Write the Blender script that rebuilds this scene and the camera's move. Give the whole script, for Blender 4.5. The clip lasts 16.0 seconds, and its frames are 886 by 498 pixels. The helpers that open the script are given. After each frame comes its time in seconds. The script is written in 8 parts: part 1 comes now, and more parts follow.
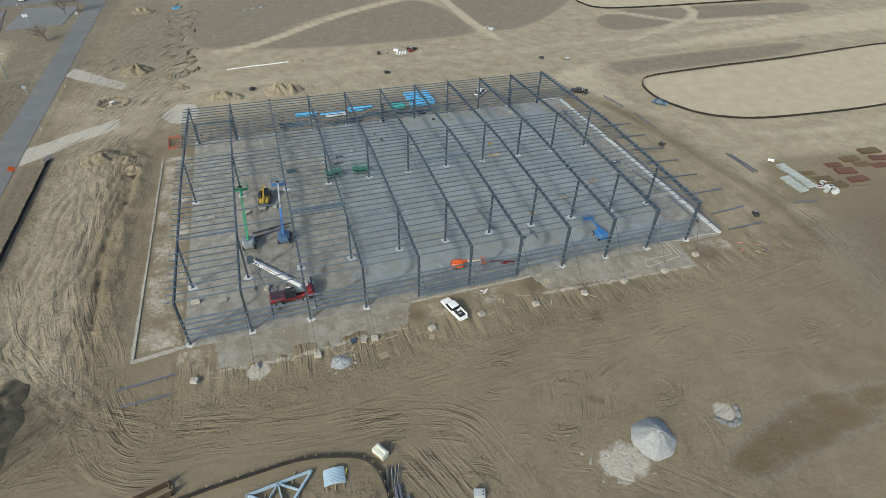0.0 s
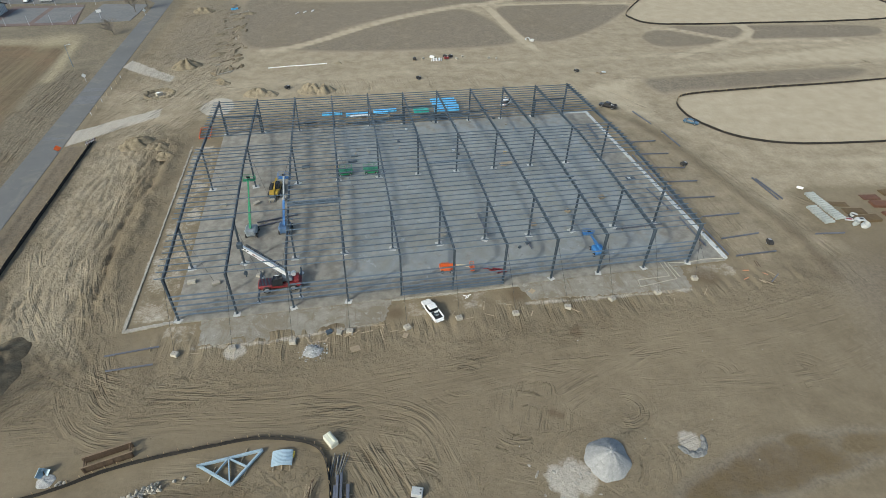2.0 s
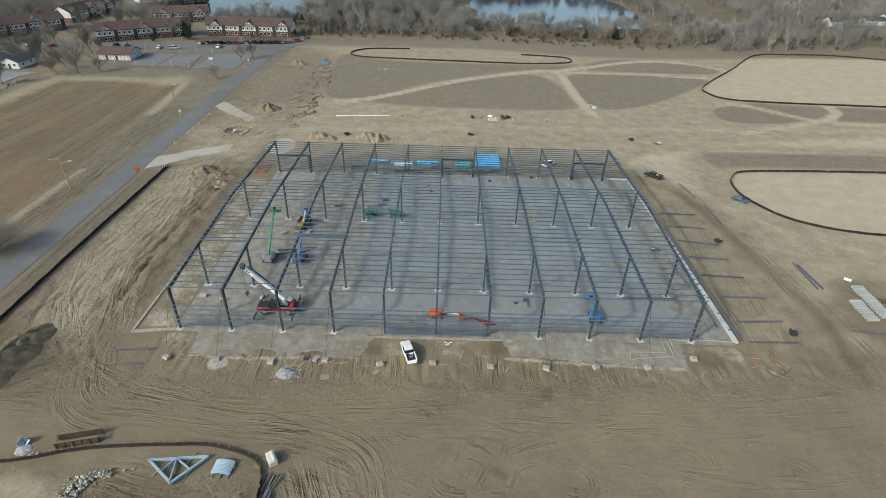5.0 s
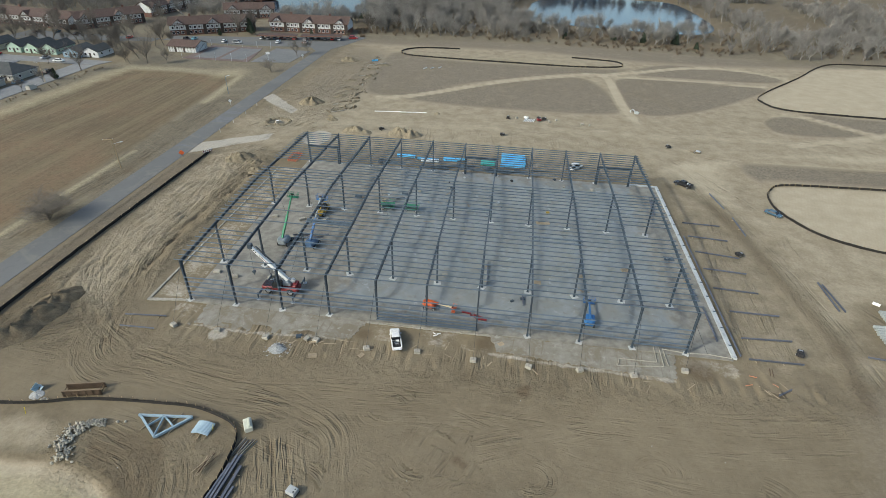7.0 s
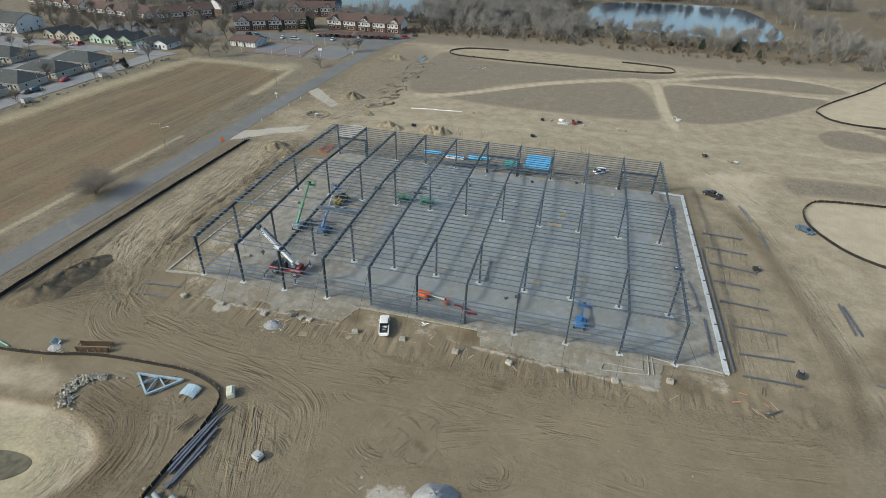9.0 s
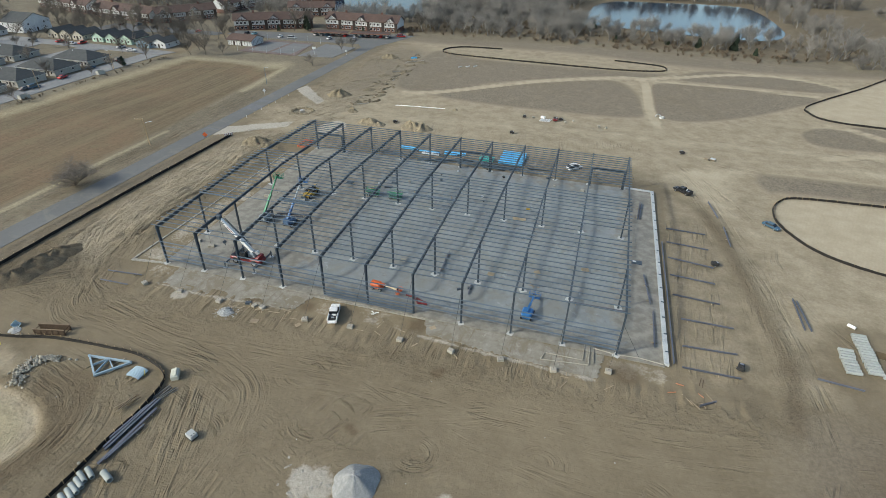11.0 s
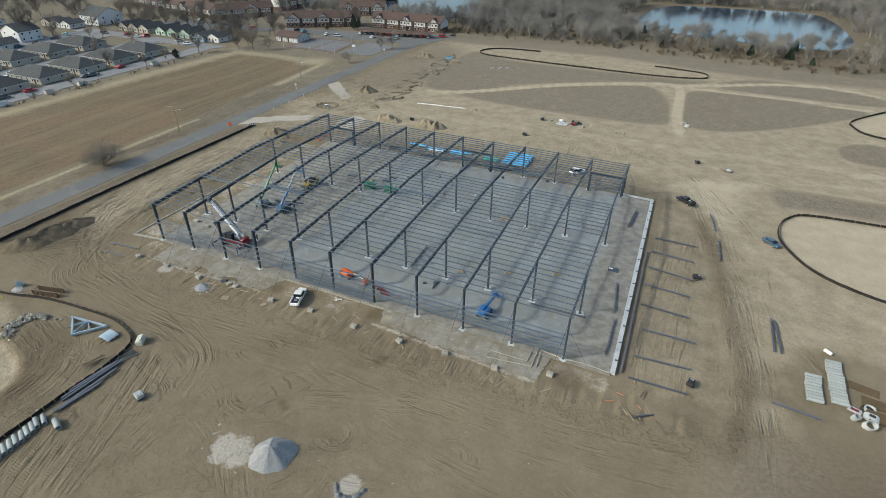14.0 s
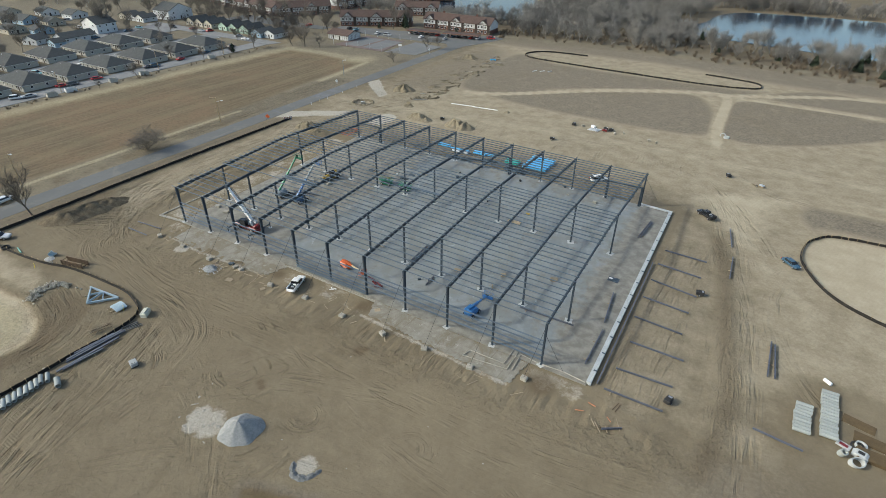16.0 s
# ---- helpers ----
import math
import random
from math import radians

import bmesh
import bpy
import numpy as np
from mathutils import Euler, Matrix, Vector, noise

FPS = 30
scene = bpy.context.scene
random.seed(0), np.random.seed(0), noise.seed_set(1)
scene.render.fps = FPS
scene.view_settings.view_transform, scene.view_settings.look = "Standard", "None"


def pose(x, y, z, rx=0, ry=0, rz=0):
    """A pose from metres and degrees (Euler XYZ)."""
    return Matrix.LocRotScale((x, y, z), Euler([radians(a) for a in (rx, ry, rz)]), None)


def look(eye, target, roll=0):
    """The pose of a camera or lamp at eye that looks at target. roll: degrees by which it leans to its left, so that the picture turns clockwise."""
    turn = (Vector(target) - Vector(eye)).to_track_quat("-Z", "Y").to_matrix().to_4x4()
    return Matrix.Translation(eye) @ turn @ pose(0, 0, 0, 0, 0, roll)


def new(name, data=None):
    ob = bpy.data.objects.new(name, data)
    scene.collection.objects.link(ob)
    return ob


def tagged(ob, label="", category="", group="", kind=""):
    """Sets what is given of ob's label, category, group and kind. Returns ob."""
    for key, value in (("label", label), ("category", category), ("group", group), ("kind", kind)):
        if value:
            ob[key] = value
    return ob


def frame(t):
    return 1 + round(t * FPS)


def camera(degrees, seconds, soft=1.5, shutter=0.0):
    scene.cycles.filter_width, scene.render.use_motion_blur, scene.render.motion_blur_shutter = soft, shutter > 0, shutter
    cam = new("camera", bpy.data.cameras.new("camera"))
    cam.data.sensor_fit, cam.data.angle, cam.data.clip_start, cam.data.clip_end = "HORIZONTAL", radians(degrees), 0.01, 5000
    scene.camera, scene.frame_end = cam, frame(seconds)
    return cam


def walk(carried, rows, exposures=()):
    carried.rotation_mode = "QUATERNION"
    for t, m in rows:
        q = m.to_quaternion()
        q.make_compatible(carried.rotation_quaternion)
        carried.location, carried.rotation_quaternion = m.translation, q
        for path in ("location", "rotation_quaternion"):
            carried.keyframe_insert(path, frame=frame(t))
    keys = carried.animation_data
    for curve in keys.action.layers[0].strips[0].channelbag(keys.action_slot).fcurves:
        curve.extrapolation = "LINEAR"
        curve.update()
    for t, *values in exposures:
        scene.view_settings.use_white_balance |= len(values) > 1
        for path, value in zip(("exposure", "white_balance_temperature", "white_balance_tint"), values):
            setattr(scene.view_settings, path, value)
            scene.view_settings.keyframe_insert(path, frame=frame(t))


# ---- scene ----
cam = camera(79.3, 16.0, 0.6)
PATH = [
    (0, (18.288, -63.026, 64.388), (18.804, -61.569, 63.12), 1.9),
    (0.5, (20.914, -64.297, 64.388), (21.39, -62.828, 63.118), 1.9),
    (1, (23.669, -65.488, 64.398), (24.096, -64.004, 63.126), 1.9),
    (1.5, (26.501, -66.542, 64.464), (26.876, -65.042, 63.196), 1.8),
    (2, (29.273, -67.498, 64.56), (29.599, -65.97, 63.312), 1.8),
    (2.5, (32.021, -68.319, 64.673), (32.298, -66.757, 63.454), 1.8),
    (3, (34.864, -69.163, 64.768), (35.088, -67.565, 63.586), 1.8),
    (3.5, (37.709, -69.979, 64.864), (37.884, -68.347, 63.72), 1.7),
    (4, (40.487, -70.723, 64.931), (40.608, -69.059, 63.828), 1.7),
    (4.2, (41.608, -70.972, 64.937), (41.706, -69.296, 63.85), 1.7),
    (6.5, (54.681, -73.285, 64.939), (54.529, -71.614, 63.851), 1.6),
    (7, (57.645, -73.506, 64.893), (57.436, -71.84, 63.806), 1.5),
    (7.5, (60.589, -73.66, 64.827), (60.317, -72.003, 63.741), 1.4),
    (8, (63.53, -73.754, 64.782), (63.198, -72.108, 63.695), 1.3),
    (8.5, (66.464, -73.713, 64.724), (66.079, -72.077, 63.639), 1.3),
    (9, (69.49, -73.658, 64.615), (69.07, -72.031, 63.531), 1.3),
    (9.5, (72.589, -73.578, 64.495), (72.17, -71.95, 63.412), 1.1),
    (10, (75.67, -73.364, 64.363), (75.244, -71.737, 63.28), 1.0),
    (12.5, (90.563, -70.962, 63.773), (89.995, -69.376, 62.695), 0.8),
    (13, (93.478, -70.232, 63.804), (92.883, -68.655, 62.727), 0.8),
    (13.5, (96.444, -69.4, 63.851), (95.809, -67.84, 62.772), 0.7),
    (14, (99.337, -68.463, 63.918), (98.658, -66.922, 62.84), 0.6),
    (14.5, (102.156, -67.513, 63.991), (101.432, -65.991, 62.914), 0.6),
    (15, (104.914, -66.467, 64.073), (104.148, -64.966, 62.996), 0.6),
    (15.5, (107.676, -65.348, 64.135), (106.865, -63.871, 63.059), 0.6),
    (16, (110.384, -64.203, 64.142), (109.523, -62.754, 63.066), 0.6),
]
walk(cam, [(t, look(eye, target, roll)) for t, eye, target, roll in PATH], ((0, 0.19, 6400, 2.0), (16, 0.19, 6400, 2.0)))

# ---- light ----
SUN_UP, SUN_WAY = 33.0, 36.5          # elevation, and the heading to which shadows fall
world = bpy.data.worlds.new("sky")
scene.world = world
world.use_nodes = True
wn = world.node_tree.nodes
sky = wn.new("ShaderNodeTexSky")
sky.sky_type, sky.sun_disc = "NISHITA", False
sky.sun_elevation, sky.sun_rotation = radians(SUN_UP), radians(270 - SUN_WAY)
sky.dust_density, sky.air_density = 3.0, 1.0
wn["Background"].inputs["Strength"].default_value = 0.19
world.node_tree.links.new(sky.outputs[0], wn["Background"].inputs["Color"])
sun = new("sun", bpy.data.lights.new("sun", "SUN"))
sun.data.energy, sun.data.angle, sun.data.color = 2.3, radians(3.0), (1.0, 0.97, 0.92)
sun.matrix_world = look((0, 0, 0), (math.cos(radians(SUN_UP)) * math.cos(radians(SUN_WAY)), math.cos(radians(SUN_UP)) * math.sin(radians(SUN_WAY)), -math.sin(radians(SUN_UP))))

# ---- materials ----


class Nodes:
    """Short hand for building a node material."""

    def __init__(self, name):
        self.m = bpy.data.materials.new(name)
        self.m.use_nodes = True
        self.t = self.m.node_tree
        self.bsdf = self.t.nodes["Principled BSDF"]
        co = self.add("ShaderNodeTexCoord")
        self.obj = co.outputs["Object"]
        self.pos = self.add("ShaderNodeNewGeometry").outputs["Position"]

    def add(self, kind):
        return self.t.nodes.new(kind)

    def put(self, value, socket):
        if isinstance(value, bpy.types.NodeSocket):
            self.t.links.new(value, socket)
        else:
            socket.default_value = value

    def noise(self, scale, detail=4, rough=0.55, at=None, warp=0.0):
        n = self.add("ShaderNodeTexNoise")
        n.inputs["Scale"].default_value, n.inputs["Detail"].default_value, n.inputs["Roughness"].default_value = scale, detail, rough
        n.inputs["Distortion"].default_value = warp
        self.put(at or self.pos, n.inputs["Vector"])
        return n.outputs["Fac"]

    def wave(self, scale, distort=3.0, turn=0.0, detail=3.0, dscale=1.0):
        mp = self.add("ShaderNodeMapping")
        mp.inputs["Rotation"].default_value[2] = radians(turn)
        self.put(self.pos, mp.inputs["Vector"])
        n = self.add("ShaderNodeTexWave")
        n.inputs["Scale"].default_value, n.inputs["Distortion"].default_value, n.inputs["Detail"].default_value, n.inputs["Detail Scale"].default_value = scale, distort, detail, dscale
        self.put(mp.outputs[0], n.inputs["Vector"])
        return n.outputs["Fac"]

    def streak(self, turn, across=2.6, length=0.22, detail=5, rough=0.65):
        """Noise drawn out into streaks along one heading."""
        mp = self.add("ShaderNodeMapping")
        mp.inputs["Rotation"].default_value[2] = radians(-turn)
        self.put(self.pos, mp.inputs["Vector"])
        sc = self.add("ShaderNodeVectorMath")
        sc.operation = "MULTIPLY"
        self.put(mp.outputs[0], sc.inputs[0])
        sc.inputs[1].default_value = (length, across, 1.0)
        return self.noise(1.0, detail, rough, sc.outputs[0], 0.5)

    def ramp(self, fac, lo, hi, a=0.0, b=1.0):
        n = self.add("ShaderNodeMapRange")
        for key, v in (("From Min", lo), ("From Max", hi), ("To Min", a), ("To Max", b)):
            n.inputs[key].default_value = v
        self.put(fac, n.inputs["Value"])
        return n.outputs[0]

    def math(self, op, a, b=0.0):
        n = self.add("ShaderNodeMath")
        n.operation = op
        self.put(a, n.inputs[0])
        self.put(b, n.inputs[1])
        return n.outputs[0]

    def mix(self, fac, a, b, blend="MIX"):
        n = self.add("ShaderNodeMix")
        n.data_type, n.blend_type = "RGBA", blend
        self.put(fac, n.inputs[0])
        self.put((*a, 1) if isinstance(a, tuple) else a, n.inputs[6])
        self.put((*b, 1) if isinstance(b, tuple) else b, n.inputs[7])
        return n.outputs[2]

    def attr(self, name):
        n = self.add("ShaderNodeAttribute")
        n.attribute_name = name
        sep = self.add("ShaderNodeSeparateColor")
        self.put(n.outputs["Color"], sep.inputs[0])
        return sep.outputs[0], sep.outputs[1], sep.outputs[2], n.outputs["Alpha"]

    def random(self):
        return self.add("ShaderNodeObjectInfo").outputs["Random"]

    def island(self):
        return self.add("ShaderNodeNewGeometry").outputs["Random Per Island"]

    def done(self, colour, rough=0.8, metal=0.0, bump=None, depth=0.02, **more):
        self.put((*colour, 1) if isinstance(colour, tuple) else colour, self.bsdf.inputs["Base Color"])
        self.put(rough, self.bsdf.inputs["Roughness"])
        self.put(metal, self.bsdf.inputs["Metallic"])
        if bump is not None:
            b = self.add("ShaderNodeBump")
            b.inputs["Strength"].default_value, b.inputs["Distance"].default_value = 1.0, depth
            self.put(bump, b.inputs["Height"])
            self.put(b.outputs[0], self.bsdf.inputs["Normal"])
        for key, v in more.items():
            self.put(v, self.bsdf.inputs[key.replace("_", " ")])
        return self.m


def worn(name, a, b, rough=0.7, metal=0.0, scale=1.5, spread=0.25, vary=0.0, depth=0.0):
    """Paint, metal, wood or plastic in two tones with stains and a fine grain; vary: how far repeats differ."""
    n = Nodes(name)
    f = n.ramp(n.noise(scale, 5, 0.6, n.obj), 0.5 - spread, 0.5 + spread)
    c = n.mix(f, a, b)
    grain = n.ramp(n.noise(scale * 9, 3, 0.6, n.obj), 0.3, 0.7, 0.86, 1.1)
    if vary:
        grain = n.math("MULTIPLY", grain, n.ramp(n.random(), 0, 1, 1 - vary, 1 + vary))
    hsv = n.add("ShaderNodeHueSaturation")
    n.put(grain, hsv.inputs["Value"])
    n.put(c, hsv.inputs["Color"])
    r = n.ramp(n.noise(scale * 3, 3, 0.5, n.obj), 0.3, 0.7, rough - 0.1, min(1.0, rough + 0.1))
    return n.done(hsv.outputs[0], r, metal, n.noise(scale * 6, 3, 0.6, n.obj) if depth else None, depth)


def ground_material():
    n = Nodes("site_soil")
    sand, dark, grass, field = n.attr("soil")
    gravel, damp_shade, churn, ochre = n.attr("wear")
    big, mid, fine = n.noise(0.035, 5, 0.6), n.noise(0.22, 6, 0.62), n.noise(1.9, 6, 0.65)
    grit = n.noise(7.0, 3, 0.7)
    drag = n.noise(0.5, 6, 0.7, None, 1.6)

    def edge(mask, soft=0.22, ragged=0.55):
        wob = n.math("ADD", n.math("MULTIPLY", n.math("SUBTRACT", mid, 0.5), 1.3), n.math("MULTIPLY", n.math("SUBTRACT", fine, 0.5), 0.7))
        return n.ramp(n.math("ADD", mask, n.math("MULTIPLY", wob, ragged)), 0.5 - soft, 0.5 + soft)

    dirt = n.mix(n.ramp(big, 0.3, 0.7), (0.142, 0.118, 0.080), (0.202, 0.170, 0.117))
    dirt = n.mix(n.ramp(mid, 0.35, 0.72, 0.0, 0.7), dirt, (0.222, 0.188, 0.131))
    dirt = n.mix(n.ramp(drag, 0.54, 0.74, 0.0, 0.28), dirt, (0.125, 0.102, 0.068))
    dirt = n.mix(n.ramp(n.noise(0.075, 6, 0.68, None, 0.9), 0.53, 0.63, 0.0, 0.36), dirt, (0.235, 0.2, 0.14))
    ripple = n.ramp(n.wave(0.42, 6.0, 20.0, 3, 0.5), 0.2, 0.9)
    pale = n.mix(n.ramp(mid, 0.3, 0.7), (0.34, 0.297, 0.215), (0.42, 0.371, 0.278))
    pale = n.mix(n.math("MULTIPLY", ripple, 0.12), pale, (0.31, 0.268, 0.19))
    dirt = n.mix(edge(sand, 0.27, 0.3), dirt, pale)
    turf = n.mix(n.ramp(fine, 0.35, 0.65), (0.150, 0.130, 0.100), (0.226, 0.197, 0.152))
    turf = n.mix(n.ramp(mid, 0.53, 0.7, 0, 0.6), turf, (0.27, 0.233, 0.172))
    turf = n.mix(n.ramp(n.noise(0.03, 5, 0.65, None, 1.2), 0.5, 0.66, 0, 0.4), turf, (0.172, 0.146, 0.102))
    dirt = n.mix(edge(dark), dirt, turf)
    # hay and plough tones hold some extra blue, distant haze put into the colour
    hay = n.mix(n.ramp(fine, 0.3, 0.7), (0.13, 0.113, 0.083), (0.215, 0.19, 0.142))
    hay = n.mix(n.ramp(n.noise(0.05, 5, 0.65, None, 0.8), 0.52, 0.66, 0, 0.5), hay, (0.25, 0.226, 0.162))
    hay = n.mix(n.ramp(mid, 0.52, 0.7, 0, 0.6), hay, (0.14, 0.118, 0.08))
    dirt = n.mix(edge(grass), dirt, hay)
    rows = n.streak(90, 0.8, 0.03)
    plough = n.mix(n.ramp(rows, 0.38, 0.62), (0.115, 0.094, 0.062), (0.162, 0.132, 0.088))
    plough = n.mix(n.ramp(n.noise(0.02, 4, 0.6, None, 1.0), 0.44, 0.64, 0, 0.7), plough, (0.19, 0.134, 0.086))
    plough = n.mix(n.ramp(mid, 0.48, 0.72, 0, 0.75), plough, (0.165, 0.14, 0.088))
    plough = n.mix(n.ramp(n.noise(0.9, 5, 0.7), 0.5, 0.68, 0, 0.65), plough, (0.105, 0.082, 0.055))
    plough = n.mix(n.ramp(n.streak(88, 2.2, 0.06), 0.55, 0.7, 0, 0.5), plough, (0.235, 0.19, 0.125))
    plough = n.mix(n.ramp(n.wave(0.02, 7.0, 0.0, 4, 0.3), 0.72, 0.95, 0, 0.25), plough, (0.22, 0.185, 0.115))
    dirt = n.mix(edge(field), dirt, plough)
    stone = n.mix(n.ramp(grit, 0.3, 0.7), (0.33, 0.31, 0.265), (0.48, 0.46, 0.41))
    dirt = n.mix(n.ramp(edge(gravel, 0.09), 0, 1, 0, 0.85), dirt, stone)
    dirt = n.mix(n.ramp(edge(damp_shade, 0.28), 0, 1, 0, 0.75), dirt, (0.118, 0.092, 0.06))
    # clods, and tyre marks drawn out along the ways that machines took
    clods = n.math("MULTIPLY", n.ramp(n.noise(2.0, 6, 0.72), 0.54, 0.68), churn)
    dirt = n.mix(n.math("MULTIPLY", clods, 0.18), dirt, (0.1, 0.079, 0.052))
    lines = []
    for key in ("ways", "turns"):
        side, run, force, ochre = n.attr(key)
        if key == "ways":
            dirt = n.mix(n.ramp(edge(ochre, 0.14), 0, 1, 0, 0.7), dirt, (0.122, 0.093, 0.048))
        else:
            dirt = n.mix(n.ramp(edge(ochre, 0.35), 0, 1, 0, 0.8), dirt, n.mix(n.ramp(fine, 0.3, 0.7), (0.28, 0.25, 0.165), (0.38, 0.342, 0.235)))
        sway = n.math("MULTIPLY", n.math("SUBTRACT", n.noise(0.05, 3, 0.5), 0.5), 2.0)
        side = n.math("ADD", side, sway)
        at = n.add("ShaderNodeCombineXYZ")
        n.put(n.math("MULTIPLY", side, 1.45), at.inputs[0])
        n.put(n.math("MULTIPLY", run, 0.12), at.inputs[1])
        thin = n.noise(1.0, 2, 0.5, at.outputs[0])
        at = n.add("ShaderNodeCombineXYZ")
        n.put(n.math("MULTIPLY", side, 0.42), at.inputs[0])
        n.put(n.math("MULTIPLY", run, 0.06), at.inputs[1])
        n.put(7.3, at.inputs[2])
        band = n.ramp(n.noise(1.0, 2, 0.5, at.outputs[0]), 0.42, 0.6)
        lug = n.math("SINE", n.math("ADD", n.math("MULTIPLY", run, 15.0), n.math("MULTIPLY", side, 6.0)))
        patch = n.math("MULTIPLY", force, n.ramp(n.noise(0.16, 4, 0.6, None, 0.8), 0.42, 0.55, 0.16 if key == "ways" else 0.12, 1.0))
        rut = n.math("MULTIPLY", n.math("MULTIPLY", n.ramp(thin, 0.54, 0.63), n.ramp(band, 0, 1, 0.25, 1.0)), patch)
        ridge = n.math("MULTIPLY", n.math("MULTIPLY", n.ramp(thin, 0.45, 0.38), n.ramp(band, 0, 1, 0.3, 1.0)), patch)
        # low-sun shading put into the colour: ruts darker, ridges paler
        dirt = n.mix(n.math("MULTIPLY", rut, 0.55), dirt, (0.092, 0.071, 0.046))
        dirt = n.mix(n.math("MULTIPLY", ridge, 0.3), dirt, (0.29, 0.25, 0.176))
        tread = n.math("MULTIPLY", n.math("MULTIPLY", lug, band), n.math("MULTIPLY", patch, 0.045))
        lines.append(n.math("ADD", n.math("MULTIPLY", n.math("SUBTRACT", ridge, rut), 0.85), tread))
    hsv = n.add("ShaderNodeHueSaturation")
    n.put(n.math("MULTIPLY", n.ramp(fine, 0.25, 0.75, 0.87, 1.03), n.ramp(grit, 0.3, 0.7, 0.95, 1.04)), hsv.inputs["Value"])
    n.put(n.mix(1.0, dirt, (1.03, 1.0, 0.965), "MULTIPLY"), hsv.inputs["Color"])
    h = n.math("ADD", n.math("MULTIPLY", fine, n.ramp(churn, 0, 1, 0.1, 0.8)), n.math("MULTIPLY", mid, n.ramp(churn, 0, 1, 0.28, 0.75)))
    h = n.math("ADD", h, n.math("MULTIPLY", clods, 0.4))
    h = n.math("ADD", h, n.math("MULTIPLY", grit, n.ramp(churn, 0, 1, 0.03, 0.16)))
    h = n.math("ADD", h, n.math("ADD", lines[0], lines[1]))
    return n.done(hsv.outputs[0], 0.95, 0.0, h, 0.3, Specular_IOR_Level=0.12)


def slab_material():
    n = Nodes("concrete_slab")
    big, mid, fine = n.noise(0.09, 5, 0.6), n.noise(0.5, 6, 0.62), n.noise(4.0, 5, 0.65)
    c = n.mix(n.ramp(big, 0.35, 0.65), (0.184, 0.2, 0.203), (0.242, 0.261, 0.264))
    c = n.mix(n.ramp(mid, 0.48, 0.68, 0, 0.65), c, (0.292, 0.313, 0.314))
    c = n.mix(n.ramp(n.noise(0.16, 6, 0.7, None, 0.6), 0.48, 0.62, 0, 0.5), c, (0.211, 0.202, 0.165))
    c = n.mix(n.ramp(n.noise(0.7, 5, 0.68, None, 0.5), 0.58, 0.7, 0, 0.6), c, (0.135, 0.142, 0.140))
    c = n.mix(n.ramp(n.noise(0.3, 6, 0.75, None, 1.2), 0.6, 0.68, 0, 0.7), c, (0.376, 0.407, 0.412))
    c = n.mix(n.ramp(fine, 0.4, 0.75, 0, 0.4), c, (0.179, 0.190, 0.187))
    # tracked-in soil towards the outer edges
    sep = n.add("ShaderNodeSeparateXYZ")
    n.put(n.pos, sep.inputs[0])
    rim = n.math("MAXIMUM", n.ramp(sep.outputs[1], 6.0, -1.5, 0, 1.2), n.ramp(sep.outputs[0], 89.0, 94.0, 0, 1.15))
    rim = n.math("MAXIMUM", rim, n.math("MAXIMUM", n.ramp(sep.outputs[0], 32.0, 15.0, 0.1, 1.9), n.ramp(sep.outputs[1], 58.0, 68.0, 0, 0.6)))
    rim = n.ramp(n.math("ADD", rim, n.math("MULTIPLY", n.math("SUBTRACT", n.noise(0.35, 6, 0.72), 0.5), 2.6)), 0.2, 0.7, 0, 0.85)
    c = n.mix(rim, c, n.mix(n.ramp(mid, 0.4, 0.6), (0.168, 0.15, 0.119), (0.258, 0.24, 0.2)))
    return n.done(c, n.ramp(mid, 0.3, 0.7, 0.75, 0.92), 0, fine, 0.01)


def apron_material():
    n = Nodes("dusty_apron_concrete")
    mid, fine, blot = n.noise(0.45, 6, 0.66), n.noise(3.5, 5, 0.68), n.noise(0.2, 6, 0.72, None, 0.8)
    c = n.mix(n.ramp(mid, 0.35, 0.65), (0.205, 0.188, 0.15), (0.275, 0.262, 0.225))
    c = n.mix(n.ramp(blot, 0.47, 0.6, 0, 0.85), c, (0.18, 0.152, 0.108))
    c = n.mix(n.ramp(n.noise(0.9, 6, 0.72, None, 0.7), 0.58, 0.68, 0, 0.7), c, (0.36, 0.35, 0.315))
    c = n.mix(n.ramp(n.streak(86, 1.6, 0.12), 0.56, 0.68, 0, 0.55), c, (0.145, 0.12, 0.085))
    c = n.mix(n.ramp(fine, 0.52, 0.7, 0, 0.45), c, (0.15, 0.135, 0.105))
    return n.done(c, 0.92, 0, n.math("ADD", n.math("MULTIPLY", mid, 0.6), fine), 0.05)


def asphalt_material():
    n = Nodes("asphalt")
    big, mid, fine = n.noise(0.06, 5, 0.6), n.noise(0.6, 5, 0.6), n.noise(9.0, 3, 0.7)
    c = n.mix(n.ramp(big, 0.3, 0.7), (0.118, 0.12, 0.116), (0.155, 0.155, 0.15))
    c = n.mix(n.ramp(n.noise(0.16, 5, 0.65, None, 1.0), 0.52, 0.66, 0, 0.6), c, (0.195, 0.184, 0.158))
    c = n.mix(n.ramp(mid, 0.55, 0.7, 0, 0.5), c, (0.112, 0.114, 0.113))
    c = n.mix(n.ramp(fine, 0.3, 0.7, 0, 0.3), c, (0.14, 0.14, 0.14))
    return n.done(c, 0.9, 0, fine, 0.006, Specular_IOR_Level=0.2)


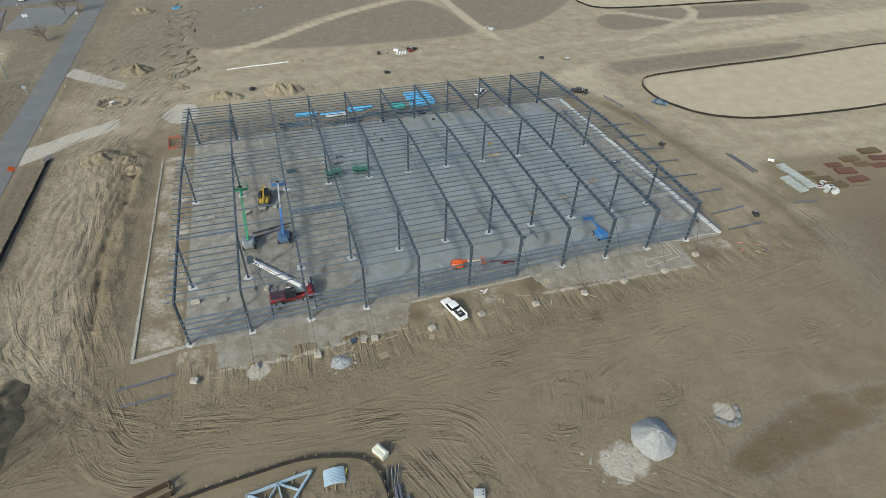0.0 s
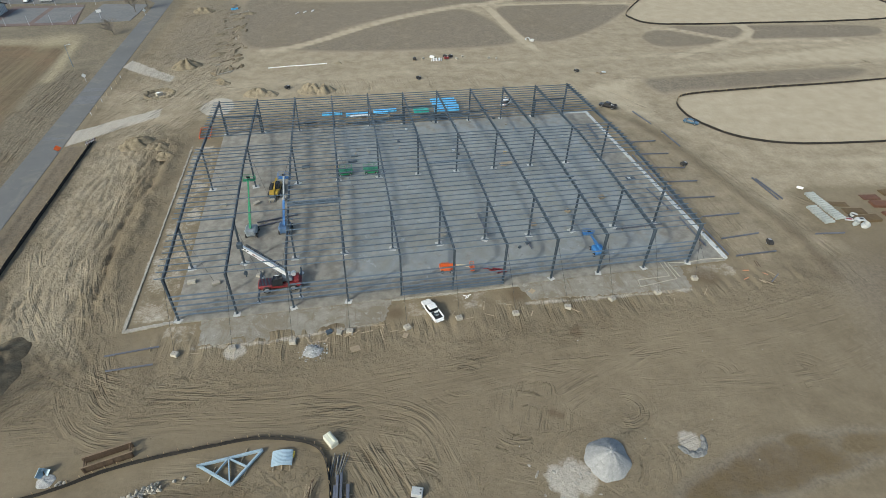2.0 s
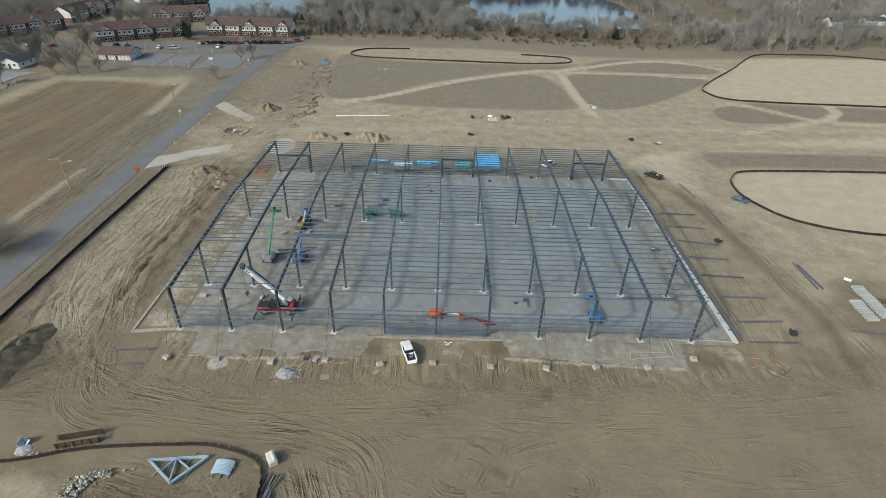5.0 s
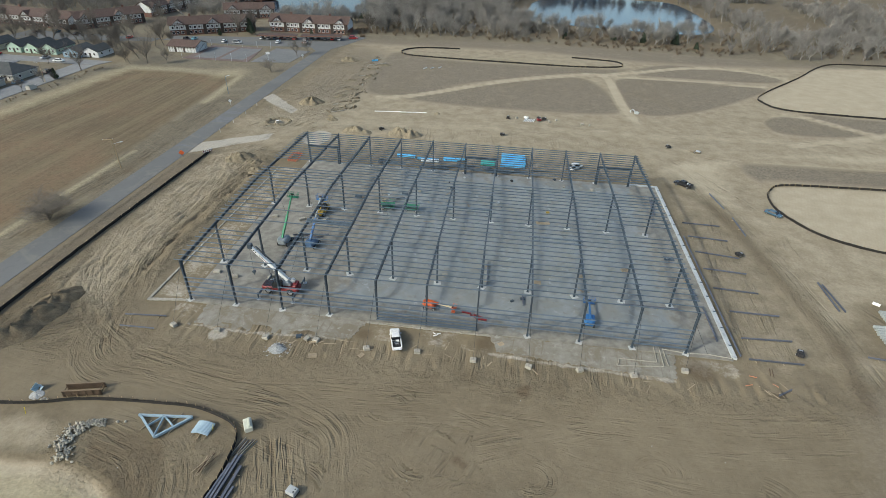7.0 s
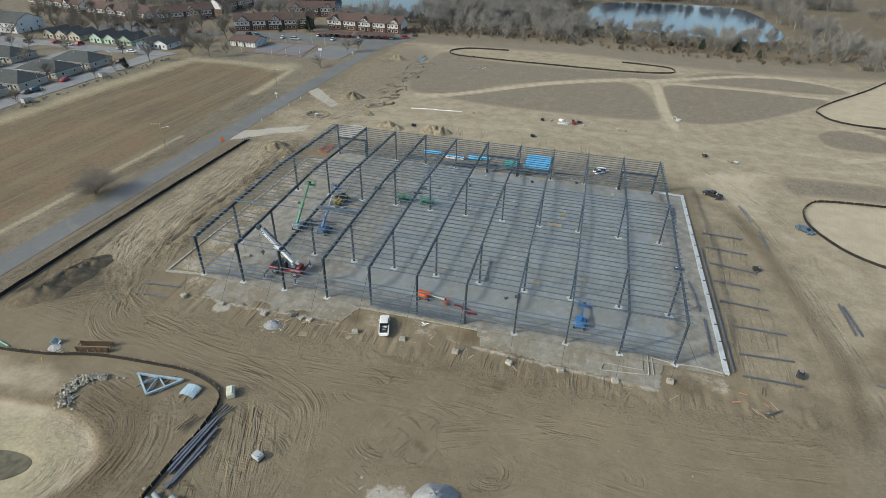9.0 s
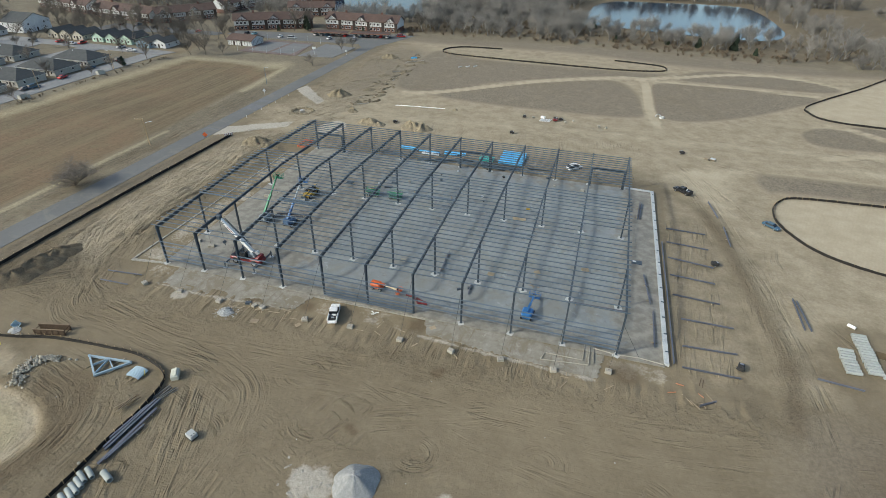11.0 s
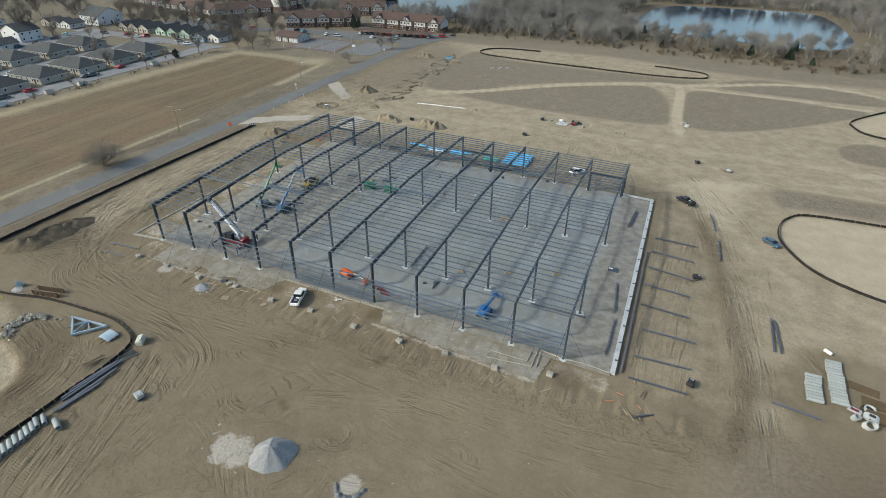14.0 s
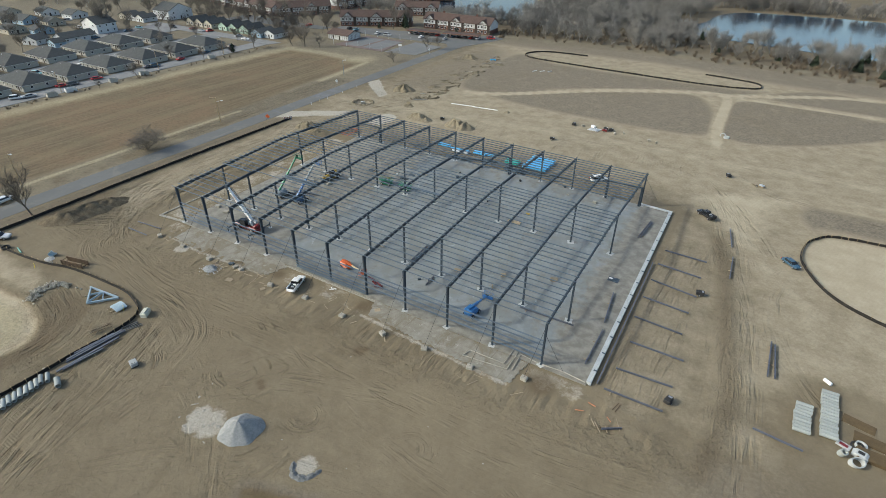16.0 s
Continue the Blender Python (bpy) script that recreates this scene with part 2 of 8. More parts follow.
SOIL = ground_material()
SLAB = slab_material()
ASPHALT = asphalt_material()
APRON = apron_material()
STEEL = worn("grey_blue_primer_steel", (0.088, 0.122, 0.156), (0.124, 0.158, 0.192), 0.5, 0.0, 1.1, 0.3, 0.12)
LAID = worn("slate_primer_steel", (0.08, 0.088, 0.112), (0.12, 0.128, 0.155), 0.5, 0.0, 1.1, 0.3, 0.15)
# for columns and rafters this darker tone carries the shade on the purlins' primer
STEEL_DARK = worn("dark_and_shaded_steel", (0.034, 0.05, 0.068), (0.054, 0.075, 0.097), 0.5, 0.0, 1.1, 0.3, 0.1)
GRADE = worn("new_grade_beam_concrete", (0.36, 0.38, 0.385), (0.5, 0.515, 0.51), 0.9, 0, 0.5, 0.25, 0, 0.02)
PALE = worn("pale_concrete", (0.36, 0.365, 0.355), (0.52, 0.525, 0.51), 0.9, 0, 0.9, 0.25, 0.1, 0.02)
ROAD_PATCH = worn("dark_asphalt_patch", (0.11, 0.112, 0.115), (0.15, 0.152, 0.155), 0.85, 0, 0.6)
BLOCK = worn("rough_concrete_block", (0.28, 0.262, 0.22), (0.41, 0.385, 0.325), 0.95, 0, 1.6, 0.25, 0.12, 0.03)
FOOT = worn("dusty_footing_concrete", (0.25, 0.232, 0.19), (0.38, 0.36, 0.31), 0.95, 0, 0.7, 0.25, 0, 0.03)
RUST = worn("rusty_steel", (0.072, 0.048, 0.03), (0.13, 0.088, 0.055), 0.9, 0.1, 1.2, 0.3, 0.15)
WOOD = worn("weathered_timber", (0.25, 0.198, 0.13), (0.37, 0.3, 0.205), 0.85, 0, 2.0, 0.3, 0.2)
BLACK = worn("black_rubber", (0.018, 0.018, 0.019), (0.035, 0.034, 0.033), 0.8, 0, 2.0)
SILT = worn("black_silt_fabric", (0.008, 0.0075, 0.007), (0.02, 0.017, 0.014), 0.9, 0, 0.8)
GALV = worn("galvanised_steel", (0.42, 0.45, 0.48), (0.58, 0.61, 0.64), 0.45, 0.5, 1.2, 0.3, 0.1)
WHITE = worn("white_paint", (0.70, 0.70, 0.69), (0.82, 0.82, 0.80), 0.4, 0, 1.2, 0.3)

# ---- building helpers ----


def mesh(name, bm, mat=None, smooth=False):
    bm.normal_update()
    me = bpy.data.meshes.new(name)
    bm.to_mesh(me)
    bm.free()
    if mat:
        me.materials.append(mat)
    if smooth:
        me.shade_smooth()
    return me


def part(name, bm, mat, parent=None, label="", at=None, smooth=False):
    """Links a bmesh, or a mesh, as one object under a thing or a part."""
    data = bm if isinstance(bm, bpy.types.Mesh) else mesh(name, bm, mat, smooth)
    ob = new(name, data)
    if parent is not None:
        ob.parent = parent
    if at is not None:
        ob.matrix_basis = at
    if label:
        ob["label"] = label
    return ob


def thing(name, label, category, group="", kind="", at=None):
    ob = new(name)
    ob.empty_display_size = 0.3
    if at is not None:
        ob.matrix_basis = at
    return tagged(ob, label, category, group, kind)


def box(x0, x1, y0, y1, z0, z1, bevel=0.0, bm=None):
    bm = bm or bmesh.new()
    r = bmesh.ops.create_cube(bm, size=1, matrix=Matrix.LocRotScale(((x0 + x1) / 2, (y0 + y1) / 2, (z0 + z1) / 2), None, (x1 - x0, y1 - y0, z1 - z0)))
    if bevel:
        bmesh.ops.bevel(bm, geom=list({e for v in r["verts"] for e in v.link_edges}), offset=bevel, segments=1, affect="EDGES")
    return bm


def tube(a, b, r, n=8, r2=None, bm=None, caps=True):
    """A round bar from a to b."""
    bm = bm or bmesh.new()
    a, b = Vector(a), Vector(b)
    d = b - a
    m = Matrix.Translation((a + b) / 2) @ d.to_track_quat("Z", "Y").to_matrix().to_4x4()
    bmesh.ops.create_cone(bm, cap_ends=caps, segments=n, radius1=r, radius2=r if r2 is None else r2, depth=d.length, matrix=m)
    return bm


def bar(a, b, w, h, bm=None):
    """A square bar from a to b, w wide and h high."""
    bm = bm or bmesh.new()
    a, b = Vector(a), Vector(b)
    d = b - a
    side = d.cross(Vector((0, 0, 1)))
    if side.length < 1e-5:
        side = Vector((1, 0, 0))
    side.normalize()
    up = side.cross(d).normalized()
    v = [bm.verts.new(p + side * (sx * w / 2) + up * (sz * h / 2)) for p in (a, b) for sx, sz in ((-1, -1), (1, -1), (1, 1), (-1, 1))]
    for q in ((3, 2, 1, 0), (4, 5, 6, 7), (0, 1, 5, 4), (1, 2, 6, 5), (2, 3, 7, 6), (3, 0, 4, 7)):
        bm.faces.new([v[i] for i in q])
    return bm


def prism(outline, z0, z1, bm=None):
    """An upright block over a flat outline of (x, y)."""
    bm = bm or bmesh.new()
    lo = [bm.verts.new((x, y, z0)) for x, y in outline]
    hi = [bm.verts.new((x, y, z1)) for x, y in outline]
    n = len(outline)
    bm.faces.new(hi)
    bm.faces.new(lo[::-1])
    for i in range(n):
        bm.faces.new((lo[i], lo[(i + 1) % n], hi[(i + 1) % n], hi[i]))
    bmesh.ops.recalc_face_normals(bm, faces=bm.faces[:])
    return bm


# ---- ground: one sheet, with the kinds of soil as masks ----


def inside(P, poly, soft):
    """1 within the outline, 0 outside, with an edge of that softness."""
    x, y = P
    poly = np.array(poly, float)
    d2, sign = np.full(x.shape, 1e18), np.zeros(x.shape, bool)
    for (ax, ay), (bx, by) in zip(poly, np.roll(poly, -1, 0)):
        ex, ey = bx - ax, by - ay
        t = np.clip(((x - ax) * ex + (y - ay) * ey) / (ex * ex + ey * ey + 1e-9), 0, 1)
        d2 = np.minimum(d2, (x - ax - t * ex) ** 2 + (y - ay - t * ey) ** 2)
        cross = ((ay > y) != (by > y)) & (x < ex * (y - ay) / (ey if abs(ey) > 1e-9 else 1e-9) + ax)
        sign ^= cross
    d = np.sqrt(d2) * np.where(sign, 1, -1)
    return np.clip(0.5 + d / (2 * soft), 0, 1)


def along(P, line, width, soft):
    """1 near an open line."""
    x, y = P
    d2 = np.full(x.shape, 1e18)
    for (ax, ay), (bx, by) in zip(line, line[1:]):
        ex, ey = bx - ax, by - ay
        t = np.clip(((x - ax) * ex + (y - ay) * ey) / (ex * ex + ey * ey + 1e-9), 0, 1)
        d2 = np.minimum(d2, (x - ax - t * ex) ** 2 + (y - ay - t * ey) ** 2)
    return np.clip(0.5 + (width / 2 - np.sqrt(d2)) / (2 * soft), 0, 1)


def smooth_line(pts, n=8, closed=False):
    """Points along a smooth curve through pts."""
    out, m = [], len(pts)
    for i in range(m if closed else m - 1):
        p = [Vector((*pts[(i + k) % m if closed else min(max(i + k, 0), m - 1)], 0)) for k in (-1, 0, 1, 2)]
        for j in range(n):
            t = j / n
            q = 0.5 * (2 * p[1] + (p[2] - p[0]) * t + (2 * p[0] - 5 * p[1] + 4 * p[2] - p[3]) * t * t + (3 * p[1] - p[0] - 3 * p[2] + p[3]) * t ** 3)
            out.append((q.x, q.y))
    if not closed:
        out.append(tuple(pts[-1]))
    return out


def steps(fine0, fine1, step, lo, hi, grow=1.12):
    mid = list(np.arange(fine0, fine1 + 1e-6, step))
    s, up = step, []
    v = mid[-1]
    while v < hi:
        s *= grow if s < 2.5 or v > 330 else 1.0
        v += s
        up.append(v)
    s, dn = step, []
    v = mid[0]
    while v > lo:
        s *= grow if s < 2.5 or v < -330 else 1.0
        v -= s
        dn.append(v)
    return np.array(dn[::-1] + mid + up)


BASIN_E = [(250, 80), (195, 77.7), (162, 77), (137, 75.5), (130.5, 71.5), (128, 65), (128.5, 57), (134.4, 46.8), (146.3, 41.1), (164, 39), (190, 38), (240, 40), (268, 50), (272, 68)]
BASIN_NE = [(213, 229), (186, 197), (160, 166), (157.5, 155), (163, 147.5), (182, 144.7), (215, 143.5), (249, 142.6), (285, 146), (300, 165), (298, 200), (290, 222), (262, 233), (236, 233)]
BASIN_N = [(-2, 207.6), (1, 215), (9, 219.5), (27, 221), (71, 217), (104, 212), (109, 207), (105.4, 200.5), (84.9, 197), (44.8, 198.2), (16, 200), (3, 202)]
BASIN_S = [(-48, -28.5), (-24, -28.6), (-11.5, -27.3), (-4, -25.4), (2, -24.6), (8, -24.2), (13.5, -24.0), (17.8, -24.8), (21.3, -26.2), (22.9, -28.6), (23.4, -33.6), (23.0, -38), (22.9, -43.5), (22.6, -50), (22, -62)]
POND_E = [(48, 312), (66, 312), (86, 309), (121, 301), (150, 296), (172, 300), (184, 322), (186, 360), (184, 400), (176, 430), (150, 436), (120, 433), (82, 427), (66, 400), (62, 365), (50, 335)]
PUDDLE = [(-9, -44.0), (-3.6, -43.8), (0.5, -43.2), (3.8, -43.6), (4.4, -45.3), (2.2, -47.4), (-2, -48), (-5, -46.8), (-9, -47.5)]
POND_W = [(-125, 310), (-80, 298), (-56, 299), (-50, 325), (-58, 352), (-72, 392), (-100, 420), (-150, 410), (-145, 350)]


def wobble(X, Y, s, k):
    """A cheap smooth noise of summed waves."""
    r = np.random.RandomState(k)
    z = np.zeros_like(X)
    for i in range(7):
        a, f, p = r.uniform(0, 6.28), s * r.uniform(0.6, 1.8), r.uniform(0, 6.28)
        z += np.sin((X * np.cos(a) + Y * np.sin(a)) * f + p + 1.3 * np.sin((X * np.sin(a) - Y * np.cos(a)) * f * 0.7 + p))
    return z / 7


def grain(x, y, seed):
    """Smooth lattice noise, 0 to 1."""
    g = np.random.RandomState(seed).rand(256, 256)
    i, j = np.floor(x).astype(int), np.floor(y).astype(int)
    u, v = x - i, y - j
    u, v = u * u * (3 - 2 * u), v * v * (3 - 2 * v)
    a = g[i % 256, j % 256] * (1 - u) + g[(i + 1) % 256, j % 256] * u
    b = g[i % 256, (j + 1) % 256] * (1 - u) + g[(i + 1) % 256, (j + 1) % 256] * u
    return a * (1 - v) + b * v


def rough(x, y, s, seed):
    """Lattice noise in three sizes, about -0.5 to 0.5."""
    return 0.55 * grain(x * s, y * s, seed) + 0.3 * grain(x * s * 2.1, y * s * 2.1, seed + 1) + 0.15 * grain(x * s * 4.3, y * s * 4.3, seed + 2) - 0.5


# where machines went: lines with half a width, rings, and patches worked in one heading
WAYS = [("line", [(-60, -14), (-12.6, -18.2), (0.5, -17.5), (17.4, -19.5), (35, -18.5), (60, -17), (90, -17), (115, -14), (160, -6), (220, 5)], 7.0, 0.28), ("line", [(-22, 70), (-21, 45), (-19.5, 25), (-17.5, 12), (-13.5, 0), (-12, -8), (-8, -16), (0, -19)], 6.5, 0.75), ("line", [(121, -24), (118.5, 10), (117.5, 35), (113, 60), (107, 82), (95, 97), (70, 104), (30, 103), (-10, 97), (-28, 90)], 6.5, 0.32)] + \
    [("line", [(-1, -30.5), (4.5, -31.5), (11, -33.5), (14.5, -38), (15, -44), (13.5, -52), (12, -62)], 7.0, 1.0), ("patch", [(-3, -4), (100, -3), (100, -9), (60, -11.5), (-3, -11)], 88, 0.5), ("patch", [(26, -26), (33, -27), (36, -40), (42, -62), (24, -62)], 112, 1.0), ("patch", [(-26, -4), (-15, -3), (-14, -12), (-20, -16), (-27, -12)], 38, 1.0), ("line", [(-50.5, 0), (-50, 40), (-50.5, 80), (-50, 112), (-46, 125)], 4.5, 0.8), ("patch", [(102, 0), (110, 0), (110, 52), (102, 52)], 86, 0.6)]
TURNS = [("line", [(-6, -17), (3.5, -18), (14.5, -19.5), (24.6, -20.6), (32.2, -22.8), (36.4, -25.6), (38.2, -29.9), (39.6, -40), (38, -60)], 4.0, 0.6), ("line", [(-31, 26), (-25, 8), (-15, -6), (-3, -13), (10, -16)], 3.5, 0.8), ("line", [(112, -32), (121, -10), (121.5, 10), (120, 26), (116, 46), (110, 64)], 3.4, 0.45), ("line", [(20, -24), (45, -33), (60, -43), (75, -60)], 5.0, 0.4), ("line", [(22, -46), (34, -40), (46, -31), (60, -23), (76, -17)], 4.0, 0.4)] + \
    [("line", [(36, -62), (48, -48), (56, -41), (66, -36), (84, -32)], 3.0, 0.3), ("line", [(40, -14), (58, -21), (76, -26), (100, -27), (130, -20)], 2.6, 0.25), ("line", [(102, 102), (118, 94), (140, 89), (180, 90), (240, 95)], 4.5, 0.6), ("line", [(60, 108), (90, 110), (130, 111), (200, 114)], 5.0, 0.5), ("line", [(96, 100), (108, 86), (117, 68), (124, 50)], 4.0, 0.6), ("line", [(-33, 76), (-24, 86), (-10, 96), (10, 102)], 4.0, 0.7)] + \
    [("line", [(128, 60), (124, 40), (128, 20), (140, 8), (170, 0)], 3.0, 0.4), ("ring", (64.8, -28.3), (1.0, 4.8), 1.6), ("ring", (50.0, -27.5), (2.6, 7.0), 0.9), ("ring", (43.0, -19.5), (2.6, 6.0), 0.6), ("ring", (82.0, -24.5), (0.6, 5.0), 0.3), ("ring", (95.0, -27.0), (1.0, 6.5), 0.25), ("ring", (104.0, -6.0), (0.6, 4.5), 0.7), ("ring", (58.5, -35.5), (4.5, 11.0), 0.4), ("ring", (32.0, -36.0), (5.0, 9.0), 0.6), ("ring", (8.0, -12.0), (2.0, 6.0), 0.5), ("ring", (2.0, -45.0), (4.5, 11.0), 0.6), ("patch", [(14, 88), (100, 88), (100, 101), (14, 101)], 95, 0.35), ("patch", [(47, -22), (56, -23), (57, -29), (48, -29.5)], 64, 0.9)] + \
    [("patch", [(-34, 68), (-12, 70), (-4, 95), (-2, 135), (-10, 200), (-30, 205)], 62, 1.0), ("patch", [(-57, 20), (-47, 20), (-46.5, 120), (-60, 120)], 84, 0.8)]


def machine_ways(P, ways):
    """For each point the sideways and the forward place in the strongest way, and its strength."""
    x, y = P
    best, second = np.zeros(x.shape), np.zeros(x.shape)
    side, run = np.zeros(x.shape), np.zeros(x.shape)
    for way in ways:
        if way[0] == "line":
            pts = smooth_line(way[1], 7)
            hw = way[2]
            px, py = [p[0] for p in pts], [p[1] for p in pts]
            k = (x > min(px) - hw) & (x < max(px) + hw) & (y > min(py) - hw) & (y < max(py) + hw)
            qx, qy = x[k], y[k]
            d2, sd, rn, total = np.full(qx.shape, 1e9), np.zeros(qx.shape), np.zeros(qx.shape), 0.0
            for (ax, ay), (bx, by) in zip(pts, pts[1:]):
                ex, ey = bx - ax, by - ay
                ln = math.hypot(ex, ey)
                t = np.clip(((qx - ax) * ex + (qy - ay) * ey) / (ln * ln + 1e-9), 0, 1)
                dd = (qx - ax - t * ex) ** 2 + (qy - ay - t * ey) ** 2
                m = dd < d2
                d2 = np.where(m, dd, d2)
                sd = np.where(m, ((qx - ax) * ey - (qy - ay) * ex) / (ln + 1e-9), sd)
                rn = np.where(m, total + t * ln, rn)
                total += ln
            f = way[3] * np.clip(1.6 * (1 - np.sqrt(d2) / hw), 0, 1) * np.clip(rn / 5, 0, 1) * np.clip((total - rn) / 5, 0, 1)
            sd = sd + 31.0 * len(pts)
        elif way[0] == "ring":
            (cx, cy), (r0, r1) = way[1], way[2]
            k = (np.abs(x - cx) < r1) & (np.abs(y - cy) < r1)
            qx, qy = x[k] - cx, y[k] - cy
            sd = np.hypot(qx, qy * 1.25)
            rn = 0.5 * (r0 + r1) * np.abs(np.arctan2(qy, qx))
            f = way[3] * np.clip((sd - r0) / 0.6, 0, 1) * np.clip((r1 - sd) / 1.5, 0, 1)
            f = f * np.clip(0.35 + 1.1 * np.sin(np.arctan2(qy, qx) * (2 if r1 > 5 else 1) + cx), 0, 1)
            sd = sd + 13.0 * cx
        else:
            f = way[3] * inside(P, way[1], 1.6)
            k = f > 0.01
            a = radians(way[2])
            sd, rn = x[k] * math.sin(a) - y[k] * math.cos(a), x[k] * math.cos(a) + y[k] * math.sin(a)
            f = f[k]
        b = best[k]
        win = f > b
        second[k] = np.where(win, b, np.maximum(second[k], f))
        best[k] = np.where(win, f, b)
        side[k], run[k] = np.where(win, sd, side[k]), np.where(win, rn, run[k])
    return side, run, best * np.clip(3.0 * (1 - second / (best + 1e-6)), 0, 1)


def build_ground():
    xs = np.unique(np.round(np.concatenate([steps(-34, 128, 0.33, -1500, 1500), np.arange(-64, -36, 0.8)]), 3))
    ys = np.concatenate([steps(-57, 10, 0.33, -900, -56.9), steps(11, 104, 0.55, 11, 1700)])
    ys = np.unique(np.round(ys, 4))
    X, Y = np.meshgrid(xs, ys)
    P = (X.ravel(), Y.ravel())
    x, y = P
    zero = np.zeros_like(x)
    top = np.maximum

    def sm(poly, soft, curve=True):
        return inside(P, smooth_line(poly, 4, True) if curve else poly, soft)

    # haul roads and bare sand
    sand = top(sm(BASIN_E, 2.5), sm(BASIN_NE, 3))
    sand = top(sand, 0.62 * along(P, [(-30, 96), (0, 101), (40, 104), (75, 108), (110, 108), (150, 112), (300, 118)], 18, 8))
    sand = top(sand, 0.8 * along(P, smooth_line([(102, 122), (100, 140), (99.5, 160), (97, 184), (80, 180), (50, 163), (20, 138), (5, 131)], 4), 5.5, 2.5))
    sand = top(sand, 0.75 * along(P, smooth_line([(97, 184), (112, 192), (140, 207), (165, 208), (185, 190), (200, 135), (150, 108)], 4), 5, 2.5))
    sand = top(sand, 0.7 * along(P, [(104, 184), (140, 183), (175, 178)], 4, 2))
    sand = top(sand, 0.7 * along(P, smooth_line([(160, 143), (170, 138), (179, 129), (192, 122), (230, 119)], 4), 4, 2))
    sand = top(sand, 0.62 * along(P, smooth_line([(112, 98), (128, 92), (160, 92), (300, 95)], 4), 6, 3))
    sand = top(sand, 0.56 * sm([(112, 0), (128, 12), (124, 40), (116, 62), (128, 36), (160, 34), (220, 40), (220, 10), (160, -5)], 8))
    sand = top(sand, 0.8 * sm([(100, 84), (128, 96), (170, 108), (300, 122), (300, 92), (205, 93), (142, 93), (126, 84), (122, 62), (130, 47), (150, 36), (220, 34), (220, 22), (150, 27), (128, 38), (114, 58)], 7))
    PIT = sm([(-60, -37), (-20, -36.5), (-7.5, -36.2), (0, -35.6), (5.5, -36.6), (9, -38.1), (12.5, -41), (12.5, -45.4), (10, -50), (6, -70), (-60, -70)], 0.8)
    sand = top(sand, 0.7 * PIT)
    sand = top(sand, 0.55 * sm([(-60, -26), (-20, -29.5), (-8, -29), (-2.5, -31), (-3, -35), (-20, -36), (-60, -36.5)], 2))
    sand = top(sand, 0.5 * sm([(-31, 66), (-17, 66), (-16, 10), (-12, -6), (-20, -4), (-30, 4)], 4))
    sand = top(sand, 0.5 * sm([(-34, 72), (-10, 72), (-8, 100), (-30, 130), (-34, 150)], 8))
    sand = top(sand, 0.15 * sm([(56, -9), (100, -9), (114, -12), (112, -22), (84, -22), (60, -19)], 5))
    sand = top(sand, 0.3 * sm([(-8, 0), (-1, 0), (-1, 62), (-7.5, 62)], 0.8, False))
    sand = top(sand, 0.52 * sm([(-34, 74), (112, 74), (112, 2), (150, 14), (320, 10), (320, 240), (-34, 240)], 12, False))
    sand = top(sand, 0.38 * sm([(101, 2), (113, 0), (116, 20), (113, 56), (101, 66)], 3))
    sand = sand * (1 - 0.8 * sm([(126.5, 4), (130, -2), (150, -8), (162, 14), (142, 21), (131, 20), (127, 14)], 2.5))
    lane = np.zeros_like(x)
    for line, w in (([(102, 125), (100, 140), (99.5, 160), (97, 184), (80, 180), (50, 163), (20, 138), (5, 131)], 4.6), ([(97, 184), (112, 192), (140, 207), (165, 208), (185, 190), (200, 135), (150, 108)], 4.5), ([(104, 184), (140, 183), (175, 178)], 3.5), ([(160, 143), (170, 138), (179, 129), (192, 122), (230, 119)], 3.5)):
        lane = top(lane, along(P, smooth_line(line, 4), w, 0.9))
    sand = top(sand, 0.8 * lane)
    # thin weeds over grey soil
    dark = sm([(0, 139), (27, 129.5), (60, 127.5), (96, 130), (97, 150), (93, 168), (84, 178), (60, 168), (40, 156)], 3)
    dark = top(dark, sm([(-6, 205), (-4, 145), (10, 136), (40, 160), (80, 183), (100, 188), (112, 200), (100, 196), (45, 195), (16, 197)], 4))
    dark = top(dark, sm([(98, 164), (105, 180), (123, 181.5), (166, 180), (153, 161), (131, 141), (113, 131), (103, 133), (99, 142)], 2))
    dark = top(dark, sm([(110, 190), (124, 207), (138, 211), (162, 208), (178, 198), (172, 188), (139, 187)], 2))
    dark = top(dark, sm([(150, 132), (157, 138.5), (165, 138.5), (174, 130), (181, 124.5), (172, 120.5), (158, 119), (150, 122)], 1.5))
    dark = top(dark, sm([(168, 143.5), (188, 142), (221, 140), (259, 135), (250, 123), (210, 124), (188, 125.5), (177, 134)], 1.5))
    dark = top(dark, sm([(130, 77), (137, 79), (196, 81), (210, 90), (140, 90), (128, 87)], 3))
    dark = top(dark, 0.8 * sm([(-30, 235), (-28, 222), (60, 225), (120, 214), (190, 218), (300, 240), (300, 262), (190, 236), (110, 244), (20, 246)], 6))
    dark = top(dark, 0.55 * sm([(-30, 215), (-32, 130), (-14, 120), (0, 135), (-2, 200)], 10))
    dark = top(dark, 0.9 * sm([(65, -41), (70, -38.5), (78.6, -36.2), (86.7, -35.6), (99, -37), (101, -40), (93, -42.6), (80, -43.8), (69.4, -44.8)], 1.2))
    dark = top(dark, 0.7 * sm([(116, -6), (126, 0), (134, 0), (150, 4), (190, 4), (200, -30), (160, -50), (108, -40), (108, -28)], 8))
    dark = top(dark, 1.0 * sm([(-37.5, -80), (-33.6, -80), (-33.4, 66), (-37.5, 66)], 0.8, False))
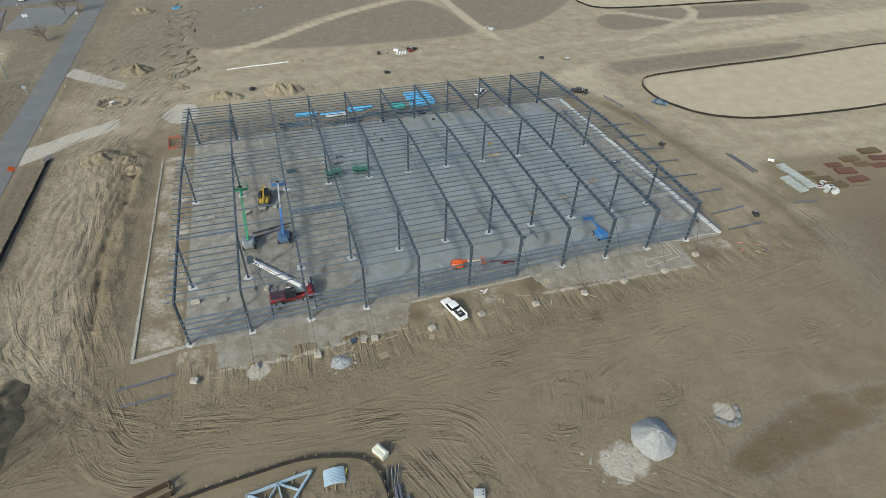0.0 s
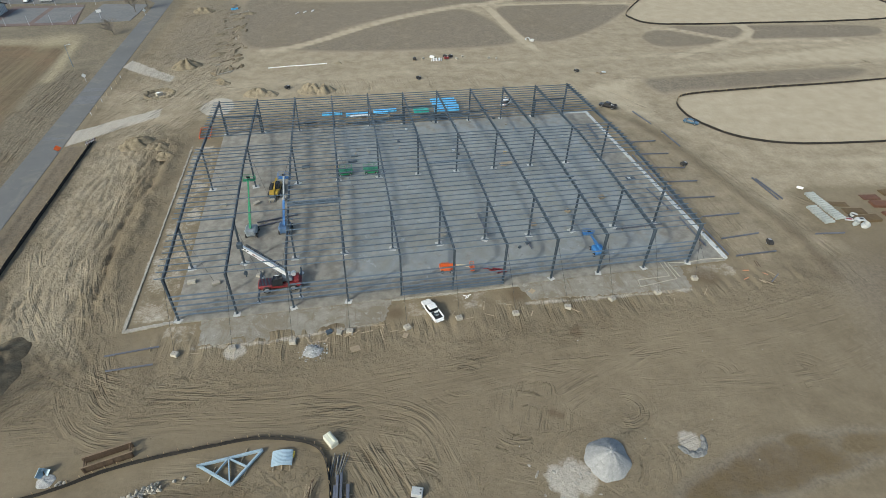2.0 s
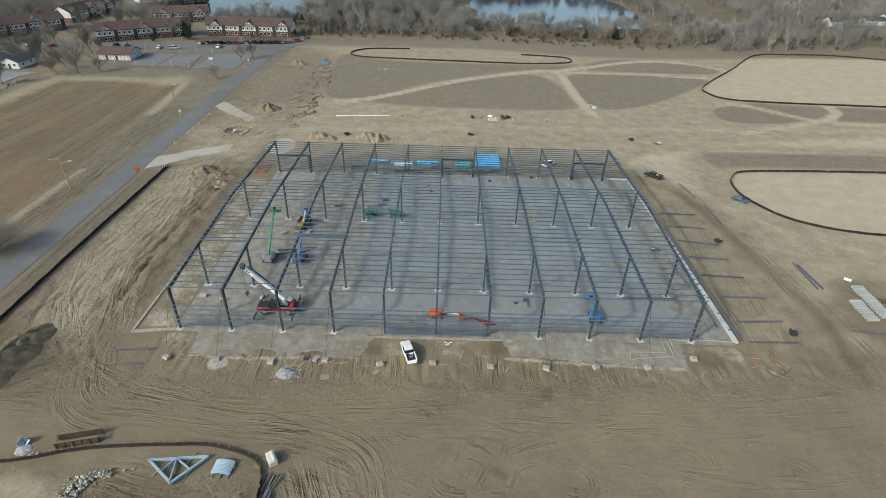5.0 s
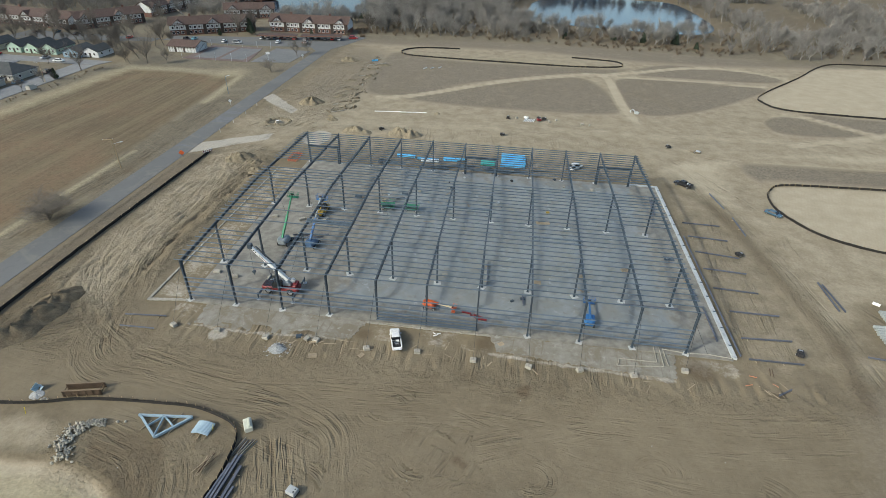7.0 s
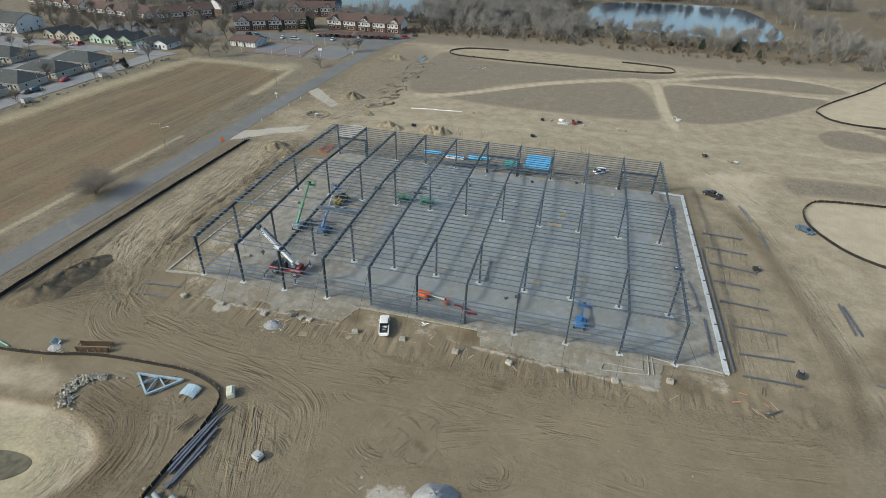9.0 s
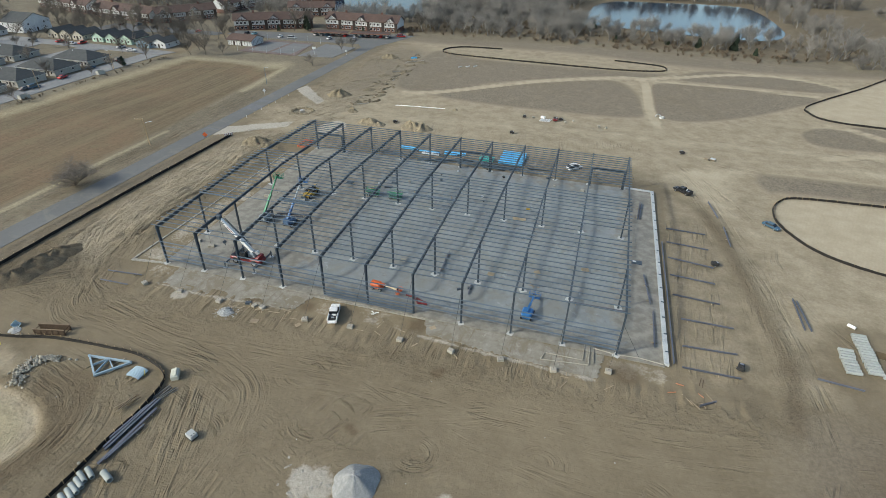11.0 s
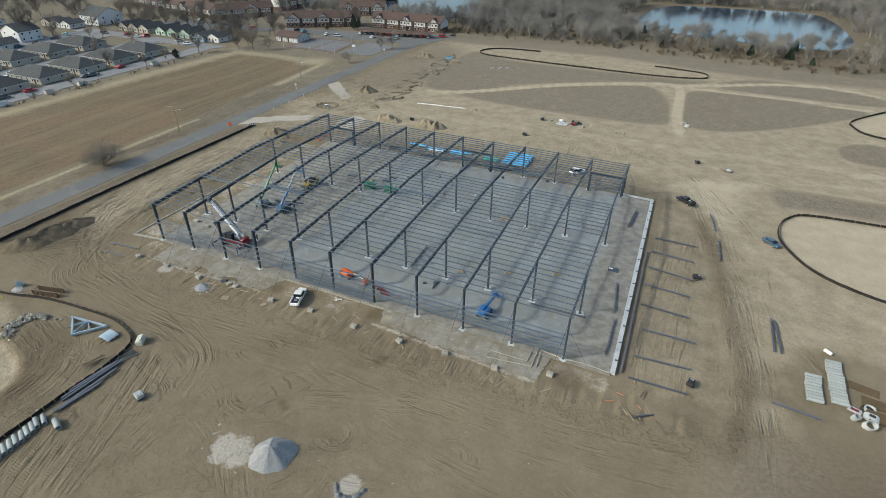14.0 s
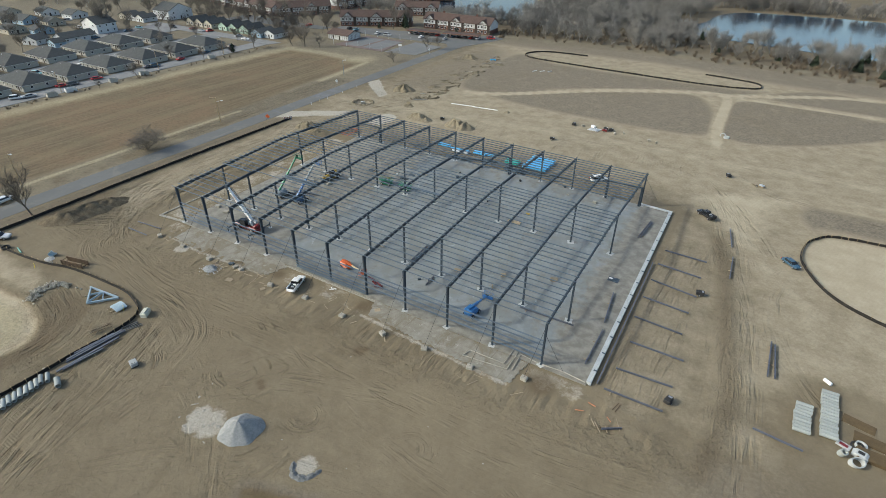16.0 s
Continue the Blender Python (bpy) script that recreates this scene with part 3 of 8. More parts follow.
    dark = top(dark, 0.85 * sm([(-4, 67), (92, 67), (94, 78), (60, 82), (20, 80), (0, 77)], 2.5, False))
    dark = dark * (1 - lane) * (1 - 0.45 * along(P, smooth_line([(106, 136), (124, 157), (146, 179)], 4), 2.5, 2.0))
    # dry grass: verges, lots, woods
    grass = top(0.3 * sm([(-38, -80), (-33.2, -80), (-33.2, 66), (-38, 66)], 1.5, False), sm([(-57, -90), (-45, -90), (-45, 220), (-52, 220), (-62, 150), (-62, 100), (-57, 40)], 2))
    grass = top(grass, sm([(-58, 148), (-120, 150), (-124, 160), (-122, 205), (-46, 200), (-46, 150)], 4))
    grass = top(grass, sm([(-140, -90), (-128, 20), (-124, 100), (-119, 146), (-129, 146), (-134, 60), (-160, -90)], 3))
    grass = top(grass, np.clip((y - 236 - 10 * np.sin(x * 0.02)) / 12 + 0.5, 0, 1) * 0.9)
    grass = top(grass, np.clip((-132 - x) / 6, 0, 1) * 0.75)
    grass = top(grass, 0.6 * sm([(-39, 130), (-34, 132), (-33, 225), (-39, 225)], 2))
    # the stubble field over the road
    field = sm([(-57, -120), (-57, 30), (-57.6, 70), (-60, 100), (-62, 146), (-90, 148), (-116, 146), (-121, 100), (-126, 20), (-150, -120)], 3, False)
    field = np.where(x < -40, field, 0)
    grass = grass * (1 - 0.9 * field)
    # crushed stone
    gravel = top(inside(P, [(-39, 121), (-37, 127), (-21, 111), (-21.5, 106)], 1.2), inside(P, [(-39, 74), (-38, 66), (-19.5, 81), (-19.5, 86.5), (-27, 82)], 1.2))
    gravel = top(gravel, inside(P, smooth_line([(-9.5, 84), (-6.5, 91), (-1, 90), (-1, 81), (-5, 79)], 3, True), 1.2))
    gravel = top(gravel, 0.6 * along(P, [(-8.4, -1.0), (-8.0, 20), (-7.8, 62)], 0.8, 0.5))
    gravel = top(gravel, 0.56 * along(P, [(3, -6.4), (15, -7), (33, -5.6)], 1.6, 0.8))
    gravel = top(gravel, 0.58 * along(P, [(58, -5.3), (72, -6.2), (88, -6.8)], 1.8, 0.9))
    for px, py, r in ((54.5, -36.4, 3.4), (21.5, -10, 1.5), (71.4, -34.4, 2.2), (9.5, -8, 2.5), (52.0, -36.5, 2.6), (52.5, -38.6, 1.6)):
        gravel = top(gravel, 0.85 * np.exp(-((x - px) ** 2 + (y - py) ** 2) / (r * r * 0.8)))
    gravel = top(gravel, 0.44 * sm([(-8, 0), (-0.5, 0), (-0.5, 62), (-7.5, 62)], 1.0, False))
    gravel = top(gravel, 0.36 * sm([(-6, 67), (92, 67), (92, 79), (60, 83), (0, 78)], 2.5, False))
    for px0, px1 in ((-3, 4), (34, 58.5), (89, 100)):
        gravel = top(gravel, 0.4 * sm([(px0, 0), (px1, 0), (px1, -6), (px0, -6)], 1.2, False))
    # damp and churned soil, plus the end rafter's shadow as a faint brown band
    damp_shade = top(0.12 * along(P, smooth_line([(105.5, 4), (106, 30), (105.5, 52), (103, 70), (96, 76)], 4), 4.5, 3), 0.5 * sm([(-36, 3), (-22, -3), (-20, -12), (-24, -17), (-34, -16)], 3))
    damp_shade = top(damp_shade, 0.72 * sm([(66, -41), (78.6, -37), (86, -37), (90, -41), (80, -43), (70, -44)], 1.5))
    for px, py, r in ((63.5, -13, 1.3), (64.1, -12.2, 0.8), (54.5, -27, 0.9), (55.4, -27.6, 0.7), (24, -4.5, 2.0), (93, -4, 3.0), (56.5, -3, 2.2), (57.2, -1.0, 1.6), (68.5, -41, 1.0), (35, -4, 1.8), (13.3, 37, 2.5)):
        damp_shade = top(damp_shade, 0.95 * np.exp(-((x - px) ** 2 + (y - py) ** 2) / (r * r)))
    damp_shade = top(damp_shade, 0.5 * sm([(-37.8, -80), (-33.0, -80), (-33.0, 66), (-37.8, 66)], 0.8, False))
    damp_shade = top(damp_shade, 0.4 * sm([(-52.6, -90), (-45.5, -90), (-45.5, 64), (-52.2, 64)], 1.2, False))
    damp_shade = top(damp_shade, 0.75 * sm(PUDDLE, 1.4))
    damp_shade = top(damp_shade, 0.34 * sm([(-20, -12), (40, -12), (46, -22), (40, -30), (-10, -23)], 7))
    damp_shade = top(damp_shade, 0.62 * sm([(2.2, -30.2), (6.5, -28.9), (11, -29.2), (14, -31.5), (16, -36), (18, -42), (14, -52), (10.5, -52), (13.2, -45), (12.6, -40.6), (8.8, -37.4), (4.5, -35.6), (2.6, -33)], 0.9))
    damp_shade = top(damp_shade, 0.62 * sm([(126, -4), (140, 3), (160, 6), (180, 0), (180, -40), (120, -40), (116, -20)], 8))
    damp_shade = top(damp_shade, np.where(x > -50, 0.6, 0.25) * np.clip((y - 247 - 8 * np.sin(x * 0.03)) / 12, 0, 1))
    damp_shade = top(damp_shade, 0.52 * along(P, smooth_line([(117.5, -8), (119.3, 5), (118.6, 14), (117.2, 23), (114.5, 44), (111, 60)], 4), 4.0, 1.6))
    churn = top(sm([(-34, 66), (-10, 66), (-10, 0), (-3, -8), (20, -9), (60, -9), (100, -8), (112, -4), (112, -12), (40, -15), (-30, -17), (-36, 0)], 4), 0.9 * sm([(-5, -31), (10, -29), (22, -30), (21, -58), (6, -60), (8, -48), (0, -38)], 3))
    churn = top(churn, 0.45 * sm([(24, -24), (60, -27), (80, -30), (80, -60), (24, -60)], 8))
    churn = top(churn, sm([(-34, 100), (-14, 96), (-4, 135), (-12, 200), (-30, 205)], 6))
    churn = top(churn, 0.4 * sm([(102, -2), (112, -2), (112, 52), (102, 52)], 3))
    churn = top(churn, 0.95 * along(P, smooth_line([(117.5, -6), (119.6, 5), (119.2, 14), (117.8, 23), (115.5, 40), (112, 56)], 4), 4.5, 1.8))
    churn = top(churn, 0.06 + zero)
    churn = top(churn, 0.8 * sm([(-57, 40), (-47, 40), (-46.5, 118), (-58, 118)], 3))
    far = (y > 230) | (x < -60)
    churn = np.where(far, 0.0, churn)
    # relief
    z = -0.22 + 0.10 * wobble(x, y, 0.07, 3) + churn * 0.22 * rough(x, y, 0.8, 3)
    front = inside(P, [(-3, -2.5), (35, -5.5), (57, -2), (59, -5), (90, -6.5), (100, -2), (112, -2), (112, -8), (90, -10.5), (40, -10), (-3, -10)], 1.2)
    z += front * 0.45 * (0.6 * grain(x * 1.1, y * 0.3, 21) + 0.4 * grain(x * 0.6, y * 0.6, 22) - 0.45)
    near = (x > -70) & (x < 220) & (y > -75) & (y < 215)
    ochre = 0.9 * top(np.exp(-((x - 86) ** 2 / 9 + (y + 37) ** 2 / 2)), np.exp(-((x - 94) ** 2 / 16 + (y + 39) ** 2 / 4)))
    ochre = top(ochre, 0.55 * sm([(66, -41), (72, -38.6), (78.6, -36.6), (86.7, -36), (99, -37.4), (100, -40), (93, -42.4), (80, -43.6), (69.4, -44.4)], 1.2))
    straw = top(top(0.9 * along(P, smooth_line([(-54.4, -90), (-54.2, 10), (-54.9, 40), (-54.6, 64)], 3), 1.9, 0.7), 0.85 * along(P, [(-57.5, 112), (-61, 148)], 3.4, 1.4)), 0.75 * along(P, [(-126, -90), (-122.5, 20), (-118.5, 100), (-115, 147)], 8.5, 3))
    straw = top(straw, 0.85 * along(P, [(-63, 151), (-90, 152.5), (-116, 151)], 6, 3))
    straw = top(straw, 0.9 * np.exp(-((x + 68) ** 2 + (y - 152) ** 2) / 70))
    straw = top(straw, 0.8 * sm([(-60, -39), (-20, -38.5), (-6, -38), (2, -37.8), (6.5, -39.2), (9.8, -42), (9.6, -46), (7, -51), (3, -70), (-60, -70)], 1.0))
    flows = []
    for ways in (WAYS, TURNS):
        f = [zero.copy(), zero.copy(), zero.copy()]
        for a, b in zip(f, machine_ways((x[near], y[near]), ways)):
            a[near] = b
        flows.append(f)
    pad = inside(P, [(-8, -1), (34, -6), (58, -5), (100, -7), (101, 68), (-8, 68)], 1.0)
    for f in flows:
        f[2] *= 1 - pad
    ditch = along(P, smooth_line([(-14.8, 6), (-15.2, 14), (-15.8, 29), (-15.0, 38), (-13.4, 47), (-13.6, 58), (-15.0, 66)], 4), 1.0, 0.45)
    spoil = sm([(-16.2, 4), (-16.6, 20), (-17, 40), (-24, 60), (-24, 70), (-12, 70), (-11, 50), (-10.4, 20), (-10.2, 4)], 1.5)
    strip = sm([(-31, 64), (-10.5, 64), (-10.5, 2), (-14, -8), (-28, -2)], 2.5, False)
    z += strip * 0.17 * rough(x, y, 0.6, 51) + strip * 0.22 * (grain(x * 1.3, y * 0.35, 53) - 0.5)
    # wheel ruts that trucks pressed along the west side
    for line in ([(-12.5, -7), (-17.2, 2), (-19.6, 18), (-19.0, 36), (-16.6, 52), (-14.6, 64)], [(-14, -9), (-20.5, 0), (-23.6, 14), (-23.0, 34), (-24.6, 50), (-27, 63)],
                 [(-22, -6), (-27.2, 4), (-27.8, 24), (-26.2, 44), (-22, 58), (-20, 68)], [(-28, 2), (-24.5, 12), (-18.5, 22), (-16.8, 34), (-17.6, 48), (-22, 62)]):
        centre = smooth_line(line, 5)
        for s in (-0.95, 0.95):
            wheel = [(px + s, py) for px, py in centre]
            groove = along(P, wheel, 0.85, 0.25) * np.clip(0.45 + 2.6 * wobble(x, y, 0.19, int(40 + 9 * s + len(line))) + 1.2 * rough(x, y, 0.5, 77), 0.0, 1)
            z += 0.07 * along(P, wheel, 1.7, 0.3) * strip - 0.2 * groove
            # the grooves are coloured a darker brown
            damp_shade = top(damp_shade, 0.5 * groove)
    z += spoil * 0.9 * np.clip(rough(x, y, 0.35, 41) + 0.12, -0.3, 0.5)
    bank = along(P, smooth_line([(-12.4, 5), (-13.0, 20), (-12.8, 38), (-11.6, 50), (-11.4, 62)], 4), 2.0, 1.0)
    z += -0.7 * ditch * np.clip(0.55 + 2.2 * rough(x, y, 0.45, 71), 0, 1.2) + 0.45 * bank * (0.6 + 0.6 * wobble(x, y, 0.35, 12))
    # darker brown along the ditch and the outer side of the grade beam
    damp_shade = top(damp_shade, ditch * np.clip(0.45 + 1.8 * rough(x, y, 0.45, 71), 0, 0.95))
    damp_shade = top(damp_shade, 0.3 * along(P, [(101.4, 1), (101.3, 66)], 1.2, 0.5))
    damp_shade = top(damp_shade, 0.62 * along(P, smooth_line([(-15.8, 30), (-15.2, 20), (-15.0, 8)], 3), 0.9, 0.5))
    # banks, ditches and water
    z += np.where((x > -34) & (x < -8.7) & (y > -5) & (y < 70), 0.25 * wobble(x, y, 0.5, 8) * inside(P, [(-30, -2), (-10, -2), (-10, 66), (-30, 66)], 4), 0)
    z -= 1.0 * top(sm(POND_E, 4), sm(POND_W, 4))
    z -= 0.6 * inside(P, [(-25.5, 94.5), (-19.5, 94.5), (-19.5, 100), (-25.5, 100)], 1.2)
    z -= 0.5 * PIT + 0.45 * sm(PUDDLE, 1.0)
    flat = inside(P, [(-9, -1.5), (2, -1.5), (4.6, -5.0), (33, -4.3), (35, -1), (57, -1), (59, -3.6), (88, -5.2), (90, -1), (101.5, -1), (101.5, 68.5), (-9, 68.5)], 0.8)
    z = np.where(flat > 0.5, np.minimum(z, -0.18), z)
    road = (x > -47) & (x < -36.5) & (y < 222)
    z = np.where(road, -0.14, z)
    n1, n2 = len(xs), len(ys)
    me = bpy.data.meshes.new("ground")
    idx = np.arange(n1 * n2).reshape(n2, n1)
    faces = np.stack([idx[:-1, :-1], idx[:-1, 1:], idx[1:, 1:], idx[1:, :-1]], -1).reshape(-1, 4)
    me.vertices.add(n1 * n2)
    me.vertices.foreach_set("co", np.stack([x, y, z], 1).ravel())
    me.loops.add(faces.size)
    me.loops.foreach_set("vertex_index", faces.ravel())
    me.polygons.add(len(faces))
    me.polygons.foreach_set("loop_start", np.arange(0, faces.size, 4))
    me.polygons.foreach_set("loop_total", np.full(len(faces), 4))
    me.update()
    for key, chans in (("soil", (sand, dark, grass, field)), ("wear", (gravel, damp_shade, churn, zero)), ("ways", (*flows[0], ochre)), ("turns", (*flows[1], straw))):
        a = me.attributes.new(key, "FLOAT_COLOR", "POINT")
        a.data.foreach_set("color", np.stack(chans, 1).astype(np.float32).ravel())
    me.materials.append(SOIL)
    me.shade_smooth()
    return tagged(new("ground", me), "bare tan soil with tyre tracks, weeds and dry grass", "ground", "", "structure")


build_ground()
# the road and its dead end at the car park
road = part("road", prism([(-45, -140), (-38.4, -140), (-38.4, 205), (-34, 216), (-28, 236), (-36, 240), (-50, 232), (-84, 224), (-132, 216), (-132, 205), (-84, 203), (-50, 207), (-45, 200)], -0.3, -0.08), ASPHALT)
tagged(road, "worn grey asphalt road with patches and sandy edges", "road", "", "structure")


def rough_edge(pts, reach, step=0.7, seed=3):
    """The outline with its sides broken up into uneven bits."""
    r = random.Random(seed)
    out = []
    for (ax, ay), (bx, by) in zip(pts, pts[1:] + pts[:1]):
        n = max(1, int(math.hypot(bx - ax, by - ay) / step))
        for i in range(n):
            j = reach if i else 0
            out.append((ax + (bx - ax) * i / n + r.uniform(-j, j), ay + (by - ay) * i / n + r.uniform(-j, j)))
    return out


for y0, y1 in ((92.0, 97.5), (101, 103.5), (70, 71)):
    tagged(part("road_patch", prism(rough_edge([(-44.6, y0), (-38.8, y0 + 0.6), (-38.8, y1), (-44.6, y1 + 0.8)], 0.15), -0.2, -0.074), ROAD_PATCH), "dark patched strip of asphalt", "road patch", "", "structure")
slab = part("floor_slab", prism([(-0.8, -0.5), (99.3, -0.4), (98.7, 67.2), (-0.8, 67.6)], -0.4, 0.0), SLAB)
for pts in ([(3.6, -0.5), (3.9, -6.0), (12, -6.6), (24, -6.2), (33, -5.4), (34.8, -0.5)], [(57.4, -0.5), (58.8, -4.6), (72, -5.6), (88.6, -6.4), (89.4, -0.5)]):
    tagged(part("apron", prism(rough_edge(pts, 0.25, 0.4), -0.5, -0.1), APRON, slab), "dusty rough-edged concrete apron")
for pts in ([(-8.3, -1.2), (-7.9, -1.2), (-7.72, 24), (-7.5, 60), (-7.68, 60), (-8.0, 24)], [(-7.9, -1.3), (-0.2, -0.3), (-0.3, 0.3), (-7.9, -0.6)], [(34.8, -1.0), (57.4, -0.9), (57.4, -0.6), (34.8, -0.6)]):
    tagged(part("footing", prism(rough_edge(pts, 0.08, 0.25), -0.4, -0.05), FOOT), "pale rough concrete footing strip in the soil", "footing", "", "structure")
tagged(slab, "pale stained concrete floor slab of the unfinished hall", "floor slab", "", "structure")

# ---- the steel frame ----
BAY, ROWS_Y, EAVE, RIDGE = 9.144, (0.0, 13.3, 40.1, 66.8), 9.1, 10.3
MID = ROWS_Y[3] / 2


def roof(y):
    return EAVE + (RIDGE - EAVE) * (1 - abs(y - MID) / MID)


def h_column(height, d0, d1, w, t=0.02):
    """A tapered H column, its web along y; it stands at the origin on a base plate."""
    bm = bmesh.new()
    for s in (-1, 1):
        pts = [(-w / 2, s * d0 / 2, 0.03), (w / 2, s * d0 / 2, 0.03), (w / 2, s * d1 / 2, height), (-w / 2, s * d1 / 2, height)]
        a = [bm.verts.new(p) for p in pts]
        b = [bm.verts.new((p[0], p[1] - s * t * 1.5, p[2])) for p in pts]
        bm.faces.new(a if s < 0 else a[::-1])
        bm.faces.new(b[::-1] if s < 0 else b)
        for i in range(4):
            bm.faces.new((a[i], a[(i + 1) % 4], b[(i + 1) % 4], b[i]))
    a = [bm.verts.new((sx * t / 2, sy * (d0 if z < 1 else d1) / 2, z)) for sx in (-1, 1) for sy, z in ((-1, 0.03), (1, 0.03), (1, height), (-1, height))]
    bm.faces.new(a[:4])
    bm.faces.new(a[:3:-1])
    for i in range(4):
        bm.faces.new((a[i], a[(i + 1) % 4], a[4 + (i + 1) % 4], a[4 + i]))
    bmesh.ops.recalc_face_normals(bm, faces=bm.faces[:])
    return box(-w / 2 - 0.08, w / 2 + 0.08, -d0 / 2 - 0.08, d0 / 2 + 0.08, 0.0, 0.04, 0, bm)


def rafter(y0, y1, d0, d1, w=0.24, t=0.02):
    """A plate girder along y under the roof line, its depth from d0 to d1, with stiffener plates at the ends."""
    bm = bmesh.new()
    for lo, hi in (((0, -0.03), (0, 0.0)), ((1, 0.0), (1, 0.03))):
        pts = []
        for yy, d in ((y0, d0), (y1, d1)):
            z = roof(yy)
            za, zb = (z + lo[1], z + hi[1]) if lo[0] == 0 else (z - d + lo[1], z - d + hi[1])
            pts += [(-w / 2, yy, za), (w / 2, yy, za), (w / 2, yy, zb), (-w / 2, yy, zb)]
        v = [bm.verts.new(p) for p in pts]
        for q in ((0, 1, 2, 3), (7, 6, 5, 4), (0, 4, 5, 1), (1, 5, 6, 2), (2, 6, 7, 3), (3, 7, 4, 0)):
            bm.faces.new([v[i] for i in q])
    v = [bm.verts.new((sx * t / 2, yy, z)) for sx in (-1, 1) for yy, z in ((y0, roof(y0)), (y1, roof(y1)), (y1, roof(y1) - d1), (y0, roof(y0) - d0))]
    for q in ((0, 1, 2, 3), (7, 6, 5, 4), (0, 4, 5, 1), (2, 6, 7, 3)):
        bm.faces.new([v[i] for i in q])
    for yy, d in ((y0 + 0.03, d0), (y1 - 0.03, d1)):
        z = roof(yy)
        box(-w / 2, w / 2, yy - 0.015, yy + 0.015, z - d, z, 0, bm)
    bmesh.ops.recalc_face_normals(bm, faces=bm.faces[:])
    return bm


def zee(length, h=0.23, w=0.14):
    """A Z section along x from the origin, standing on z = 0, its upper flange towards -y."""
    t = 0.014
    ring8 = [(w, 0), (-t / 2, 0), (-t / 2, h - t), (-w, h - t), (-w, h), (t / 2, h), (t / 2, t), (w, t)]
    bm = bmesh.new()
    a, b = ([bm.verts.new((x, y, z)) for y, z in ring8] for x in (0, length))
    for i in range(8):
        bm.faces.new((a[i], a[(i + 1) % 8], b[(i + 1) % 8], b[i]))
    for e, k in ((a, 1), (b, -1)):
        for q in ((0, 1, 6, 7), (1, 2, 5, 6), (2, 3, 4, 5)):
            bm.faces.new([e[i] for i in q[::-k]])
    bmesh.ops.recalc_face_normals(bm, faces=bm.faces[:])
    return bm


frame_thing = thing("hall_skeleton", "grey-blue primed steel skeleton of an unfinished industrial hall", "unfinished building")
col_meshes = {}
for j, yy in enumerate(ROWS_Y):
    edge = j in (0, 3)
    top_z = roof(yy) - (0.0 if edge else 0.62)
    bm = h_column(top_z, 0.32, 0.7, 0.26) if edge else h_column(top_z, 0.34, 0.34, 0.3)
    col_meshes[j] = mesh("column", bm, STEEL_DARK)
for i in range(11):
    for j, yy in enumerate(ROWS_Y):
        part("column", col_meshes[j], None, frame_thing, "", pose(i * BAY, yy + (0.18 if j == 0 else -0.18 if j == 3 else 0), 0))
raf_meshes = [mesh("rafter", rafter(*a), STEEL_DARK) for a in ((0.55, 13.3, 0.75, 0.62), (13.3, MID, 0.62, 0.55), (MID, 40.1, 0.55, 0.62), (40.1, 66.25, 0.62, 0.75))]
for i in range(11):
    for me in raf_meshes:
        part("rafter", me, None, frame_thing, "", pose(i * BAY, 0, 0))
PURLIN_STEP = 1.524
zee_bay = mesh("purlin", zee(BAY + 0.4), STEEL)
zee_end = mesh("purlin", zee(BAY + 1.3), STEEL)
zee_east = mesh("purlin", zee(BAY + 0.75), STEEL)


def has_purlin(i, y):
    """Which bays still lack purlins."""
    if i == 1:
        return y < 1.6 or 14.5 < y < 15.9 or 19.6 < y < 21.0 or (29.5 < y < 40.3) or y > 44.5
    if i == 0:
        return not (11.0 < y < 14.6 or 40.3 < y < 45.4)
    if i == 9:
        return not (22.5 < y < 25.5 or 41.0 < y < 46.0)
    if i >= 5:
        return not 41.0 < y < 46.0
    return True


rear = bmesh.new()     # the rearmost purlins, joined
for k in range(int(ROWS_Y[3] / PURLIN_STEP) + 1):
    yy = k * PURLIN_STEP
    for i in range(10):
        if not has_purlin(i, yy):
            continue
        x0, y0, zz = (-1.1, yy, roof(yy)) if i == 0 else (i * BAY - 0.2, yy + 0.03 * (i % 2), roof(yy) + 0.002 * (i % 2))
        if yy > 47:
            one = zee(BAY + (1.3 if i == 0 else 0.75 if i == 9 else 0.4))
            bmesh.ops.translate(one, verts=one.verts[:], vec=(x0, y0, zz))
            tmp = bpy.data.meshes.new("tmp")
            one.to_mesh(tmp)
            one.free()
            rear.from_mesh(tmp)
            bpy.data.meshes.remove(tmp)
        else:
            part("purlin", zee_end if i == 0 else zee_east if i == 9 else zee_bay, None, frame_thing, "", pose(x0, y0, zz))
tagged(part("purlin", rear, STEEL, frame_thing), "", "", "", "stuff")
# girts of the front wall
girt_mesh = mesh("girt", zee(BAY - 0.06, 0.1, 0.22), STEEL)
for i in range(10):
    for zz in (2.15, 3.3, 4.45, 5.4) + ((0.3, 0.75, 1.45) if i in (4, 5) else (1.3,) if i in (0, 9) else ()):
        if i == 1 and zz > 5:
            continue
        part("girt", girt_mesh, None, frame_thing, "", pose(i * BAY + 0.03, -0.17, zz))
# portal frames that brace three bays of the rear wall
jamb_mesh = mesh("portal_column", h_column(5.3, 0.5, 0.5, 0.3), STEEL_DARK)
header = bmesh.new()
for z0, z1, w in ((4.86, 4.9, 0.3), (5.26, 5.3, 0.3), (4.9, 5.26, 0.03)):
    box(0.3, BAY - 0.3, -w / 2, w / 2, z0, z1, 0, header)
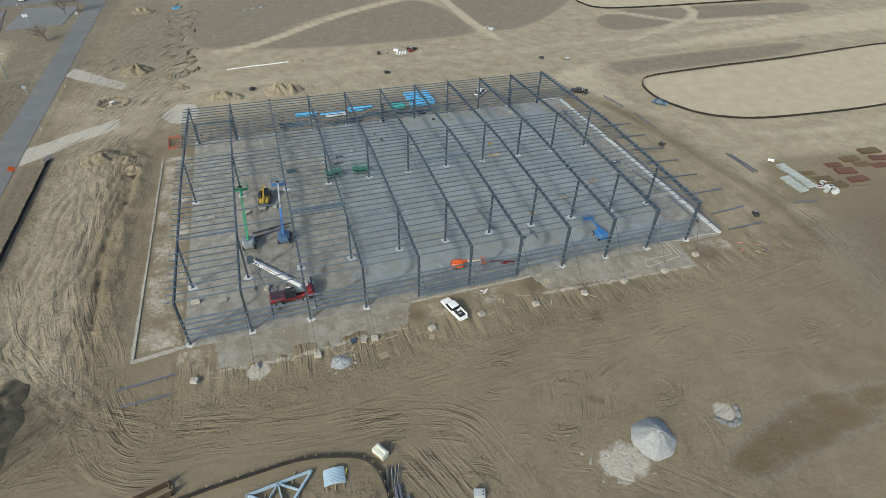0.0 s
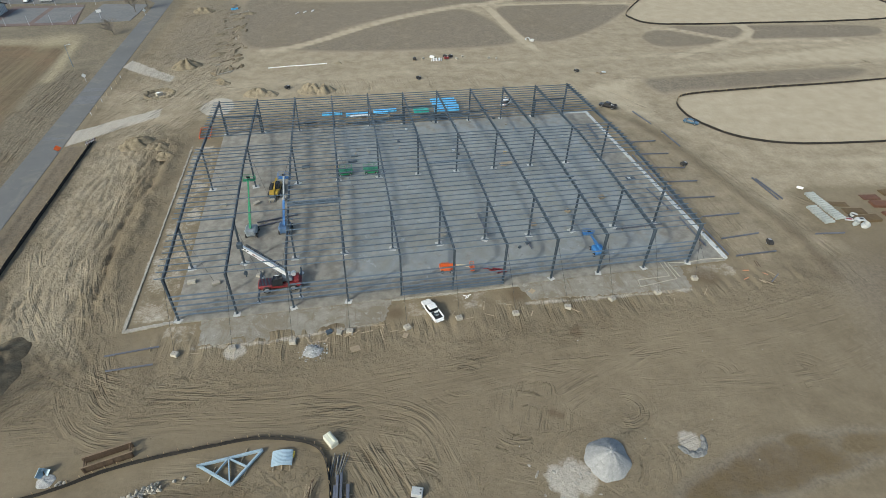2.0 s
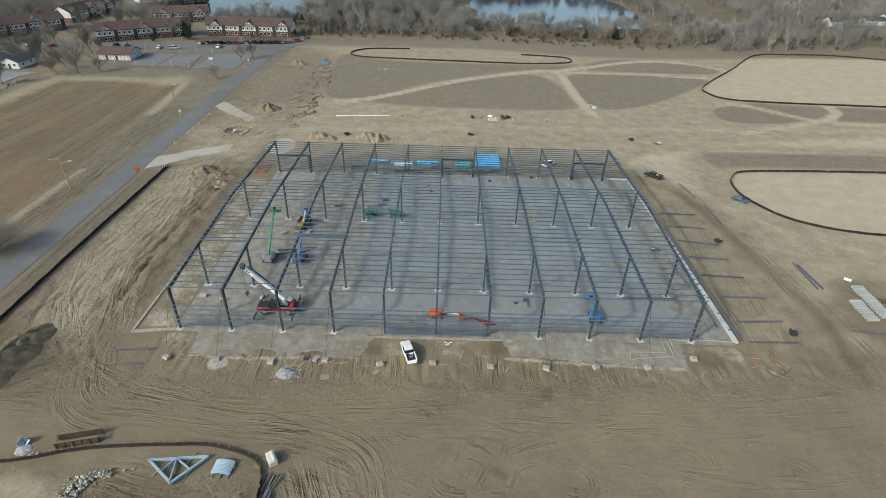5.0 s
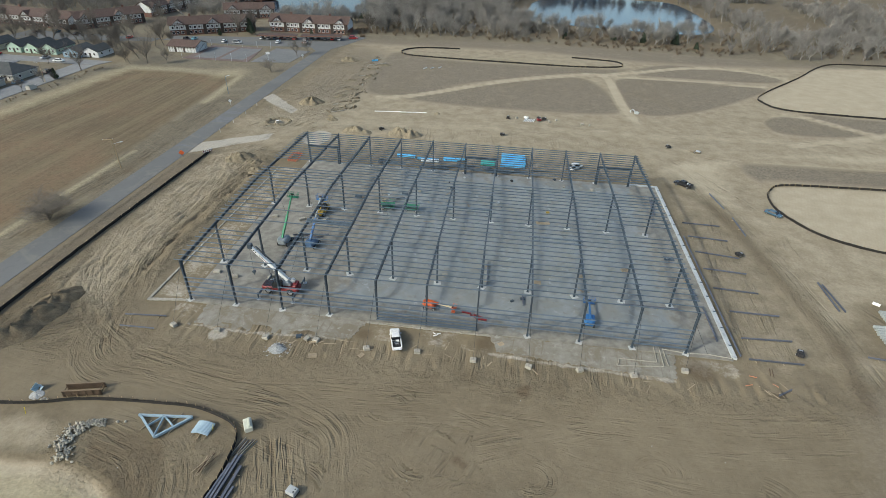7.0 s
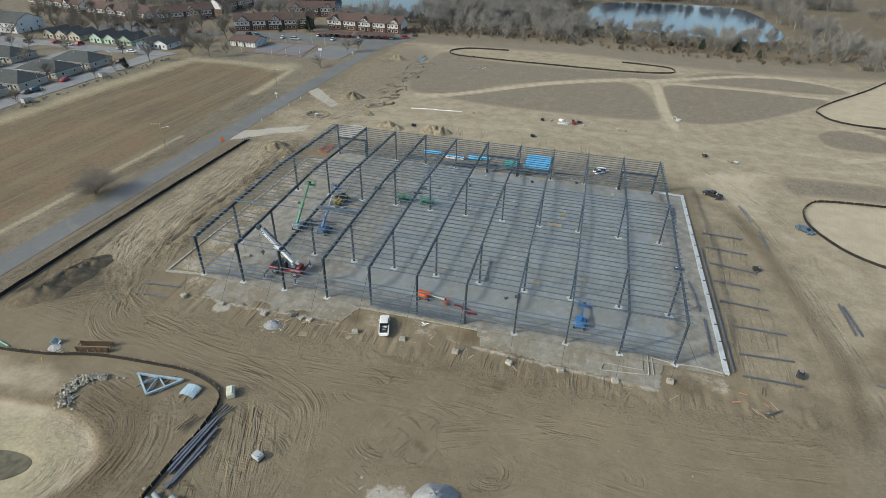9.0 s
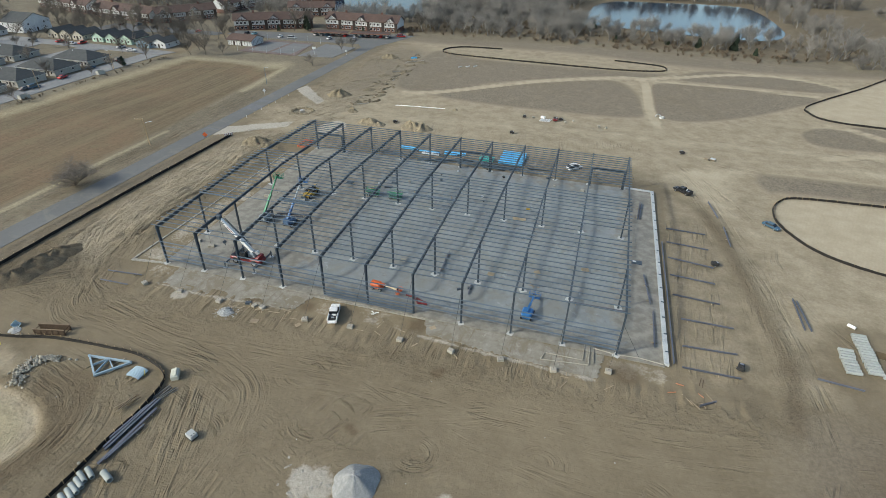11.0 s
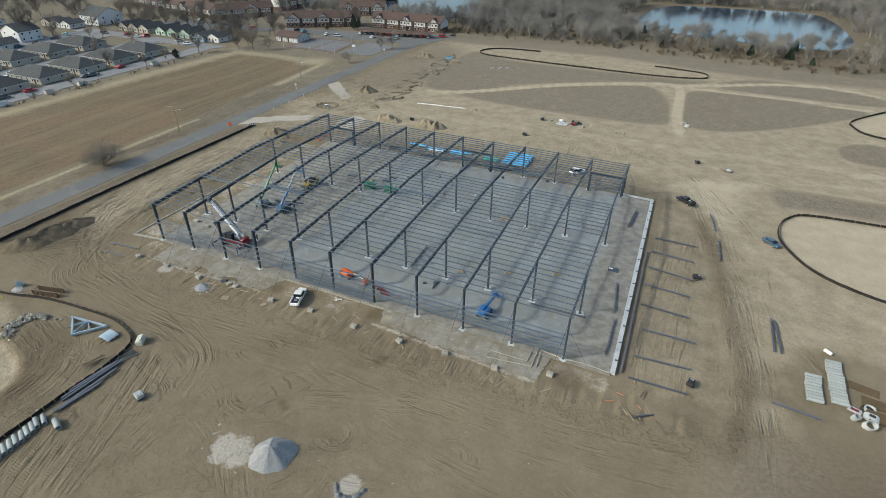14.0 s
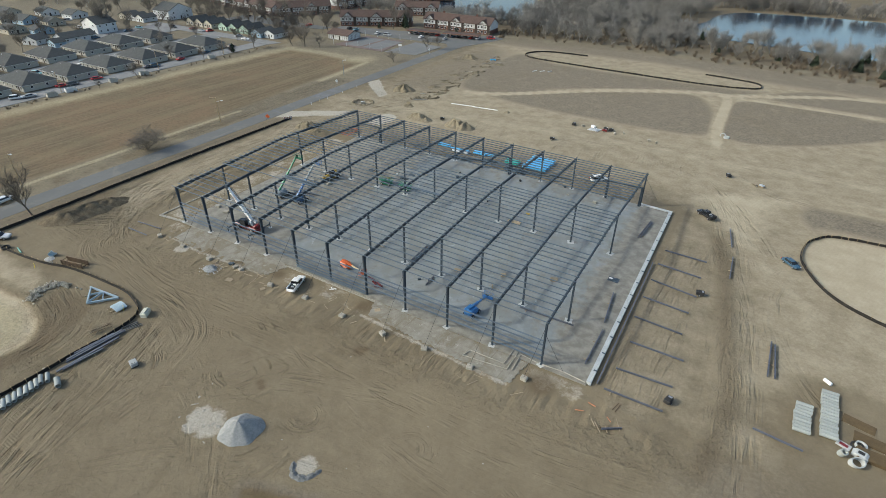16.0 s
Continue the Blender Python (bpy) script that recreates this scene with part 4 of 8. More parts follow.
header_mesh = mesh("portal_header", header, STEEL_DARK)
for i in (0, 5, 9):
    part("portal_header", header_mesh, None, frame_thing, "", pose(i * BAY, ROWS_Y[3] - 0.62, 0))
    for k, s in ((i, 0.3), (i + 1, -0.3)):
        part("portal_column", jamb_mesh, None, frame_thing, "", pose(k * BAY + s, ROWS_Y[3] - 0.62, 0, 0, 0, 90))
# flange braces under the purlins, two at each column
brace_mesh = mesh("flange_brace", bar((0.02, 0, 0.15), (0.75, 0, 0.72), 0.05, 0.05), STEEL)
for i in range(2, 10):
    for yy in (6.1, 18.29, 25.9, 33.53, 47.24, 54.86):
        for s in (0, 180):
            part("flange_brace", brace_mesh, None, frame_thing, "", pose(i * BAY, yy, roof(yy) - 0.74, 0, 0, s))

# spare purlins laid across the roof in bundles
for x0, ys in ((18.2, (15.9, 16.9)), (64.0, (16.5, 17.9)), (0.0, (13.9,)), (45.8, (26.6,))):
    for yy in ys:
        b = thing("purlin_bundle", "strapped bundle of spare grey-blue purlins lying across the roof steel", "steel bundle", "spare purlin bundles", "", pose(x0, yy, roof(yy) + 0.255))
        for k in range(3):
            part("purlin", zee_bay, None, b, "", pose(0, 0.11 * k - 0.11, 0.0 if k != 1 else 0.02, 0, 0, 0.4 * (k - 1)))
        for sx in (1.2, 7.8):
            part("strap", box(sx, sx + 0.08, -0.26, 0.26, 0.262, 0.28), STEEL_DARK, b)

# cast pier caps at the column feet
cap_meshes = [mesh("pier_cap", prism([(-a, -a * 0.9), (a * 0.9, -a), (a, a * 0.85), (-a * 0.85, a)], 0.0, 0.012), PALE) for a in (0.6, 0.75)]
for i in range(11):
    for j, yy in enumerate(ROWS_Y):
        if j != 0 or i not in (4, 5, 6):
            part("pier_cap", cap_meshes[j in (1, 2)], None, slab, "", pose(i * BAY, yy, 0.0, 0, 0, 13 * ((i * 7 + j * 3) % 5) - 26))

# ---- guy cables and their dead weights ----
BLOCK_AT = [(0.8, -7.3), (9.2, -7.4), (18.3, -7.7), (27.3, -7.0), (36.5, -7.6), (45.3, -7.0), (55.0, -7.5), (64.3, -7.5), (72.8, -6.9), (81.6, -6.7), (90.3, -4.3)]
block_mesh = mesh("block", box(-0.55, 0.55, -0.46, 0.46, 0, 0.66, 0.08), BLOCK)
lug_mesh = mesh("lifting_loop", tube((-0.12, 0, 0.64), (0.12, 0, 0.8), 0.03, 6), RUST)
for i, (bx, by) in enumerate(BLOCK_AT):
    b = thing("concrete_block", "rough cast concrete dead weight on the soil holding a guy cable", "concrete block", "guy cable weights", "", pose(bx, by, -0.3, 0, 0, (i * 37) % 50 - 25))
    part("block", block_mesh, None, b)
    part("lifting_loop", lug_mesh, None, b, "rusty steel loop")
    c = tagged(part("guy_cable", tube((bx, by, 0.5), (i * BAY, 0.05, 8.3), 0.028, 5), BLACK), "thin dark steel guy cable from a column to its weight", "cable", "front guy cables")
for a, b in (((95.2, 0.4, 0), (91.5, 0.2, 6.5)), ((4.5, 8.5, 0.4), (0.1, 13.1, 8.5)), ((12.5, 34.0, 0.4), (9.2, 40.0, 8.8)), ((14.3, 34.5, 0.4), (18.2, 40.0, 8.8)), ((5.0, 35.0, 0.4), (0.2, 40.0, 8.8)), ((30.5, 36.0, 0.3), (27.5, 40.0, 8.8)), ((94.5, 72, 0), (91.5, 66.9, 7.5)), ((16.0, 10.0, 0.4), (18.2, 13.2, 8.5)), ((12.0, 9.5, 0.4), (9.2, 13.2, 8.5))):
    tagged(part("guy_cable", tube(a, b, 0.024, 5), BLACK), "thin dark steel bracing cable inside the frame", "cable", "bracing cables")
for x, y, r in ((4.8, 8.2, 20), (12.2, 9.4, 60), (13.0, 33.6, 15), (9.9, 33.0, 40), (15.6, 34.0, 70), (3.0, 33.2, 10), (0.6, 9.2, 5)):
    b = thing("concrete_block", "small pale concrete anchor block on the slab", "concrete block", "anchor blocks", "", pose(x, y, 0, 0, 0, r))
    part("block", mesh("block", box(-0.7, 0.7, -0.38, 0.38, 0, 0.5, 0.05), BLOCK), None, b)

# ---- grade beam along the open end, and the steel laid out beside it ----
gb = tagged(part("grade_beam", prism([(99.15, 0.2), (99.95, 0.0), (99.3, 67.3), (91.4, 67.75), (91.4, 67.2), (98.55, 66.7)], -0.3, 0.26), GRADE), "pale new concrete grade beam with dark anchor pockets", "grade beam", "", "structure")
pocket_mesh = mesh("anchor_pocket", box(-0.28, 0.28, -0.16, 0.16, 0, 0.05, 0.01), STEEL_DARK)
for k in range(14):
    part("anchor_pocket", pocket_mesh, None, gb, "", pose(99.72 - 0.0097 * (3.2 + k * 4.75), 3.2 + k * 4.75, 0.262))


def i_beam(length, h=0.32, w=0.22):
    """An I section along x, centred, lying on z = 0."""
    bm = bmesh.new()
    box(-length / 2, length / 2, -w / 2, w / 2, 0, 0.025, 0, bm)
    box(-length / 2, length / 2, -w / 2, w / 2, h - 0.025, h, 0, bm)
    box(-length / 2, length / 2, -0.012, 0.012, 0.025, h - 0.025, 0, bm)
    return bm


def laid_beam(a, b, z=0.1, h=0.3, w=0.19, label="grey-blue primed steel beam lying on timber packers", group="laid out steel beams", packers=True):
    a, b = Vector((*a, 0)), Vector((*b, 0))
    d = b - a
    t = thing("steel_beam", label, "steel beam", group, "", pose(*((a + b) / 2).xy, z - 0.12, 0, 0, math.degrees(math.atan2(d.y, d.x))))
    part("beam", i_beam(d.length, h, w), LAID, t, "", pose(0, 0, 0.12))
    k = max(2, int(d.length / 2.2))
    for i in range(k):
        x = (i + 0.5) / k * d.length - d.length / 2
        part("stiffener", box(x + 0.4, x + 0.42, -w / 2, w / 2, 0.145, 0.1 + h, 0), LAID, t)
        if packers and i % 2 == 0:
            part("packer", box(x - 0.05, x + 0.05, -0.55, 0.55, 0, 0.12, 0.01), WOOD, t)
    return t


for a, b in (((102, 0.3), (111, 0.4)), ((102.4, 5.8), (111.3, 6.3)), ((102.7, 13.5), (111.7, 13.4)), ((101.6, 20.9), (110.2, 20.3)), ((101.5, 27.9), (110.1, 27.2)), ((101.4, 34.7), (110.5, 33.3)), ((101.4, 41.4), (110.2, 40.6)), ((101.6, 47.8), (110.3, 47.5))):
    laid_beam(a, b, -0.05)
for a, b in (((112.8, 65.8), (114.2, 57.2)), ((114.9, 52.8), (115.3, 43.8)), ((124.1, 26.6), (124.1, 17.0)), ((124.7, 26.0), (125.2, 17.0)), ((123.0, 4.2), (129.5, 3.5)), ((104.0, -7.6), (106.6, -5.9))):
    laid_beam(a, b, -0.08)
for a, b in (((95.0, 50.0), (95.8, 59.5)), ((95.5, 50.2), (96.2, 59.0)), ((97.3, 16.1), (96.2, 25.9)), ((97.7, 3.9), (97.7, 13.9)), ((82.3, 12.0), (92.8, 12.2)), ((10.0, 24.0), (17.5, 26.0)), ((10.5, 25.6), (18.5, 27.2)), ((55.5, 22.0), (55.8, 14.0)), ((63.0, 12.0), (63.2, 8.6))):
    laid_beam(a, b, 0.12, label="grey-blue primed steel beam lying on the slab", group="beams on the slab")
for k in range(5):
    laid_beam((100.75 - 0.07 * k, 0.8 + k * 8.1), (100.7 - 0.07 * k, 8.7 + k * 8.1), -0.02, 0.28, 0.2, "dark primed steel column lying beside the grade beam", "columns beside the grade beam", False)
for a, b in (((-9.6, -5.9), (-1.9, -5.2)), ((-8.6, -8.9), (-2.1, -8.7))):
    laid_beam(a, b, -0.1, 0.2, 0.2, "pale primed steel tube lying on the churned soil", "loose steel")
t = thing("tarp_heap", "dark crumpled tarpaulin with a pale corner on the slab", "tarpaulin", "", "", pose(94.9, 30.6, 0))
bm = bmesh.new()
bmesh.ops.create_grid(bm, x_segments=9, y_segments=7, size=1)
for v in bm.verts:
    v.co = Vector((v.co.x * 1.1, v.co.y * 0.8, max(0.02, 0.3 - 0.3 * v.co.length + 0.28 * noise.noise(v.co * 2.3))))
bmesh.ops.solidify(bm, geom=bm.faces[:], thickness=0.03)
part("sheet", bm, STEEL_DARK, t)
part("flap", box(-0.9, -0.2, -0.3, 0.15, 0.24, 0.3, 0.02), WHITE, t, "pale corner of the sheet")


def plank(x, y, length, turn, w=0.14, h=0.045, z=-0.12, label="loose weathered timber plank on the soil", name="timber_plank", mat=None, group="loose planks", lean=0.0):
    return tagged(part(name, box(-length / 2, length / 2, -w / 2, w / 2, 0, h, 0.008), mat or WOOD, None, "", pose(x, y, z, 0, -lean, turn)), label, "plank", group)


# timber forms at the corner of the apron
for a, b in (((79.7, -3.1), (86.0, -3.0)), ((86.0, -3.0), (86.1, 1.0)), ((79.2, -4.9), (87.0, -3.9)), ((87.0, -3.9), (87.0, 0.8)), ((87.8, -3.6), (87.6, 0.6)), ((87.6, 0.5), (91.0, 0.1)), ((91.6, 0.1), (95.2, 0.4)), ((79.7, -3.1), (79.2, -4.9)), ((95.3, 0.4), (99.0, 0.0))):
    d = Vector(b) - Vector(a)
    plank((a[0] + b[0]) / 2, (a[1] + b[1]) / 2, d.length, math.degrees(math.atan2(d.y, d.x)), 0.09, 0.14, 0.01, "pale timber form board round the slab edge", "form_board", BLOCK, "slab form boards")
rnd = random.Random(5)
ORANGE_WOOD = worn("orange_marked_timber", (0.44, 0.17, 0.08), (0.56, 0.24, 0.12), 0.8, 0, 2.0)
for k in range(46):     # scraps along the front edge
    x = rnd.choice((rnd.uniform(18, 34), rnd.uniform(2, 96)))
    plank(x, rnd.uniform(-9.5, -6.0) + (1.5 if 36 < x < 56 else 0), rnd.uniform(0.5, 2.4), rnd.uniform(0, 180), rnd.uniform(0.06, 0.2), 0.04, -0.16, lean=rnd.uniform(-3, 3))
for k in range(26):
    plank(rnd.uniform(20.5, 31), rnd.uniform(-8.4, -6.3), rnd.uniform(0.8, 2.2), rnd.uniform(0, 180), rnd.uniform(0.1, 0.3), 0.05, rnd.uniform(-0.15, 0.1), "splintered timber offcut in a scrap heap", group="scrap heap", lean=rnd.uniform(-12, 12))
for x, y, l, w, r, mat, lab in ((27.9, -10.6, 1.5, 1.1, 10, WOOD, "flat plywood sheet on the soil"), (59.5, 2.4 - 5, 1.1, 0.9, 40, WOOD, "small pale pallet on the apron"), (36.0, -9.2, 1.0, 0.8, 60, WOOD, "plywood offcut on the soil"), (24.0, -6.6, 1.0, 0.7, 20, STEEL_DARK, "dark plastic tub in the scrap heap"), (25.6, -7.0, 0.9, 0.8, 70, BLOCK, "broken concrete lump in the scrap heap")):
    tagged(part("sheet_scrap", box(-l / 2, l / 2, -w / 2, w / 2, 0, 0.1 if mat is WOOD else 0.5, 0.02), mat, None, "", pose(x, y, -0.18, 0, 0, r)), lab, "scrap", "scrap heap")
for x, y in ((47.5, -1.8), (48.0, -2.1), (47.7, -2.3), (48.3, -1.7)):
    tagged(part("litter", box(-0.35, 0.35, -0.12, 0.12, 0, 0.08, 0.03), WHITE, None, "", pose(x, y, -0.14, 0, 0, rnd.uniform(0, 180))), "pale scrap of wrapping on the soil", "litter", "litter")
for x, y, l, r in ((100.1, -5.8, 1.3, 20), (101.4, -3.7, 1.2, -10), (104.2, -5.0, 1.6, -40), (104.6, -2.2, 1.9, 75), (105.0, -2.4, 1.9, 80), (102.3, -6.6, 2.2, -50), (103.4, -7.4, 2.0, -50), (105.9, -5.4, 2.2, -60)):
    plank(x, y, l, r, 0.12, 0.1, -0.16, "orange-tinted timber stake lying near the corner", "stake", ORANGE_WOOD if l < 1.7 else RUST if l < 2 else WOOD, "corner stakes")

for k in range(12):     # specks of litter over the haul road
    tagged(part("litter", box(-0.08, 0.08, -0.05, 0.05, 0, 0.04, 0.01), PALE if k % 3 else WOOD, None, "", pose(rnd.uniform(2, 112), rnd.uniform(-40, -12), -0.18, 0, 0, rnd.uniform(0, 180))), "small pale scrap of litter on the soil", "litter", "litter")

# ---- wheels and vehicles ----
GLASS = worn("dark_vehicle_glass", (0.012, 0.014, 0.017), (0.02, 0.023, 0.027), 0.12)
LAMP_RED = worn("red_lens", (0.35, 0.01, 0.01), (0.45, 0.02, 0.02), 0.3)
LAMP_CLEAR = worn("clear_lens", (0.6, 0.6, 0.58), (0.75, 0.75, 0.72), 0.2)
RIM = worn("alloy_rim", (0.35, 0.35, 0.36), (0.5, 0.5, 0.5), 0.4, 0.7)
PAINTS = {}


def paint(name, c):
    if name not in PAINTS:
        d = tuple(v * 0.8 for v in c)
        PAINTS[name] = worn("car_paint_" + name, d, c, 0.3, 0.0, 0.8, 0.4)
    return PAINTS[name]


def wheel(parent, x, y, r, w, name="wheel"):
    """A wheel with its axle along y; parent's own ground is z = 0."""
    hub = thing(name, "", "")
    hub.parent = parent
    hub.matrix_basis = pose(x, y, r)
    bm = bmesh.new()
    bmesh.ops.create_cone(bm, cap_ends=True, segments=18, radius1=r, radius2=r, depth=w, matrix=pose(0, 0, 0, 90, 0, 0))
    bmesh.ops.bevel(bm, geom=[e for e in bm.edges if abs(e.verts[0].co.y - e.verts[1].co.y) < 1e-4], offset=w * 0.18, segments=1, affect="EDGES")
    part("tyre", bm, BLACK, hub)
    bm = bmesh.new()
    bmesh.ops.create_cone(bm, cap_ends=True, segments=14, radius1=r * 0.58, radius2=r * 0.58, depth=w * 1.04, matrix=pose(0, 0, 0, 90, 0, 0))
    part("rim", bm, RIM, hub)
    return hub


def loft(sections, bm=None):
    """Closes a skin through rings of equal length and caps its ends."""
    bm = bm or bmesh.new()
    rings = [[bm.verts.new(p) for p in s] for s in sections]
    n = len(rings[0])
    for a, b in zip(rings, rings[1:]):
        for i in range(n):
            bm.faces.new((a[i], a[(i + 1) % n], b[(i + 1) % n], b[i]))
    bm.faces.new(rings[0][::-1])
    bm.faces.new(rings[-1])
    bmesh.ops.recalc_face_normals(bm, faces=bm.faces[:])
    return bm


def ring(x, w, z0, z1, tuck=0.12):
    """A rounded cross section at x."""
    h = w / 2
    return [(x, -h + tuck, z0), (x, h - tuck, z0), (x, h, z0 + 0.2), (x, h, z1 - tuck), (x, h - tuck, z1), (x, -h + tuck, z1), (x, -h, z1 - tuck), (x, -h, z0 + 0.2)]


def cabin(sections):
    """A tapering house of glass: rings given as (x, width below, width above, z0, z1)."""
    return loft([[(x, -a / 2, z0), (x, a / 2, z0), (x, b / 2, z1), (x, -b / 2, z1)] for x, a, b, z0, z1 in sections])


def car(name, label, category, m, colour, kind="sedan", group=""):
    """A parked vehicle, front towards +x, standing on its own z = 0."""
    t = thing(name, label, category, group, "", m)
    col = paint(*colour)
    if kind == "pickup":
        L, W = 5.8, 2.0
        part("body", loft([ring(-2.9, 1.86, 0.55, 0.95), ring(-2.82, 1.95, 0.45, 1.08), ring(-0.6, 1.98, 0.42, 1.1), ring(1.2, 1.98, 0.42, 1.12), ring(2.5, 1.92, 0.42, 1.06), ring(2.9, 1.7, 0.5, 0.92)]), col, t)
        part("roof", loft([ring(-0.62, 1.6, 1.55, 1.86, 0.1), ring(-0.3, 1.62, 1.5, 1.92, 0.12), ring(0.7, 1.58, 1.5, 1.9, 0.12), ring(0.95, 1.5, 1.55, 1.8, 0.1)]), col, t)
        part("glazing", cabin([(-0.75, 1.84, 1.6, 1.05, 1.62), (-0.7, 1.86, 1.6, 1.05, 1.75), (0.9, 1.86, 1.56, 1.05, 1.75), (1.55, 1.8, 1.6, 1.05, 1.12)]), GLASS, t, "dark tinted cab glass")
        bed = part("bed", box(-2.7, -0.85, -0.76, 0.76, 1.085, 1.13), BLACK, t, "dark open load bed")
        for sy in (-1, 1):
            part("bed_rail", box(-2.85, -0.75, sy * 0.9 - 0.09, sy * 0.9 + 0.09, 1.0, 1.42, 0.03), col, t)
        part("tailgate", box(-2.92, -2.8, -0.92, 0.92, 0.7, 1.4, 0.03) if kind == "pickup" and name != "white_pickup" else box(-3.35, -2.78, -0.8, 0.8, 0.86, 0.93, 0.02), col, t)
        part("bumper", box(2.78, 3.0, -0.9, 0.9, 0.42, 0.68, 0.05), RIM, t, "chrome front bumper")
        wx, wr = (-1.75, 1.85), 0.4
        for k in range(4):
            part("cargo", box(-2.4 + k * 0.36, -2.15 + k * 0.36, -0.55 + 0.2 * (k % 3), 0.1 + 0.15 * (k % 3), 1.13, 1.25 + 0.07 * k, 0.02), (BLACK, RIM, STEEL_DARK, WHITE)[k], t)
    else:
        high = kind == "suv"
        L, W = (4.9, 1.95) if high else (4.7, 1.82)
        r0 = 1.78 if high else 1.45
        part("body", loft([ring(-L / 2, W - 0.25, 0.45, 0.85), ring(-L / 2 + 0.15, W - 0.06, 0.36, 1.0), ring(-0.5, W, 0.33, 1.02), ring(0.9, W, 0.33, 1.0), ring(L / 2 - 0.35, W - 0.08, 0.36, 0.86), ring(L / 2, W - 0.4, 0.42, 0.7)]), col, t)
        back = -L / 2 + (0.2 if high else 0.75)
        part("glazing", cabin([(back, W - 0.15, W - 0.5, 0.95, 1.0), (back + 0.35, W - 0.12, W - 0.45, 0.95, r0 - 0.08), (0.55, W - 0.12, W - 0.45, 0.95, r0 - 0.08), (1.25, W - 0.15, W - 0.3, 0.95, 1.0)]), GLASS, t, "dark tinted glass")
        part("roof", loft([ring(back + 0.4, W - 0.5, r0 - 0.28, r0 - 0.03, 0.08), ring(back + 0.7, W - 0.46, r0 - 0.28, r0, 0.1), ring(0.3, W - 0.46, r0 - 0.28, r0, 0.1), ring(0.55, W - 0.52, r0 - 0.28, r0 - 0.04, 0.08)]), col, t)
        wx, wr = (-1.4, 1.42), 0.34
    for x in wx:
        for sy in (-1, 1):
            wheel(t, x, sy * (W / 2 - 0.13), wr, 0.26)
    for sy in (-1, 1):
        part("headlight", box(L / 2 - 0.16, L / 2 - 0.02, sy * 0.66 - 0.16, sy * 0.66 + 0.16, 0.66, 0.8, 0.02), LAMP_CLEAR, t)
        part("taillight", box(-L / 2 - 0.02, -L / 2 + 0.1, sy * 0.76 - 0.1, sy * 0.76 + 0.1, 0.75, 0.95, 0.02), LAMP_RED, t)
        part("mirror", box(0.9, 1.1, sy * (W / 2 + 0.1) - 0.1, sy * (W / 2 + 0.1) + 0.1, 1.1, 1.28, 0.03), col, t)
    return t


WHITE_C, BLACK_C, BLUE_C, RED_C, GREY_C, SILVER_C, TEAL_C = ("white", (0.78, 0.78, 0.77)), ("black", (0.02, 0.02, 0.022)), ("blue", (0.045, 0.105, 0.165)), ("red", (0.45, 0.03, 0.03)), ("grey", (0.13, 0.135, 0.14)), ("silver", (0.42, 0.43, 0.44)), ("teal", (0.2, 0.42, 0.47))
car("white_pickup", "white pickup truck with tools in its open bed, on soil", "pickup truck", pose(41.1, -4.9, -0.2, 0, 0, 108) @ Matrix.Scale(0.9, 4), WHITE_C, "pickup")
car("black_pickup", "black pickup truck parked on the dirt haul road", "pickup truck", pose(106.8, 69.8, -0.2, 0, 0, 140) @ Matrix.Scale(0.88, 4), BLACK_C, "pickup")
car("blue_car", "dark blue saloon car parked beside the silt fence", "car", pose(125.9, 56.4, -0.2, 0, 0, -46) @ Matrix.Scale(0.88, 4), BLUE_C, "sedan")
car("white_suv", "white and grey utility vehicle parked behind the steel frame", "car", pose(77.6, 76.2, -0.2, 0, 0, 45), WHITE_C, "suv")
car("white_pickup_far", "white pickup truck parked by the basin fence", "pickup truck", pose(-29.2, -27.2, -0.2, 0, 0, 40) @ Matrix.Scale(0.9, 4), WHITE_C, "pickup").name = "white_pickup"
car("silver_car", "pale saloon car parked on the verge across the road", "car", pose(-47.6, -17.5, -0.1, 0, 0, 95), WHITE_C, "sedan")

# ---- machines ----
M_GREEN = worn("green_machine_paint", (0.014, 0.17, 0.075), (0.03, 0.25, 0.12), 0.4)
M_BLUE = worn("blue_machine_paint", (0.026, 0.115, 0.29), (0.045, 0.17, 0.41), 0.4)
M_SLATE = worn("slate_blue_machine_paint", (0.05, 0.1, 0.19), (0.09, 0.15, 0.25), 0.45)
M_ORANGE = worn("orange_machine_paint", (0.44, 0.08, 0.02), (0.58, 0.12, 0.032), 0.4)
M_CREAM = worn("cream_machine_paint", (0.6, 0.5, 0.3), (0.72, 0.62, 0.4), 0.45)
M_RED = worn("red_machine_paint", (0.14, 0.015, 0.017), (0.22, 0.024, 0.025), 0.4)
M_YELLOW = worn("yellow_machine_paint", (0.3, 0.2, 0.025), (0.4, 0.27, 0.045), 0.4)
M_GREY = worn("grey_machine_paint", (0.2, 0.23, 0.25), (0.3, 0.34, 0.36), 0.5)


